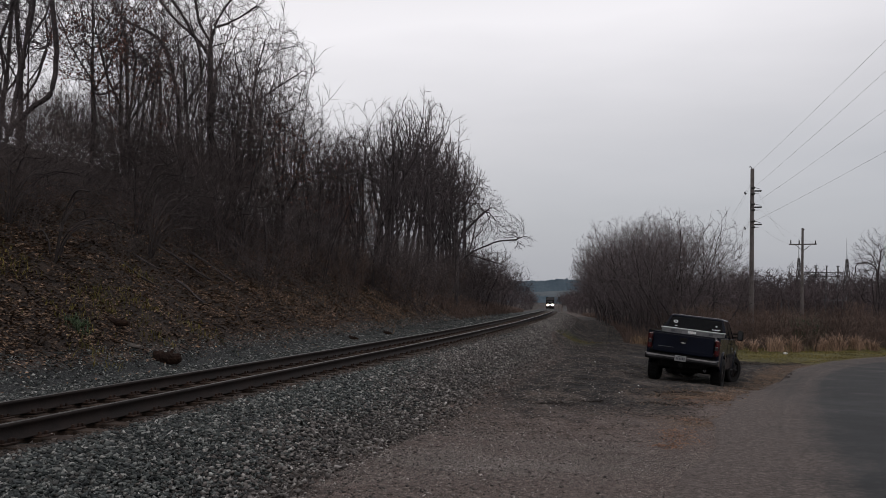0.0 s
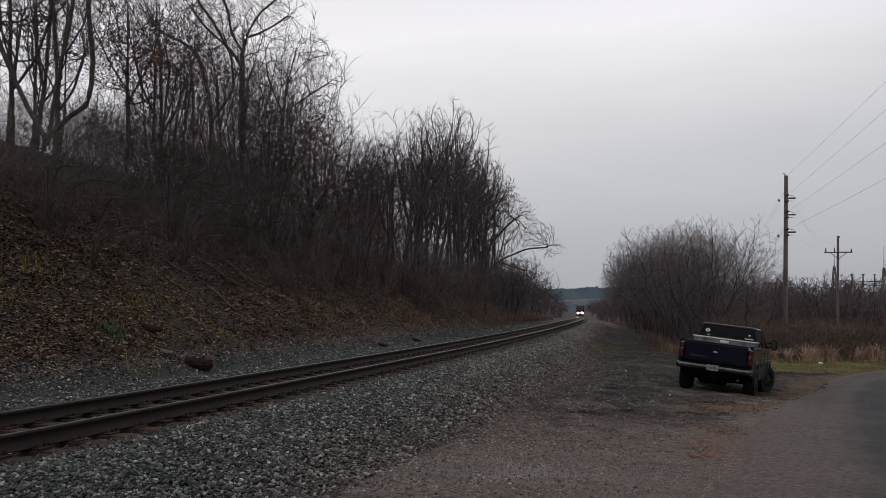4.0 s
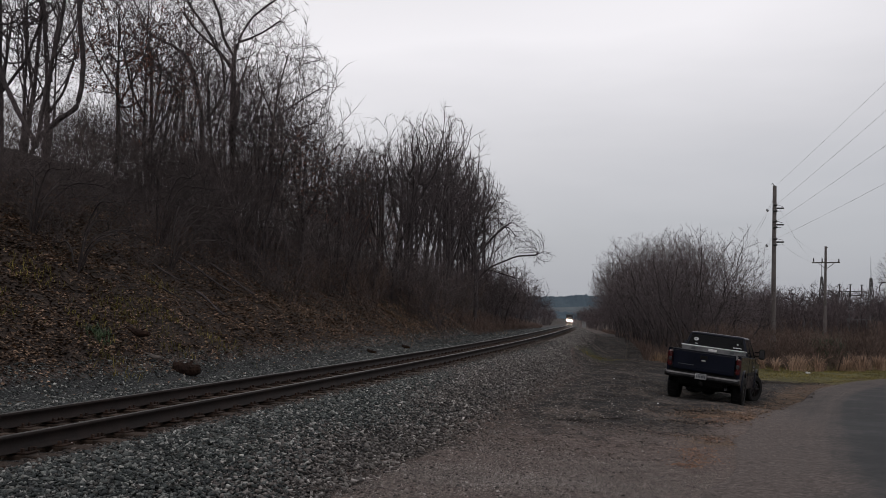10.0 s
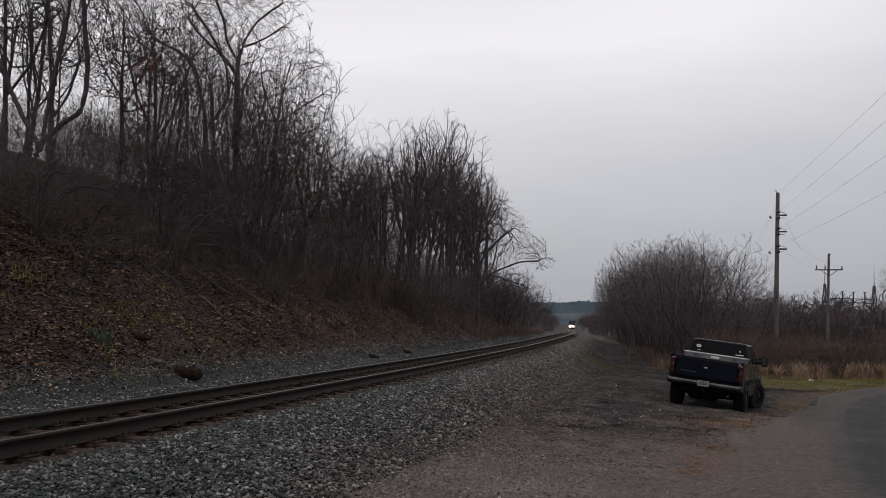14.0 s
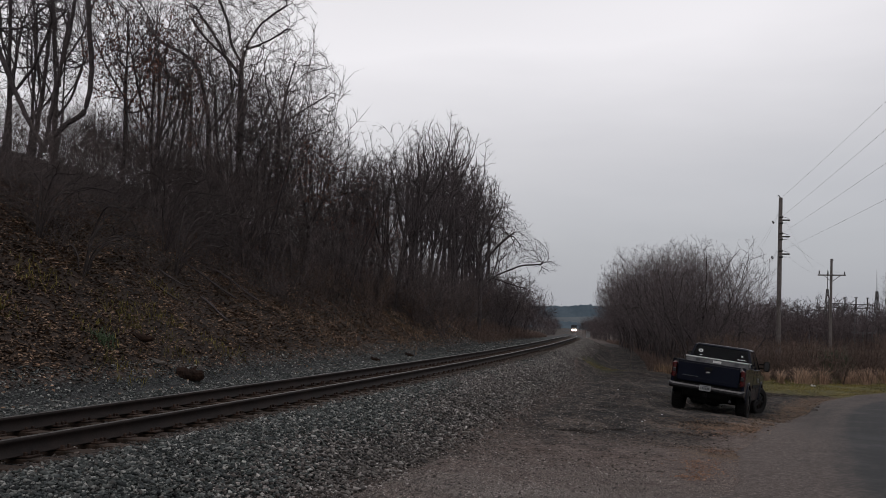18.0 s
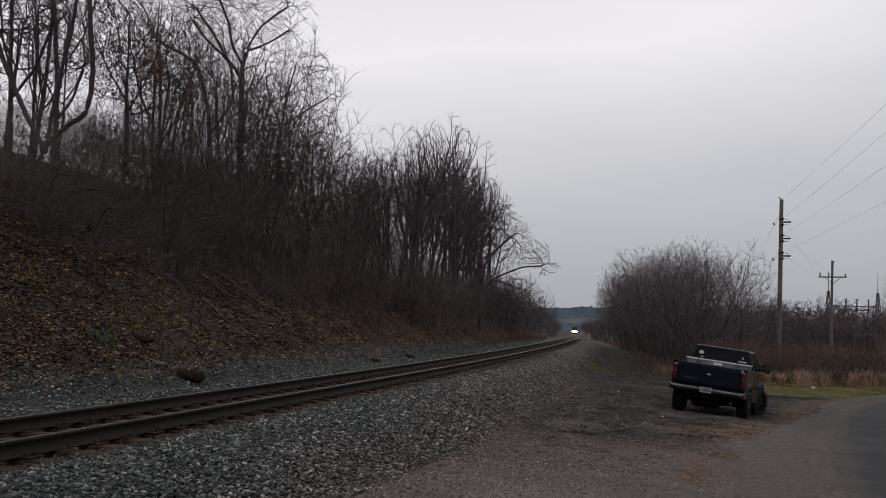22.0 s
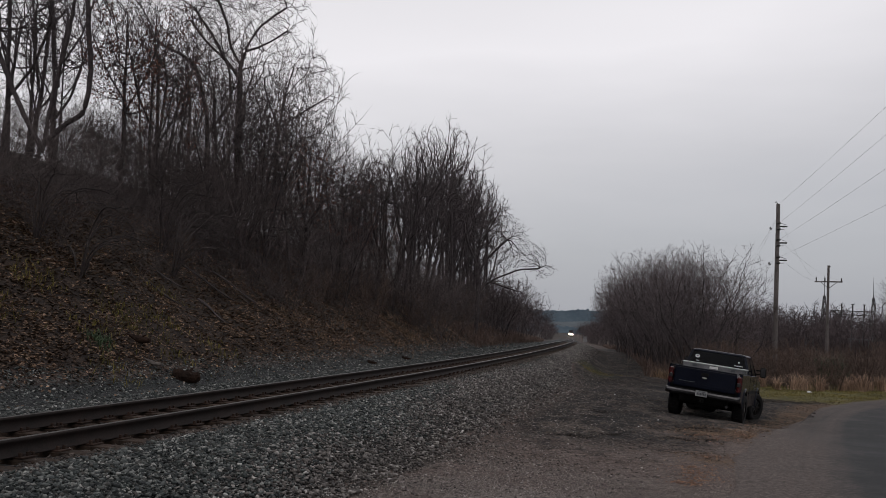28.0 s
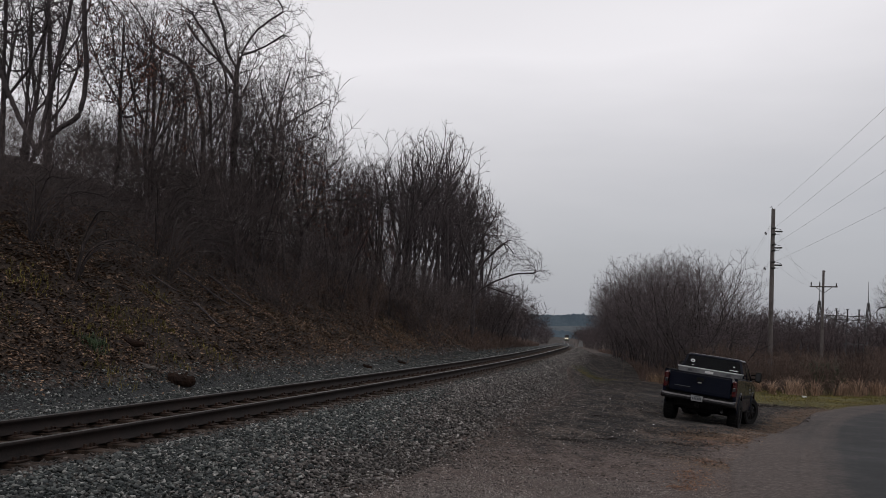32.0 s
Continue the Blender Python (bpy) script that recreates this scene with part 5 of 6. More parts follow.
litter("fallen_leaves", "fallen brown leaves covering the hillside", x, y, 0.038 * (1 + 0.012 * y), DEADLEAF, 8)
rng = np.random.default_rng(41)
x, y = rng.uniform(4.5, 10, 9000), rng.uniform(15.5, 23, 9000)
k = np.exp(-((x - 6.8) / 1.9) ** 2 - ((y - 18.2) / 1.0) ** 2) > rng.random(9000)
litter("fallen_leaves", "scattered tan leaves on the parking ground", x[k], y[k], 0.020 * np.ones(k.sum()), DEADLEAF, 9)
cx, cy = np.array((4.5, 4.8, 5.4, 6.3, 6.9, 7.6, 5.6)), np.array((13.2, 13.9, 16.4, 18.7, 18.5, 19.6, 17.6))
i = rng.integers(0, 7, 2600)
x, y = cx[i] + rng.normal(0, 0.45, 2600), cy[i] + rng.normal(0, 0.35, 2600)
blades("dead_grass", "flattened tan bits of dead grass on the dirt", x, y, 0.05, STRAW, 71, 0.004, 2.6)
u = rng.integers(8, 120, 5000)
d_ = rng.normal(-0.15, 0.28, 5000)
x, y = RQ[u, 0] + RN[u, 0] * d_ + rng.normal(0, 0.5, 5000) * RN[u, 1], RQ[u, 1] + RN[u, 1] * d_ - rng.normal(0, 0.5, 5000) * RN[u, 0]
k = (y > 16) & (y < 44)
litter("fallen_leaves", "dead leaves and crumbs of dirt along the road's edge", x[k], y[k], 0.022 * (1 + 0.01 * y[k]), DEADLEAF, 75, 0.03)
x, y, s = band(6000, 2.9, 6.6, 34, 95, 72)
litter("fallen_leaves", "dark rotting leaves strewn along the dirt lane", x, y, 0.024 * (1 + 0.008 * y), MUD, 73)
y = rng.uniform(33, 46, 26000)
x = rng.uniform(8, 32, 26000)
k = (x > 12.4) & (waves(x, y, 1.7, 3.0) > rng.uniform(-1.0, 0.1, len(x))) & (road_side(x, y) < -0.1) & (side(x, y) > 9) & (road_side(x, y) > -8) & (y > 35.5 - 0.25 * (x - 10))
blades("roadside_grass", "short yellow-green grass along the road", x[k], y[k], 0.10, LAWN, 10, 0.007)


def clumps(cx, cy, n, seed, spread=0.35):
    r = np.random.default_rng(seed)
    i = r.integers(0, len(cx), n)
    return cx[i] + r.normal(0, spread, n), cy[i] + r.normal(0, spread, n)


def tussocks(name, label, spots, mat, seed, per=230):
    """Rounded tufts of dry stems: (x, y, radius, height) each, tallest in the middle."""
    r = np.random.default_rng(seed)
    c = np.array(spots)[np.repeat(np.arange(len(spots)), per)]
    q = np.abs(r.normal(0, 0.55, len(c)))
    a_ = r.uniform(0, 2 * np.pi, len(c))
    h = c[:, 3] * np.clip(1.05 - 0.55 * q ** 2, 0.25, 1.1)
    blades(name, label, c[:, 0] + q * c[:, 2] * np.cos(a_), c[:, 1] + q * c[:, 2] * np.sin(a_), h, mat, seed + 1, 0.006, 0.85)


TUFTS = [(17.2 + 0.42 * i + 0.15 * (i % 2), 39.9 + 0.3 * (i % 3) + 0.22 * i, 0.34, 0.95 - 0.08 * (i % 3)) for i in range(4)]
TUFTS += [(20.5 + 0.47 * i, 41.9 + 0.35 * (i % 2), 0.38, (0.62, 0.9, 0.95, 0.8, 0.9, 0.7)[i % 6]) for i in range(7)]
TUFTS += [(16.1, 39.4, 0.2, 0.75), (15.6, 39.9, 0.16, 0.6), (19.5, 41.9, 0.2, 0.5)]
tussocks("dry_grass", "rounded tufts of tall straw-coloured grass in the field", TUFTS, PALESTRAW, 14, 120)
cy = rng.uniform(43, 47, 8)
cx = rng.uniform(12.2, 13.8, 8)
x, y = clumps(cx, cy, 700, 14, 0.24)
blades("dry_grass", "straw-coloured grass beneath the low trees", x, y, 0.6, STRAW, 11, 0.006, 0.75)
tussocks("green_bush", "dull green bush among the dead weeds", [(21.9, 47.0, 0.8, 1.9), (22.8, 47.4, 0.6, 1.6)], GREENLEAF, 19, 500)
x, y = rng.uniform(12.2, 15.6, 1500), 33.2 + rng.normal(0, 0.45, 1500)
litter("fallen_leaves", "strip of dark muddy flakes beside the road", x, y + 0.28 * (x - 13.9), 0.03 * np.ones(1500), MUD, 77)
# muddy flakes darken the ground beneath the pickup
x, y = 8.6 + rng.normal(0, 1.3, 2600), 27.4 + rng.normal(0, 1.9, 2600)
litter("fallen_leaves", "dark muddy flakes under and around the pickup", x, y, 0.026 * np.ones(2600), MUD, 79)
# dark streaks set across the camera's view, tan patches and moss on the parking ground
rp = np.random.default_rng(81)
DARK_STREAKS = ((10.8, 41.5, 0.9, 1.2), (8.3, 39.2, 0.9, 1.2), (7.5, 32.3, 0.8, 0.8), (7.3, 29.5, 0.9, 0.7), (5.9, 24.3, 0.6, 0.5), (3.4, 19.8, 0.6, 0.13), (2.6, 15.9, 0.22, 0.12), (3.5, 16.6, 0.24, 0.16), (5.3, 18.0, 0.4, 0.22), (4.9, 16.2, 0.25, 0.14), (4.4, 21.3, 0.7, 0.15))
for cx, cy, wx, wy in DARK_STREAKS:
    n = int(150 + 520 * wx * wy)
    x, y = cx + rp.normal(0, wx, n), cy + rp.normal(0, wy, n)
    litter("fallen_leaves", "streak of small dark flakes on the dirt", x, y - 0.12 * (x - cx), 0.02 * np.ones(n), DARKFLAKE, 82)
for cx, cy, w in ((3.9, 12.4, 0.17), (3.75, 11.9, 0.16), (3.6, 11.3, 0.16), (3.3, 10.9, 0.12), (4.6, 13.7, 0.18), (5.5, 16.7, 0.3), (6.6, 17.5, 0.35)):
    n = int(130 + 1500 * w * w)
    litter("fallen_leaves", "patch of tan leaf crumbs on the dirt", cx + rp.normal(0, w, n), cy + rp.normal(0, w * 1.3, n), 0.016 * np.ones(n), TANLEAF, 83)
x, y = clumps(np.array((7.7, 8.4, 9.0, 9.6)), np.array((44.3, 44.8, 45.6, 46.8)), 1800, 84, 0.5)
blades("lane_grass", "thin short grass on the dirt lane", x, y, 0.05, LAWN, 85, 0.006, 1.2)
cx, cy, _ = band(60, -9.0, -5.8, 32, 95, 15)
x, y = clumps(cx, cy, 3000, 16, 0.5)
blades("dry_grass", "tufts of straw-coloured grass at the foot of the bank", x, y, 0.26, STRAW, 12, 0.005, 1.4)
y = rng.uniform(42, 95, 10000)
x = y * rng.uniform(0.26, 0.66, 10000)
k = (road_side(x, y) < -1.5) & (side(x, y) > 8)
blades("dead_weeds", "thin dead brown weed stalks in the field", x[k], y[k], 0.75 + 0.45 * waves(x[k], y[k], 0.8, 3.0), REDBRUSH, 13, 0.006, 1.2, "weeds")
cx, cy, _ = band(14, -10.5, -5.4, 17, 26, 17)
x, y = clumps(cx, cy, 900, 18, 0.4)
blades("green_weeds", "few low green weeds among the leaves", x, y, 0.22, LAWN, 14, 0.008, 0.7, "weeds")


# ---- the pickup ----
PAINT = surface("black_paint", (0.0032, 0.0042, 0.0095), (0.0065, 0.0085, 0.0165), 2, 50, 0.22, 0.0, spec=0.13)
CHROME = surface("dull_chrome", (0.026, 0.026, 0.028), (0.08, 0.08, 0.085), 4, 40, 0.26, 0.05, 0.9)
ALU = surface("aluminium", (0.09, 0.093, 0.097), (0.21, 0.21, 0.22), 3, 40, 0.4, 0.1, 0.75)
# lighter copy of ALU: the lid's lit top is put into its colour
ALULID = surface("lit_aluminium", (0.40, 0.41, 0.42), (0.62, 0.62, 0.63), 3, 40, 0.4, 0.1, 0.6)
RUBBER = surface("tyre_rubber", (0.005, 0.005, 0.0055), (0.014, 0.013, 0.013), 5, 40, 0.9, 0.3)
UNDER = surface("underbody", (0.003, 0.003, 0.003), (0.008, 0.0075, 0.007), 5, 40, 0.9, 0.2)
REDLENS = surface("red_lens", (0.028, 0.002, 0.0025), (0.07, 0.005, 0.006), 6, 60, 0.2, 0.0, coat=0.5)
WHITE = surface("white_print", (0.55, 0.55, 0.55), (0.72, 0.72, 0.72), 6, 60, 0.6, 0.0)
GREYPRINT = surface("grey_print", (0.03, 0.033, 0.04), (0.06, 0.064, 0.075), 6, 60, 0.6, 0.0)
LENSGLASS = surface("mirror_glass", (0.02, 0.02, 0.022), (0.04, 0.04, 0.043), 6, 60, 0.1, 0.0)
PLATE = surface("plate_face", (0.16, 0.163, 0.17), (0.24, 0.243, 0.25), 6, 60, 0.5, 0.0)
GOLD = surface("emblem_metal", (0.35, 0.33, 0.30), (0.5, 0.48, 0.45), 6, 60, 0.4, 0.0, 0.5)


def glass_material(name, tint):
    m, n, l, p = node_mat(name)
    p.inputs["Base Color"].default_value = (*tint, 1)
    p.inputs["Transmission Weight"].default_value = 0.5
    p.inputs["Roughness"].default_value, p.inputs["IOR"].default_value = 0.04, 1.22
    p.inputs["Specular IOR Level"].default_value = 0.12
    return m


TINTED = glass_material("tinted_glass", (0.006, 0.007, 0.009))


def prism(bm, outline, x0, x1, bevel=0.0):
    """An outline in y and z, extruded across from x0 to x1."""
    a = [bm.verts.new((x0, p, q)) for p, q in outline]
    b = [bm.verts.new((x1, p, q)) for p, q in outline]
    n = len(a)
    fs = [bm.faces.new(a), bm.faces.new(b[::-1])]
    for i in range(n):
        fs.append(bm.faces.new((a[i], b[i], b[(i + 1) % n], a[(i + 1) % n])))
    bmesh.ops.recalc_face_normals(bm, faces=fs)
    if bevel:
        es = list(set(fs[0].edges) | set(fs[1].edges))
        bmesh.ops.bevel(bm, geom=es, offset=bevel, segments=2, affect="EDGES", profile=0.5)


def shell(bm, rings):
    """A closed skin through rings of points."""
    vs = [[bm.verts.new(p) for p in r] for r in rings]
    k = len(vs[0])
    fs = []
    for a, b in zip(vs, vs[1:]):
        for i in range(k):
            fs.append(bm.faces.new((a[i], a[(i + 1) % k], b[(i + 1) % k], b[i])))
    fs += [bm.faces.new(vs[0][::-1]), bm.faces.new(vs[-1])]
    bmesh.ops.recalc_face_normals(bm, faces=fs)


def arch(y, r=0.5, n=9):
    return [(y + r * math.cos(a), 0.42 + r * math.sin(a)) for a in (math.pi - math.pi * i / (n - 1) for i in range(n))]


def build_wheel(parent, x, y):
    s = 1 if x > 0 else -1
    tyre = bmesh.new()
    prof = [(0.27, -0.145), (0.38, -0.16), (0.43, -0.135), (0.445, -0.08), (0.445, 0.08), (0.43, 0.135), (0.38, 0.16), (0.27, 0.145)]
    n = 28
    vs = [[tyre.verts.new((w, r * math.cos(2 * math.pi * i / n), r * math.sin(2 * math.pi * i / n))) for r, w in prof] for i in range(n)]
    for i in range(n):
        for j in range(len(prof)):
            j2 = (j + 1) % len(prof)
            tyre.faces.new((vs[i][j], vs[i][j2], vs[(i + 1) % n][j2], vs[(i + 1) % n][j]))
    for i in range(n):
        a = 2 * math.pi * (i + 0.5) / n
        box(tyre, 0.2, 0.05, 0.012, 0, 0.447 * math.cos(a), 0.447 * math.sin(a) - 0.006, rot=(math.degrees(a) + 90, 0, 0))
    bmesh.ops.recalc_face_normals(tyre, faces=tyre.faces)
    wheel = part("wheel", tyre, RUBBER, parent, "muddy black tyre")
    wheel.matrix_basis = pose(x, y, 0.345, 0, 0, -24 if y > 2 else 0)
    rim = bmesh.new()
    tube(rim, (s * 0.03, 0, 0), (s * 0.10, 0, 0), 0.27, 0.25, 24)
    for i in range(8):
        a = 2 * math.pi * i / 8
        box(rim, 0.03, 0.05, 0.17, s * 0.115, -0.14 * math.sin(a), 0.14 * math.cos(a) - 0.085, 0.01, rot=(math.degrees(a), 0, 0))
    tube(rim, (s * 0.09, 0, 0), (s * 0.15, 0, 0), 0.07, 0.05, 14)
    part("rim", rim, CHROME, wheel, "chrome spoked rim")


def build_pickup():
    t = thing("pickup_truck", "black extended-cab pickup parked on the dirt beside the road", "pickup truck")
    # sides with their wheel arches
    low = 0.60
    outline = [(-1.14, 0.74)] + arch(0) + arch(3.65) + [(4.52, 0.62), (4.55, 0.95), (4.40, 1.14), (3.10, 1.24), (2.98, 1.34), (0.99, 1.34), (0.97, 1.36), (-1.14, 1.36)]
    for s in (-1, 1):
        bm = bmesh.new()
        prism(bm, outline, s * 0.90, s * 0.985, 0.02)
        o = part("side_panel", bm, PAINT, t)
        for yy in (1.05, 2.02, 3.02):
            bm = bmesh.new()
            box(bm, 0.008, 0.012, 0.66, s * 0.986, yy, 0.64)
            part("door_gap", bm, UNDER, o)
        for yy in (1.85, 2.20):
            bm = bmesh.new()
            box(bm, 0.03, 0.14, 0.03, s * 0.995, yy, 1.18, 0.01)
            part("door_handle", bm, UNDER, o)
        for yy in (0, 3.65):
            bm = bmesh.new()
            pts = [(yy + r * math.cos(a), 0.42 + r * math.sin(a)) for r, aa in ((0.56, range(11)), (0.49, range(10, -1, -1))) for a in (math.pi * i / 10 for i in aa)]
            prism(bm, pts, s * 0.97, s * 1.012, 0.012)
            part("fender_flare", bm, PAINT, t)
        bm = bmesh.new()
        box(bm, 0.02, 1.9, 0.10, s * 0.99, 1.9, 0.80, 0.008)
        part("side_trim", bm, UNDER, o)
        bm = bmesh.new()
        for i, w in enumerate((0.5, 0.34)):
            box(bm, 0.006, w, 0.05, s * 0.9885, 2.5 + 0.1 * i, 1.03 - 0.09 * i)
        part("door_lettering", bm, GREYPRINT, o, "pale lettering reduced to bars")
        bm = bmesh.new()
        box(bm, 0.10, 2.05, 0.03, s * 0.925, -0.1, 1.348, 0.01)
        part("bed_rail", bm, UNDER, t, "black plastic bed rail cap")
    bm = bmesh.new()
    box(bm, 1.82, 2.05, 0.06, 0, -0.1, 0.84)
    box(bm, 1.82, 0.06, 0.5, 0, 0.93, 0.84)
    part("bed_floor", bm, UNDER, t)
    # tailgate
    bm = bmesh.new()
    box(bm, 1.665, 0.08, 0.56, 0, -1.10, 0.79, 0.035)
    box(bm, 1.665, 0.10, 0.035, 0, -1.10, 1.335, 0.012)
    gate = part("tailgate", bm, PAINT, t)
    bm = bmesh.new()
    box(bm, 1.42, 0.012, 0.05, 0, -1.144, 0.87, 0.004)
    part("tailgate_strip", bm, PAINT, gate)
    bm = bmesh.new()
    box(bm, 0.20, 0.015, 0.09, 0, -1.145, 1.16, 0.005)
    part("tailgate_handle", bm, UNDER, gate, "black tailgate handle")
    bm = bmesh.new()
    box(bm, 0.12, 0.012, 0.022, 0, -1.155, 1.10, 0.004)
    box(bm, 0.05, 0.012, 0.038, 0, -1.155, 1.092, 0.004)
    part("emblem", bm, GOLD, gate, "small pale metal emblem")
    bm = bmesh.new()
    for i in range(8):
        box(bm, 0.046, 0.008, 0.016, -0.66 + 0.055 * i, -1.143, 0.95)
    part("tailgate_lettering", bm, GREYPRINT, gate, "grey lettering reduced to bars")
    for s in (-1, 1):
        bm = bmesh.new()
        box(bm, 0.14, 0.12, 0.48, s * 0.922, -1.094, 0.84, 0.055)
        lamp = part("tail_lamp", bm, REDLENS, t, "dark red tail lamp")
        bm = bmesh.new()
        box(bm, 0.09, 0.02, 0.11, s * 0.91, -1.153, 1.01, 0.015)
        part("reversing_lens", bm, LENSGLASS, lamp, "dark grey reversing lens")
    # bumper, plate and hitch
    bm = bmesh.new()
    box(bm, 1.98, 0.20, 0.17, 0, -1.27, 0.575, 0.06)
    box(bm, 0.10, 0.35, 0.17, -0.95, -1.14, 0.58, 0.03)
    box(bm, 0.10, 0.35, 0.17, 0.95, -1.14, 0.58, 0.03)
    bumper = part("rear_bumper", bm, CHROME, t, "dull chrome step bumper")
    bm = bmesh.new()
    box(bm, 1.5, 0.12, 0.012, 0, -1.27, 0.742, 0.003)
    part("step_pad", bm, UNDER, bumper, "black step pad")
    bm = bmesh.new()
    box(bm, 0.31, 0.012, 0.155, 0, -1.378, 0.60, 0.005)
    plate = part("number_plate", bm, PLATE, t, "pale number plate with plain bars")
    for w, h, sx, sz in [(0.028, 0.06, -0.105 + 0.042 * i, 0.64) for i in range(6)] + [(0.16, 0.015, 0, 0.72)]:
        bm = bmesh.new()
        box(bm, w, 0.006, h, sx, -1.386, sz)
        part("plate_bar", bm, GREYPRINT, plate)
    bm = bmesh.new()
    box(bm, 0.10, 0.25, 0.10, 0, -1.25, 0.43, 0.01)
    tube(bm, (0, -1.42, 0.47), (0, -1.42, 0.55), 0.025)
    part("tow_hitch", bm, UNDER, t)
    # underbody: axles, tank, frame and low filler blocks
    bm = bmesh.new()
    box(bm, 1.1, 5.4, 0.22, 0, 1.6, 0.44, 0.02)
    tube(bm, (-0.8, 0, 0.345), (0.8, 0, 0.345), 0.07)
    tube(bm, (-0.8, 3.65, 0.345), (0.8, 3.65, 0.345), 0.06)
    box(bm, 0.4, 0.4, 0.34, 0.05, 0, 0.16, 0.1)
    box(bm, 1.84, 5.5, 0.24, 0, 1.68, 0.62)
    box(bm, 0.5, 0.7, 0.3, -0.45, 1.0, 0.3, 0.08)
    box(bm, 1.2, 0.12, 0.2, 0, -1.0, 0.46, 0.03)
    tube(bm, (0, -0.5, 0.29), (0, -0.5, 0.52), 0.40, 0.40, 20)
    # blocks added low down to shut out light and darken the gap beneath
    box(bm, 1.84, 1.9, 0.16, 0, 1.85, 0.36, 0.03)
    box(bm, 1.3, 0.25, 0.22, 0, -0.9, 0.38, 0.04)
    box(bm, 1.5, 0.25, 0.36, 0, 3.1, 0.16, 0.05)
    part("underbody", bm, UNDER, t)
    bm = bmesh.new()
    tube(bm, (0.62, 0.6, 0.40), (0.66, -1.2, 0.42), 0.04)
    part("exhaust_pipe", bm, CHROME, t)
    # toolbox across the bed
    bm = bmesh.new()
    box(bm, 1.78, 0.50, 0.26, 0, 0.64, 1.22, 0.012)
    tool = part("toolbox", bm, ALU, t, "bright aluminium toolbox across the bed")
    bm = bmesh.new()
    box(bm, 1.82, 0.54, 0.035, 0, 0.64, 1.475, 0.012)
    part("toolbox_lid", bm, ALULID, tool, "toolbox lid in a lit tone")
    for x_ in (-0.55, 0.0, 0.55):
        bm = bmesh.new()
        box(bm, 0.24 if x_ == 0 else 0.12, 0.012, 0.07, x_, 0.385, 1.38, 0.004)
        part("toolbox_latch", bm, GREYPRINT if x_ else WHITE, tool)
    # cab: lower body, pillars and roof, glass
    bm = bmesh.new()
    box(bm, 1.82, 2.02, 0.50, 0, 2.02, 0.84)
    part("cab_floor", bm, UNDER, t)

    def ring(y0, y1, z, hw, r=0.12):
        out = []
        for cx, cy, a0 in ((hw - r, y1 - r, 0), (-hw + r, y1 - r, 90), (-hw + r, y0 + r, 180), (hw - r, y0 + r, 270)):
            for i in range(4):
                a = radians(a0 + 30 * i)
                out.append((cx + r * math.cos(a), cy + r * math.sin(a), z))
        return out
    bm = bmesh.new()
    shell(bm, [ring(1.09, 2.74, 1.855, 0.785), ring(1.10, 2.72, 1.89, 0.775), ring(1.16, 2.64, 1.922, 0.735), ring(1.30, 2.45, 1.932, 0.62)])
    roof = part("cab_roof", bm, PAINT, t, smooth_faces=True)
    for i in range(5):
        bm = bmesh.new()
        box(bm, 0.11, 0.07, 0.03, -0.5 + 0.25 * i, 2.45, 1.917, 0.01)
        part("roof_marker", bm, UNDER, roof, "small roof marker lamp")
    for s in (-1, 1):
        for (y0, y1, w) in ((1.05, 1.14, 0.11), (1.98, 1.98, 0.07), (3.22, 2.72, 0.07)):
            bm = bmesh.new()
            shell(bm, [[(s * (0.95 - d_), y0 + e - w / 2, 1.32) for d_, e in ((0, 0), (0, w), (0.07, w), (0.07, 0))], [(s * (0.785 - d_), y1 + e - w / 2, 1.87) for d_, e in ((0, 0), (0, w), (0.06, w), (0.06, 0))]])
            part("cab_pillar", bm, PAINT, t)
        bm = bmesh.new()
        shell(bm, [[(s * 0.93, 1.12, 1.33), (s * 0.93, 3.10, 1.33), (s * 0.915, 3.10, 1.33), (s * 0.915, 1.12, 1.33)], [(s * 0.785, 1.16, 1.865), (s * 0.785, 2.70, 1.865), (s * 0.77, 2.70, 1.865), (s * 0.77, 1.16, 1.865)]])
        o = part("side_window", bm, TINTED, t, "tinted side glass")
        # towing mirror
        bm = bmesh.new()
        tube(bm, (s * 0.95, 2.78, 1.40), (s * 1.17, 2.74, 1.42), 0.022)
        tube(bm, (s * 0.95, 2.78, 1.52), (s * 1.17, 2.74, 1.54), 0.022)
        mir = part("mirror", bm, UNDER, t, "black towing mirror")
        bm = bmesh.new()
        box(bm, 0.18, 0.12, 0.32, s * 1.17, 2.74, 1.32, 0.058)
        part("mirror_head", bm, UNDER, mir)
        bm = bmesh.new()
        box(bm, 0.13, 0.008, 0.24, s * 1.17, 2.679, 1.36, 0.003)
        part("mirror_glass", bm, LENSGLASS, mir)
    bm = bmesh.new()
    shell(bm, [[(-0.88, 1.03, 1.34), (0.88, 1.03, 1.34), (0.88, 1.045, 1.34), (-0.88, 1.045, 1.34)], [(-0.72, 1.105, 1.87), (0.72, 1.105, 1.87), (0.72, 1.12, 1.87), (-0.72, 1.12, 1.87)]])
    rw = part("rear_window", bm, TINTED, t, "dark tinted rear window with stickers")
    bm = bmesh.new()
    bmesh.ops.create_cone(bm, cap_ends=True, segments=20, radius1=0.068, radius2=0.068, depth=0.006, matrix=pose(-0.60, 1.072, 1.70, 82) @ Matrix.Diagonal((1, 0.72, 1, 1)))
    for sx, sz, w, h in ((-0.58, 1.56, 0.26, 0.03),):
        box(bm, w * 0.3, 0.006, h * 0.6, sx, 1.05, sz)
    oval = part("sticker", bm, WHITE, rw, "oval white sticker")
    bm = bmesh.new()
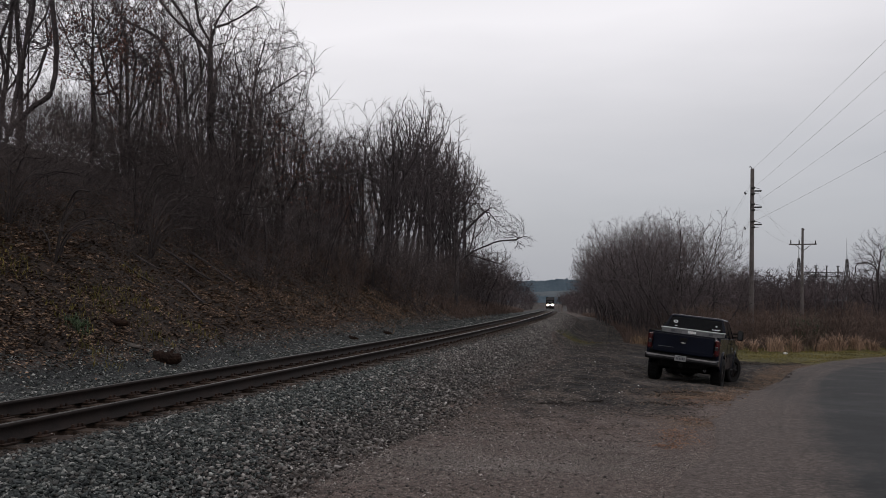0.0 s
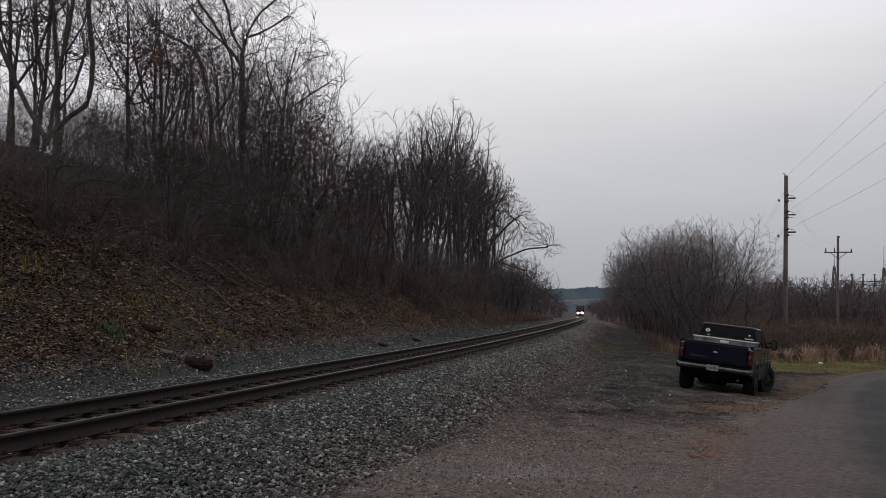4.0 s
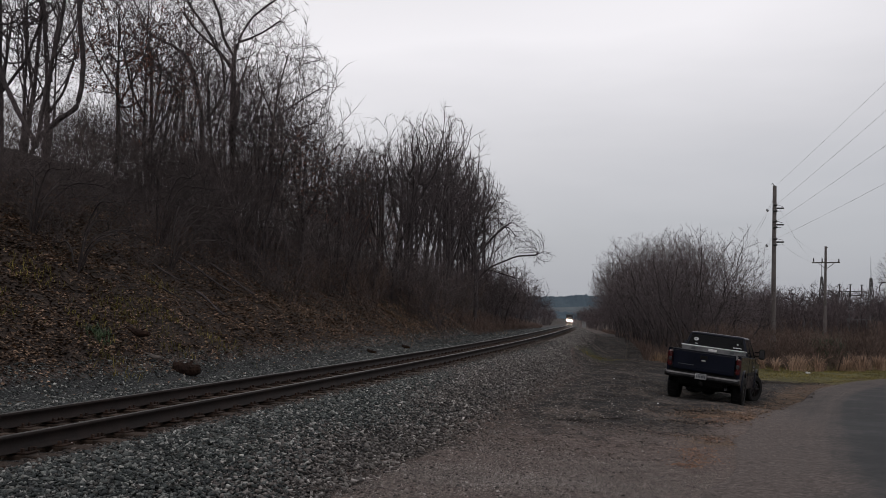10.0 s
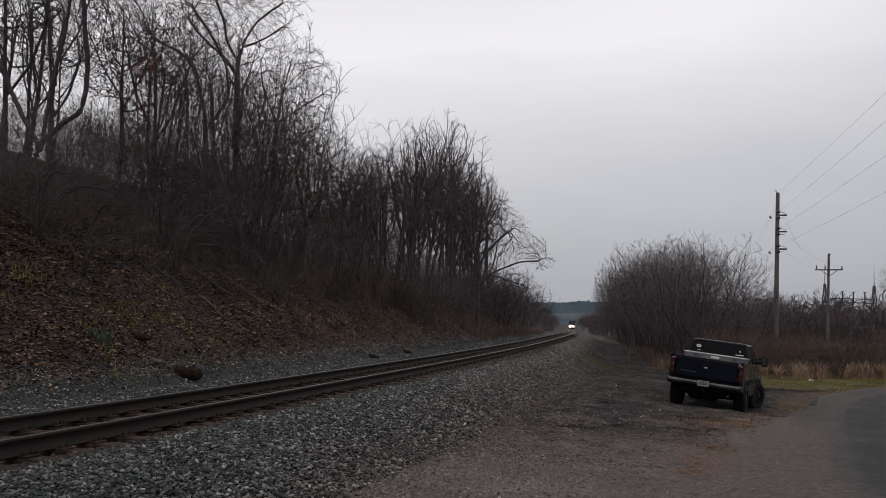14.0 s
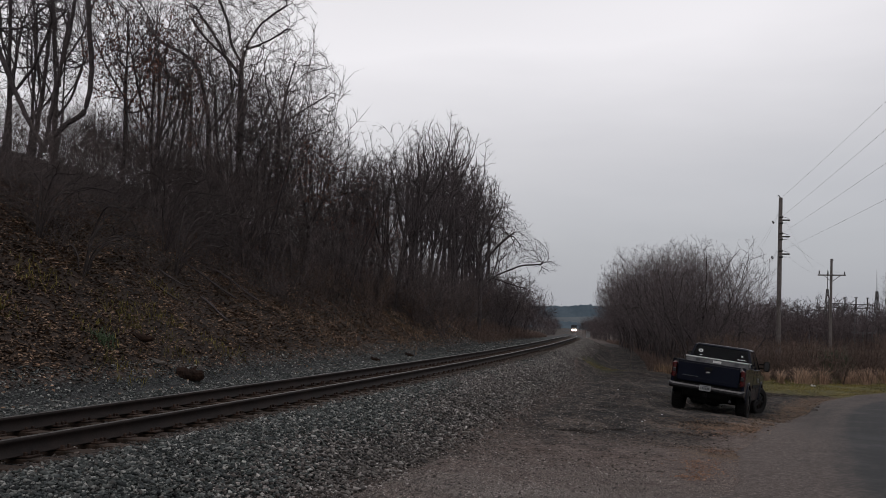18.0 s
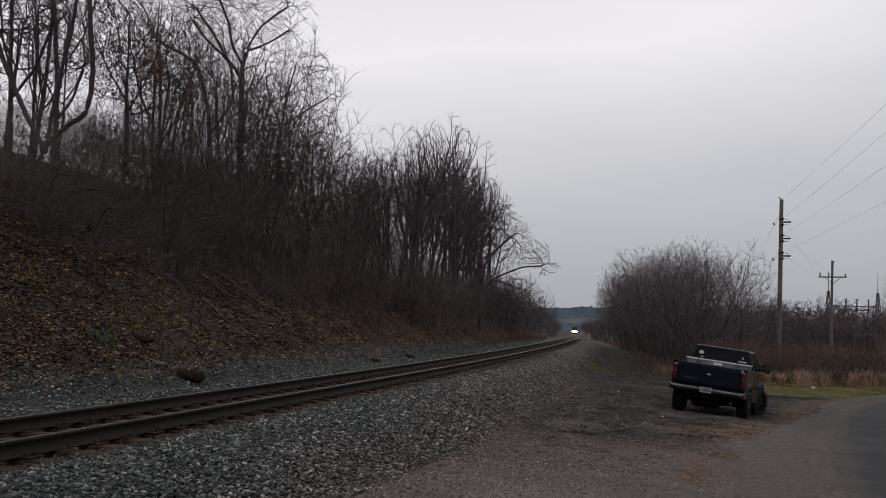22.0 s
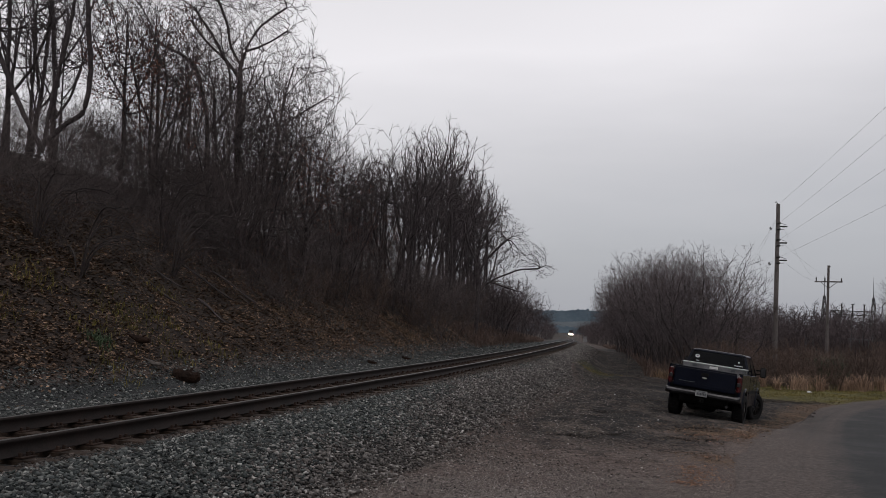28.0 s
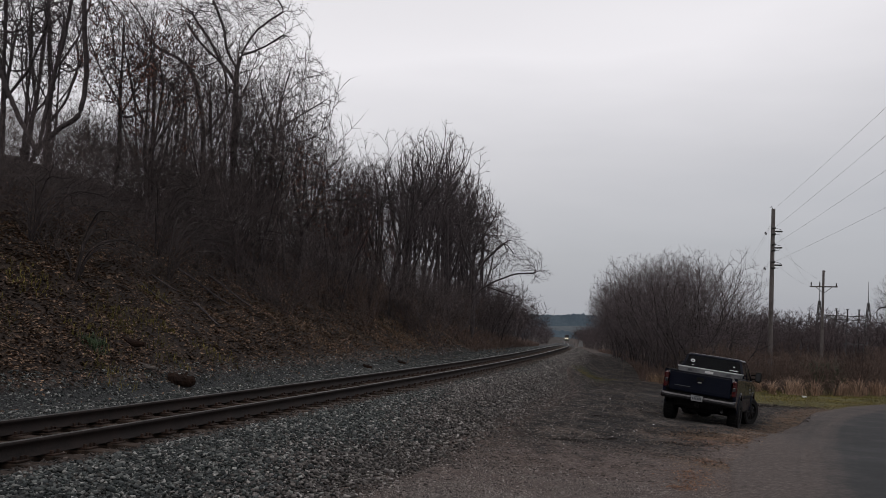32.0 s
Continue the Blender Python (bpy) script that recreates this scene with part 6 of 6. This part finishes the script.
    bmesh.ops.create_cone(bm, cap_ends=True, segments=18, radius1=0.034, radius2=0.034, depth=0.006, matrix=pose(-0.60, 1.068, 1.70, 82) @ Matrix.Diagonal((1, 0.6, 1, 1)))
    part("sticker_centre", bm, GREYPRINT, oval, "grey centre of the sticker")
    bm = bmesh.new()
    for i in range(6):
        box(bm, 0.036, 0.006, 0.028 - 0.008 * (i % 2), 0.50 + 0.042 * i, 1.058, 1.56)
    box(bm, 0.045, 0.006, 0.04, 0.60, 1.075, 1.66)
    part("sticker", bm, WHITE, rw, "white lettering sticker reduced to bars")
    bm = bmesh.new()
    for i in range(2):
        for s in (-1, 1):
            box(bm, 0.5, 0.16, 0.62, s * 0.42, 1.50 + 0.85 * i, 1.0, 0.06)
            box(bm, 0.26, 0.10, 0.2, s * 0.42, 1.50 + 0.85 * i, 1.60, 0.04)
    part("seat_backs", bm, UNDER, t)
    bm = bmesh.new()
    shell(bm, [[(-0.86, 3.20, 1.30), (0.86, 3.20, 1.30), (0.86, 3.18, 1.30), (-0.86, 3.18, 1.30)], [(-0.74, 2.70, 1.865), (0.74, 2.70, 1.865), (0.74, 2.68, 1.865), (-0.74, 2.68, 1.865)]])
    ws = part("windscreen", bm, TINTED, t)
    bm = bmesh.new()
    prism(bm, [(3.0, 0.7), (4.5, 0.7), (4.5, 1.05), (4.35, 1.17), (3.05, 1.29)], -0.92, 0.92, 0.03)
    part("hood", bm, PAINT, t)
    bm = bmesh.new()
    box(bm, 1.96, 0.2, 0.28, 0, 4.58, 0.55, 0.04)
    part("front_bumper", bm, CHROME, t)
    for x_ in (-0.885, 0.885):
        for y_ in (0, 3.65):
            build_wheel(t, x_, y_)
    t.matrix_basis = Matrix.Translation((7.79, 24.07, -0.936)) @ Matrix.Rotation(radians(-26.08), 4, "Z") @ Matrix.Rotation(radians(-2.52), 4, "X") @ Matrix.Rotation(radians(5.42), 4, "Y")
    return t


build_pickup()


# ---- poles, wires and the switchyard ----
def pole_body(name, label, foot, head, r0, r1):
    t = thing(name, label, "utility pole", Matrix.Translation(foot))
    bm = bmesh.new()
    d = Vector(head) - Vector(foot)
    tube(bm, (0, 0, -0.3), d, r0, r1, 14)
    part("shaft", bm, POLE, t, "weathered wooden shaft")
    return t, d


def wire(name, label, a, b, sag=0.4, r=0.0105, n=24):
    """One sagging cable between two points."""
    a, b = Vector(a), Vector(b)
    pts = [a.lerp(b, i / n) - Vector((0, 0, 4 * sag * (i / n) * (1 - i / n))) for i in range(n + 1)]
    ring_ = [(r * math.cos(2 * math.pi * i / 5), r * math.sin(2 * math.pi * i / 5)) for i in range(5)]
    v, f = sweep(ring_, [tuple(p - a) for p in pts])
    ob = new(name, mesh_of(name, v, f, WIRE))
    ob.matrix_basis = Matrix.Translation(a)
    return tagged(ob, label, "power line", "overhead wires")


P1F, P1H = Vector((21.06, 52.0, ground_at(21.06, 52.0))), Vector((21.17, 52.0, 9.86))
P2F, P2H = Vector((43.05, 92.0, ground_at(43.05, 92.0))), Vector((43.2, 92.0, 9.64))
p1, d1 = pole_body("utility_pole", "tall weathered wooden pole with three stacked arms", P1F, P1H, 0.16, 0.115)
for z in (8.47, 7.42, 6.31):
    base = Vector((0.06, 0, z - P1F.z))
    bm = bmesh.new()
    tube(bm, base + Vector((0.05, -0.02, -0.05)), base + Vector((0.62, -0.05, -0.02)), 0.05, 0.045, 8)
    arm = part("side_arm", bm, DARK, p1, "short dark side arm")
    for k_ in range(4):
        bm = bmesh.new()
        tube(bm, base + Vector((0.20 + 0.11 * k_, -0.04, -0.045)), base + Vector((0.23 + 0.11 * k_, -0.04, -0.04)), 0.055, 0.055, 10)
        part("insulator_disc", bm, DARK, arm)
    bm = bmesh.new()
    for dz in (0.16, -0.22):
        tube(bm, base + Vector((-0.10, -0.10, dz)), base + Vector((0.16, -0.10, dz)), 0.09, 0.07, 8)
    tube(bm, base + Vector((0.1, -0.1, 0.18)), base + Vector((0.52, -0.08, 0.08)), 0.014, 0.014, 5)
    tube(bm, base + Vector((0.1, -0.1, -0.24)), base + Vector((0.42, -0.08, -0.22)), 0.014, 0.014, 5)
    part("clamp", bm, DARK, p1, "dark metal clamp and jumper")
bm = bmesh.new()
tube(bm, (0.10, 0, d1.z - 0.02), (-0.02, 0, d1.z + 0.16), 0.03, 0.02, 6)
tube(bm, (-0.02, 0, d1.z + 0.16), (-0.10, 0, d1.z + 0.08), 0.02, 0.02, 6)
part("top_bracket", bm, DARK, p1)
# wires over the parking ground, to the second pole and away beyond the trees
for z, zz in ((9.86, 9.62), (8.62, 8.79), (7.56, 7.81), (6.45, 6.75)):
    a = Vector((21.2, 51.95, z))
    q = {9.62: (14.64, 27.0), 8.79: (14.91, 27.5), 7.81: (15.44, 28.5), 6.75: (16.24, 30.0)}[zz]
    d = Vector((q[0], q[1], zz)) - a
    wire("power_line", "thin overhead power wire from the pole", a, a + d * 2.6, 0.25, 0.0045)
for z, zz, dx in ((8.45, 8.1, -1.4), (7.40, 8.05, 1.45), (6.30, 7.9, -0.4)):
    wire("power_line", "thin overhead power wire between the poles", (21.5, 52.05, z), (43.15 + dx, 92, zz), 0.5, 0.0045)
for z, x2, y2, z2 in ((8.9, 40.9, 110, 11.4), (8.8, 41.5, 110, 11.4), (6.6, 40.6, 110, 6.9), (6.5, 41.2, 110, 6.9)):
    w = wire("power_line", "thin overhead power wire behind the trees", (21.05, 52.05, z), (x2, y2, z2), 0.3, 0.005)
    a, b = Vector((21.05, 52.05, z)), Vector((x2, y2, z2))
    q = (b - a).normalized()
    bm = bmesh.new()
    for k_ in range(3):
        tube(bm, q * (6.6 + 0.28 * k_), q * (6.75 + 0.28 * k_), 0.045, 0.045, 8)
    part("strain_insulator", bm, DARK, w, "dark strain insulator")
p2, d2 = pole_body("utility_pole", "wooden pole with a braced crossarm in the field", P2F, P2H, 0.17, 0.12)
zc = 7.80 - P2F.z
bm = bmesh.new()
box(bm, 3.1, 0.12, 0.14, 0.08, -0.18, zc - 0.07, 0.01, rot=(0, -2, 0))
arm = part("crossarm", bm, POLE, p2)
for s in (-1, 1):
    bm = bmesh.new()
    tube(bm, (0.08 + s * 0.9, -0.2, zc - 0.05), (0.08, -0.2, zc - 0.75), 0.035, 0.035, 6)
    part("brace", bm, POLE, p2)
for x_ in (-1.38, -0.42, 1.45):
    bm = bmesh.new()
    tube(bm, (x_ + 0.08, -0.18, zc + 0.05), (x_ + 0.08, -0.18, zc + 0.45), 0.075, 0.06, 10)
    part("insulator", bm, DARK, arm, "dark pin insulator")
bm = bmesh.new()
box(bm, 0.2, 0.1, 0.16, 0.24, 0, d2.z - 0.2, 0.01)
part("top_bracket", bm, DARK, p2)


def lattice(bm, foot, head, w0, w1, bars=8, r=0.045):
    """Four legs with zigzag bracing between two square ends."""
    foot, head = Vector(foot), Vector(head)
    d = head - foot
    ax = Vector((1, 0, 0)) if abs(d.normalized().z) > 0.7 else Vector((0, 0, 1))
    ay = d.normalized().cross(ax).normalized()
    cs = ((-1, -1), (1, -1), (1, 1), (-1, 1))
    pt = lambda u, c: foot + d * u + (ax * c[0] + ay * c[1]) * (w0 + (w1 - w0) * u) / 2
    for c in cs:
        tube(bm, pt(0, c), pt(1, c), r, r, 4)
    for i in range(bars):
        for j in range(4):
            a, b = cs[j], cs[(j + 1) % 4]
            tube(bm, pt(i / bars, a if i % 2 else b), pt((i + 1) / bars, b if i % 2 else a), r * 0.7, r * 0.7, 4)


def build_switchyard():
    g = lambda x_: ground_at(x_, 150)
    for x_, h in ((69.7, 11.6), (78.7, 11.9)):
        t = thing("lattice_tower", "slim dark steel lattice tower with a lightning spike", "tower", Matrix.Translation((x_, 150, g(x_))), "switchyard")
        bm = bmesh.new()
        lattice(bm, (0, 0, -0.2), (0, 0, 10.5), 1.5, 0.25, 12, 0.07)
        part("tower_frame", bm, DARK, t)
        bm = bmesh.new()
        tube(bm, (0, 0, 10.3), (0, 0, h - g(x_) + 1.2), 0.07, 0.02, 6)
        part("lightning_spike", bm, DARK, t)
    t = thing("switchyard_gantry", "dark steel lattice gantry with upright insulators", "gantry", Matrix.Translation((69.7, 149.6, g(70))), "switchyard")
    zb = 6.9 - g(70) - 0.6
    bm = bmesh.new()
    lattice(bm, (0.3, 0, zb), (8.8, 0, zb), 0.7, 0.7, 11, 0.06)
    part("beam", bm, DARK, t)
    for x_ in (3.0, 5.0, 7.1):
        bm = bmesh.new()
        tube(bm, (x_, 0, zb - 0.8), (x_, 0, zb + 1.6), 0.14, 0.11, 8)
        tube(bm, (x_, 0, zb + 1.5), (x_, 0, zb + 1.62), 0.28, 0.28, 8)
        part("insulator", bm, DARK, t)
        bm = bmesh.new()
        tube(bm, (x_ - 0.05, 0.3, -0.3), (x_ - 0.05, 0.3, zb), 0.09, 0.09, 6)
        part("post", bm, STEEL, t, "pale steel post")
    t = thing("switchgear_frame", "low pale steel switchgear frame on posts", "frame", Matrix.Translation((70.5, 142, g(70))), "switchyard")
    for x_ in (0, 1.6, 3.2):
        bm = bmesh.new()
        tube(bm, (x_, 0, -0.3), (x_, 0, 2.9), 0.09, 0.09, 6)
        part("post", bm, STEEL, t)
        bm = bmesh.new()
        tube(bm, (x_ + 0.6, 0, 2.6), (x_ + 0.6, 0, 3.4), 0.12, 0.08, 8)
        part("insulator", bm, STEEL, t)
    bm = bmesh.new()
    box(bm, 4.0, 0.2, 0.22, 1.7, 0, 2.75, 0.02)
    part("beam", bm, STEEL, t)
    t = thing("switchgear_frame", "low pale steel switchgear frame on posts", "frame", Matrix.Translation((62.0, 140, g(62))), "switchyard")
    for x_ in (0, 1.2, 2.4):
        bm = bmesh.new()
        tube(bm, (x_, 0, -0.3), (x_, 0, 3.4), 0.08, 0.08, 6)
        part("post", bm, STEEL, t)
    bm = bmesh.new()
    box(bm, 3.0, 0.15, 0.2, 1.2, 0, 3.2, 0.02)
    part("beam", bm, STEEL, t)


build_switchyard()

# ---- lineside things ----
GREYPAINT = surface("grey_cabinet_paint", (0.14, 0.145, 0.15), (0.24, 0.24, 0.24), 3, 30, 0.6, 0.1)
q = track_at(345, 3.6, -0.3)
t = thing("signal_mast", "dark lineside signal mast beside the distant track", "signal", Matrix.Translation((q.x, q.y, ground_at(q.x, q.y))))
bm = bmesh.new()
tube(bm, (0, 0, -0.2), (0, 0, 5.4), 0.09, 0.07, 8)
part("mast", bm, DARK, t)
bm = bmesh.new()
box(bm, 0.75, 0.12, 1.5, 0, -0.15, 4.3, 0.1)
part("signal_head", bm, DARK, t, "black signal head")
q = track_at(340, 6.0, -0.3)
t = thing("equipment_cabinet", "pale grey trackside equipment cabinet", "cabinet", Matrix.Translation((q.x, q.y, ground_at(q.x, q.y))))
bm = bmesh.new()
box(bm, 1.5, 1.2, 2.5, 0, 0, 0, 0.05)
part("cabinet_body", bm, GREYPAINT, t)
bm = bmesh.new()
box(bm, 1.7, 1.4, 0.12, 0, 0, 2.5, 0.03)
part("cabinet_roof", bm, GREYPAINT, t)
bm = bmesh.new()
box(bm, 0.8, 0.03, 1.9, 0, -0.61, 0.25, 0.01)
part("cabinet_door", bm, GREYPAINT, t)


def log_thing(label, x, y, length, r, yaw, mat, seed, tilt=0.0):
    """A rotten log: a lumpy tapered trunk with a broken end."""
    rng = np.random.default_rng(seed)
    n, k = 12, 12
    pts = np.zeros((n, k, 3))
    for i in range(n):
        u = i / (n - 1)
        c = np.array((length * (u - 0.5), 0.06 * math.sin(5 * u), r * 0.8 + 0.03 * math.cos(4 * u)))
        rr = r * (1.05 - 0.35 * u) * (0.75 if i in (0, n - 1) else 1)
        for j in range(k):
            a = 2 * math.pi * j / k
            q_ = rr * rng.uniform(0.88, 1.12)
            pts[i, j] = c + np.array((rng.uniform(-0.02, 0.02), q_ * math.cos(a), q_ * math.sin(a)))
    bm = bmesh.new()
    shell(bm, [[tuple(p) for p in ring_] for ring_ in pts])
    t = thing("log", label, "log", pose(x, y, ground_at(x, y), 0, tilt, yaw))
    part("trunk_piece", bm, mat, t)
    bm = bmesh.new()
    tube(bm, (length * 0.1, 0, r * 1.2), (length * 0.24, 0.08, r * 1.85), r * 0.3, r * 0.15, 7)
    part("branch_stub", bm, mat, t)


ROT = surface("rotten_wood", (0.006, 0.004, 0.0035), (0.028, 0.015, 0.010), 4, 25, 0.95, 0.6)
GREYWOOD = surface("bleached_wood", (0.05, 0.045, 0.04), (0.13, 0.115, 0.105), 4, 25, 0.95, 0.5)
log_thing("dark rotten log at the foot of the hillside", -6.75, 22.4, 0.7, 0.2, 24, ROT, 1, -4)
log_thing("dark rotten log lying among the leaves", -8.3, 22.8, 0.9, 0.11, -18, ROT, 2)
log_thing("bleached broken branch lying among the leaves", -7.6, 22.0, 0.8, 0.07, -25, GREYWOOD, 3)
log_thing("bleached stick on the ballast shoulder", 3.4, 29.6, 0.75, 0.035, 12, GREYWOOD, 4)
for x_, y_, l_, yaw in ((-9.4, 32.5, 3.6, -28), (-8.6, 34.0, 3.0, -32), (-10.5, 30.2, 2.6, -20), (-4.5, 48.0, 2.4, -30), (-9.9, 28.4, 2.2, -24), (-8.2, 29.5, 1.8, -36)):
    log_thing("fallen grey branch on the hillside", x_, y_, l_, 0.045, yaw, BARK, int(l_ * 10), 24)
for x_, y_ in ((-1.62, 41.3), (-2.9, 36.2)):
    log_thing("small dark lump of wood beside the track", x_, y_, 0.4, 0.10, 20, ROT, 9)
for x_, y_, r_ in ((17.1, 38.2, 0.09), (5.2, 19.5, 0.022), (3.0, 16.2, 0.02), (6.3, 29.5, 0.03), (4.4, 18.1, 0.018)):
    bm = bmesh.new()
    box(bm, r_ * 2.2, r_ * 1.3, r_ * 0.9, 0, 0, 0, r_ * 0.25, rot=(6, 9, 30))
    t = thing("litter_scrap", "crumpled pale scrap of litter on the ground", "litter", pose(x_, y_, ground_at(x_, y_) - 0.01, 0, 0, 40 * x_), "scraps of litter")
    part("scrap", bm, WHITE, t)
STICK = surface("pale_stake", (0.06, 0.053, 0.048), (0.14, 0.125, 0.11), 4, 25, 0.9, 0.3)
t = thing("marker_post", "thin leaning pale wooden stake beside the brush", "post", pose(10.1, 44.5, ground_at(10.1, 44.5), 3, 4, 0))
bm = bmesh.new()
box(bm, 0.045, 0.045, 1.15, 0, 0, -0.1, 0.008)
part("stake", bm, STICK, t)
bm = bmesh.new()
box(bm, 0.3, 0.035, 0.035, 0.14, 0, 0.90, 0.008, rot=(0, 12, 0))
part("cross_piece", bm, STICK, t)

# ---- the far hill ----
# blue-grey haze of distance painted into these two backdrop colours
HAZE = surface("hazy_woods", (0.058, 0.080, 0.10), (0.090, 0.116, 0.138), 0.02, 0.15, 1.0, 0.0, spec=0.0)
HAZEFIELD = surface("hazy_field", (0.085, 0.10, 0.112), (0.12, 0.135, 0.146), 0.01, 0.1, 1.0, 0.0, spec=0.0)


def far_ridge(name, label, y0, lo, hi, mat, seed, bump_, x0=-500, n=500):
    rng = np.random.default_rng(seed)
    x = np.linspace(x0, 0.21 * y0, n)
    h = hi + 3.0 * np.sin(x / 90 + seed) + 2.0 * np.sin(x / 37) + bump_ * np.convolve(rng.normal(0, 1, n), np.ones(3) / 2, "same")
    v = np.concatenate([np.stack([x, np.full(n, y0 - 60.0), np.full(n, float(lo))], 1), np.stack([x, np.full(n, y0 - 20.0), lo + 0.7 * (h - lo)], 1), np.stack([x, np.full(n, float(y0)), h], 1), np.stack([x, np.full(n, y0 + 60.0), np.full(n, float(lo))], 1)])
    i, j = np.meshgrid(np.arange(3), np.arange(n - 1), indexing="ij")
    f = np.stack([i * n + j, i * n + j + 1, (i + 1) * n + j + 1, (i + 1) * n + j], -1).reshape(-1, 4)
    return tagged(new(name, mesh_of(name, v, f, mat)), label, "hill", kind="structure")


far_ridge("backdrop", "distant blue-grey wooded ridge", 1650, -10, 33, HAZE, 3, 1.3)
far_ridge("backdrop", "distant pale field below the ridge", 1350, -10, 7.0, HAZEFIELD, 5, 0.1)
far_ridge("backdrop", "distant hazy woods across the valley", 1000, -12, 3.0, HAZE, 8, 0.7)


# ---- the locomotive ----
LOCOPAINT = surface("dark_locomotive_paint", (0.005, 0.005, 0.006), (0.012, 0.012, 0.0135), 2, 20, 0.6, 0.0, spec=0.15)
LOCOGREY = surface("locomotive_grey", (0.03, 0.03, 0.032), (0.06, 0.06, 0.062), 2, 20, 0.6, 0.0)
LOCOGLASS = surface("cab_glass", (0.008, 0.009, 0.010), (0.014, 0.015, 0.016), 2, 20, 0.08, 0.0)
LAMP = glow("lit_lamp", (1.0, 0.78, 0.52), 260.0)


def build_locomotive():
    """Front at y = 0, facing the parking ground; rail heads at z = 0."""
    t = thing("locomotive", "dark diesel locomotive with two lit lamps on the track", "locomotive")
    bm = bmesh.new()
    box(bm, 3.05, 20.5, 0.35, 0, 10.6, 1.15, 0.05)
    part("frame", bm, LOCOPAINT, t)
    bm = bmesh.new()
    prism(bm, [(0.9, 1.5), (3.0, 1.5), (3.0, 3.0), (2.4, 3.05), (0.95, 2.65)], -1.0, 1.0, 0.08)
    nose = part("nose", bm, LOCOPAINT, t)
    bm = bmesh.new()
    box(bm, 0.55, 0.06, 1.5, 0.35, 0.88, 1.55, 0.02)
    part("nose_door", bm, LOCOGREY, nose)
    bm = bmesh.new()
    prism(bm, [(2.6, 1.5), (5.6, 1.5), (5.6, 4.35), (2.95, 4.35), (2.75, 4.1), (2.6, 3.0)], -1.5, 1.5, 0.1)
    cab = part("cab", bm, LOCOPAINT, t)
    for x_ in (-1.05, -0.42, 0.42, 1.05):
        bm = bmesh.new()
        box(bm, 0.5, 0.05, 0.65, x_, 2.66, 3.3, 0.03, rot=(-8, 0, 0))
        part("cab_window", bm, LOCOGLASS, cab, "dark windscreen pane")
    bm = bmesh.new()
    box(bm, 1.6, 0.2, 0.28, 0, 2.85, 4.1, 0.03)
    part("number_board", bm, LOCOGREY, cab)
    bm = bmesh.new()
    prism(bm, [(5.6, 1.5), (20.0, 1.5), (20.0, 4.2), (5.6, 4.2)], -1.0, 1.0, 0.15)
    part("long_hood", bm, LOCOPAINT, t)
    for y_ in (9, 13, 17):
        bm = bmesh.new()
        tube(bm, (0, y_, 4.15), (0, y_, 4.5), 0.7, 0.65, 14)
        part("roof_fan", bm, LOCOGREY, t)
    bm = bmesh.new()
    box(bm, 2.9, 0.25, 0.75, 0, 0.05, 0.25, 0.05)
    part("plow", bm, LOCOPAINT, t)
    bm = bmesh.new()
    box(bm, 3.0, 0.12, 0.35, 0, 0.1, 1.1, 0.03)
    part("pilot_plate", bm, LOCOGREY, t)
    bm = bmesh.new()
    box(bm, 0.35, 0.8, 0.4, 0, -0.35, 0.75, 0.06)
    part("coupler", bm, LOCOPAINT, t)
    for s in (-1, 1):
        for y_ in (0.2, 2.4):
            bm = bmesh.new()
            tube(bm, (s * 1.45, y_, 1.5), (s * 1.45, y_, 2.5), 0.025, 0.025, 6)
            part("handrail_post", bm, LOCOGREY, t)
        bm = bmesh.new()
        tube(bm, (s * 1.45, 0.2, 2.5), (s * 1.45, 2.4, 2.5), 0.025, 0.025, 6)
        part("handrail", bm, LOCOGREY, t)
        for k_ in range(4):
            bm = bmesh.new()
            box(bm, 0.45, 0.25, 0.05, s * 1.3, 0.35, 0.35 + 0.28 * k_, 0.01)
            part("step", bm, LOCOGREY, t)
        # housing and lens oversized; the lamp's glare is built into their size
        bm = bmesh.new()
        tube(bm, (s * 0.86, 0.30, 1.60), (s * 0.86, 0.02, 1.60), 0.2, 0.42, 16)
        can = part("ditch_lamp", bm, LOCOPAINT, t, "round ditch lamp housing")
        bm = bmesh.new()
        tube(bm, (s * 0.86, 0.03, 1.60), (s * 0.86, -0.03, 1.60), 0.24, 0.18, 16)
        part("lamp_lens", bm, LAMP, can, "glowing lamp")
    for y_ in (4.2, 16.8):
        bm = bmesh.new()
        box(bm, 2.5, 4.6, 0.45, 0, y_, 0.5, 0.08)
        bogie = part("bogie", bm, LOCOPAINT, t)
        for k_ in (-1.8, 0, 1.8):
            bm = bmesh.new()
            for s in (-1, 1):
                tube(bm, (s * 0.70, y_ + k_, 0.51), (s * 0.83, y_ + k_, 0.51), 0.51, 0.51, 24)
            tube(bm, (-0.75, y_ + k_, 0.51), (0.75, y_ + k_, 0.51), 0.09, 0.09, 8)
            part("wheelset", bm, IRON, bogie)
    bm = bmesh.new()
    tube(bm, (0, 8.2, 0.85), (0, 13.0, 0.85), 0.75, 0.75, 14)
    part("fuel_tank", bm, LOCOPAINT, t)
    return t


LOCO = build_locomotive()


def loco_pose(y):
    a, b = track_at(y), track_at(y + 17)
    d = (b - a).normalized()
    m = d.to_track_quat("Y", "Z").to_matrix().to_4x4()
    return Matrix.Translation(a + Vector((0, 0, 0.02))) @ m




def motions():
    """The locomotive draws slowly away along the straight."""
    walk(LOCO, [(t, loco_pose(y)) for t, y in ((0, 293), (2, 311), (5, 339), (8, 367), (11, 396), (14, 425), (17, 454), (20, 483), (23, 512), (26, 541), (29, 570), (32, 598))])


motions()
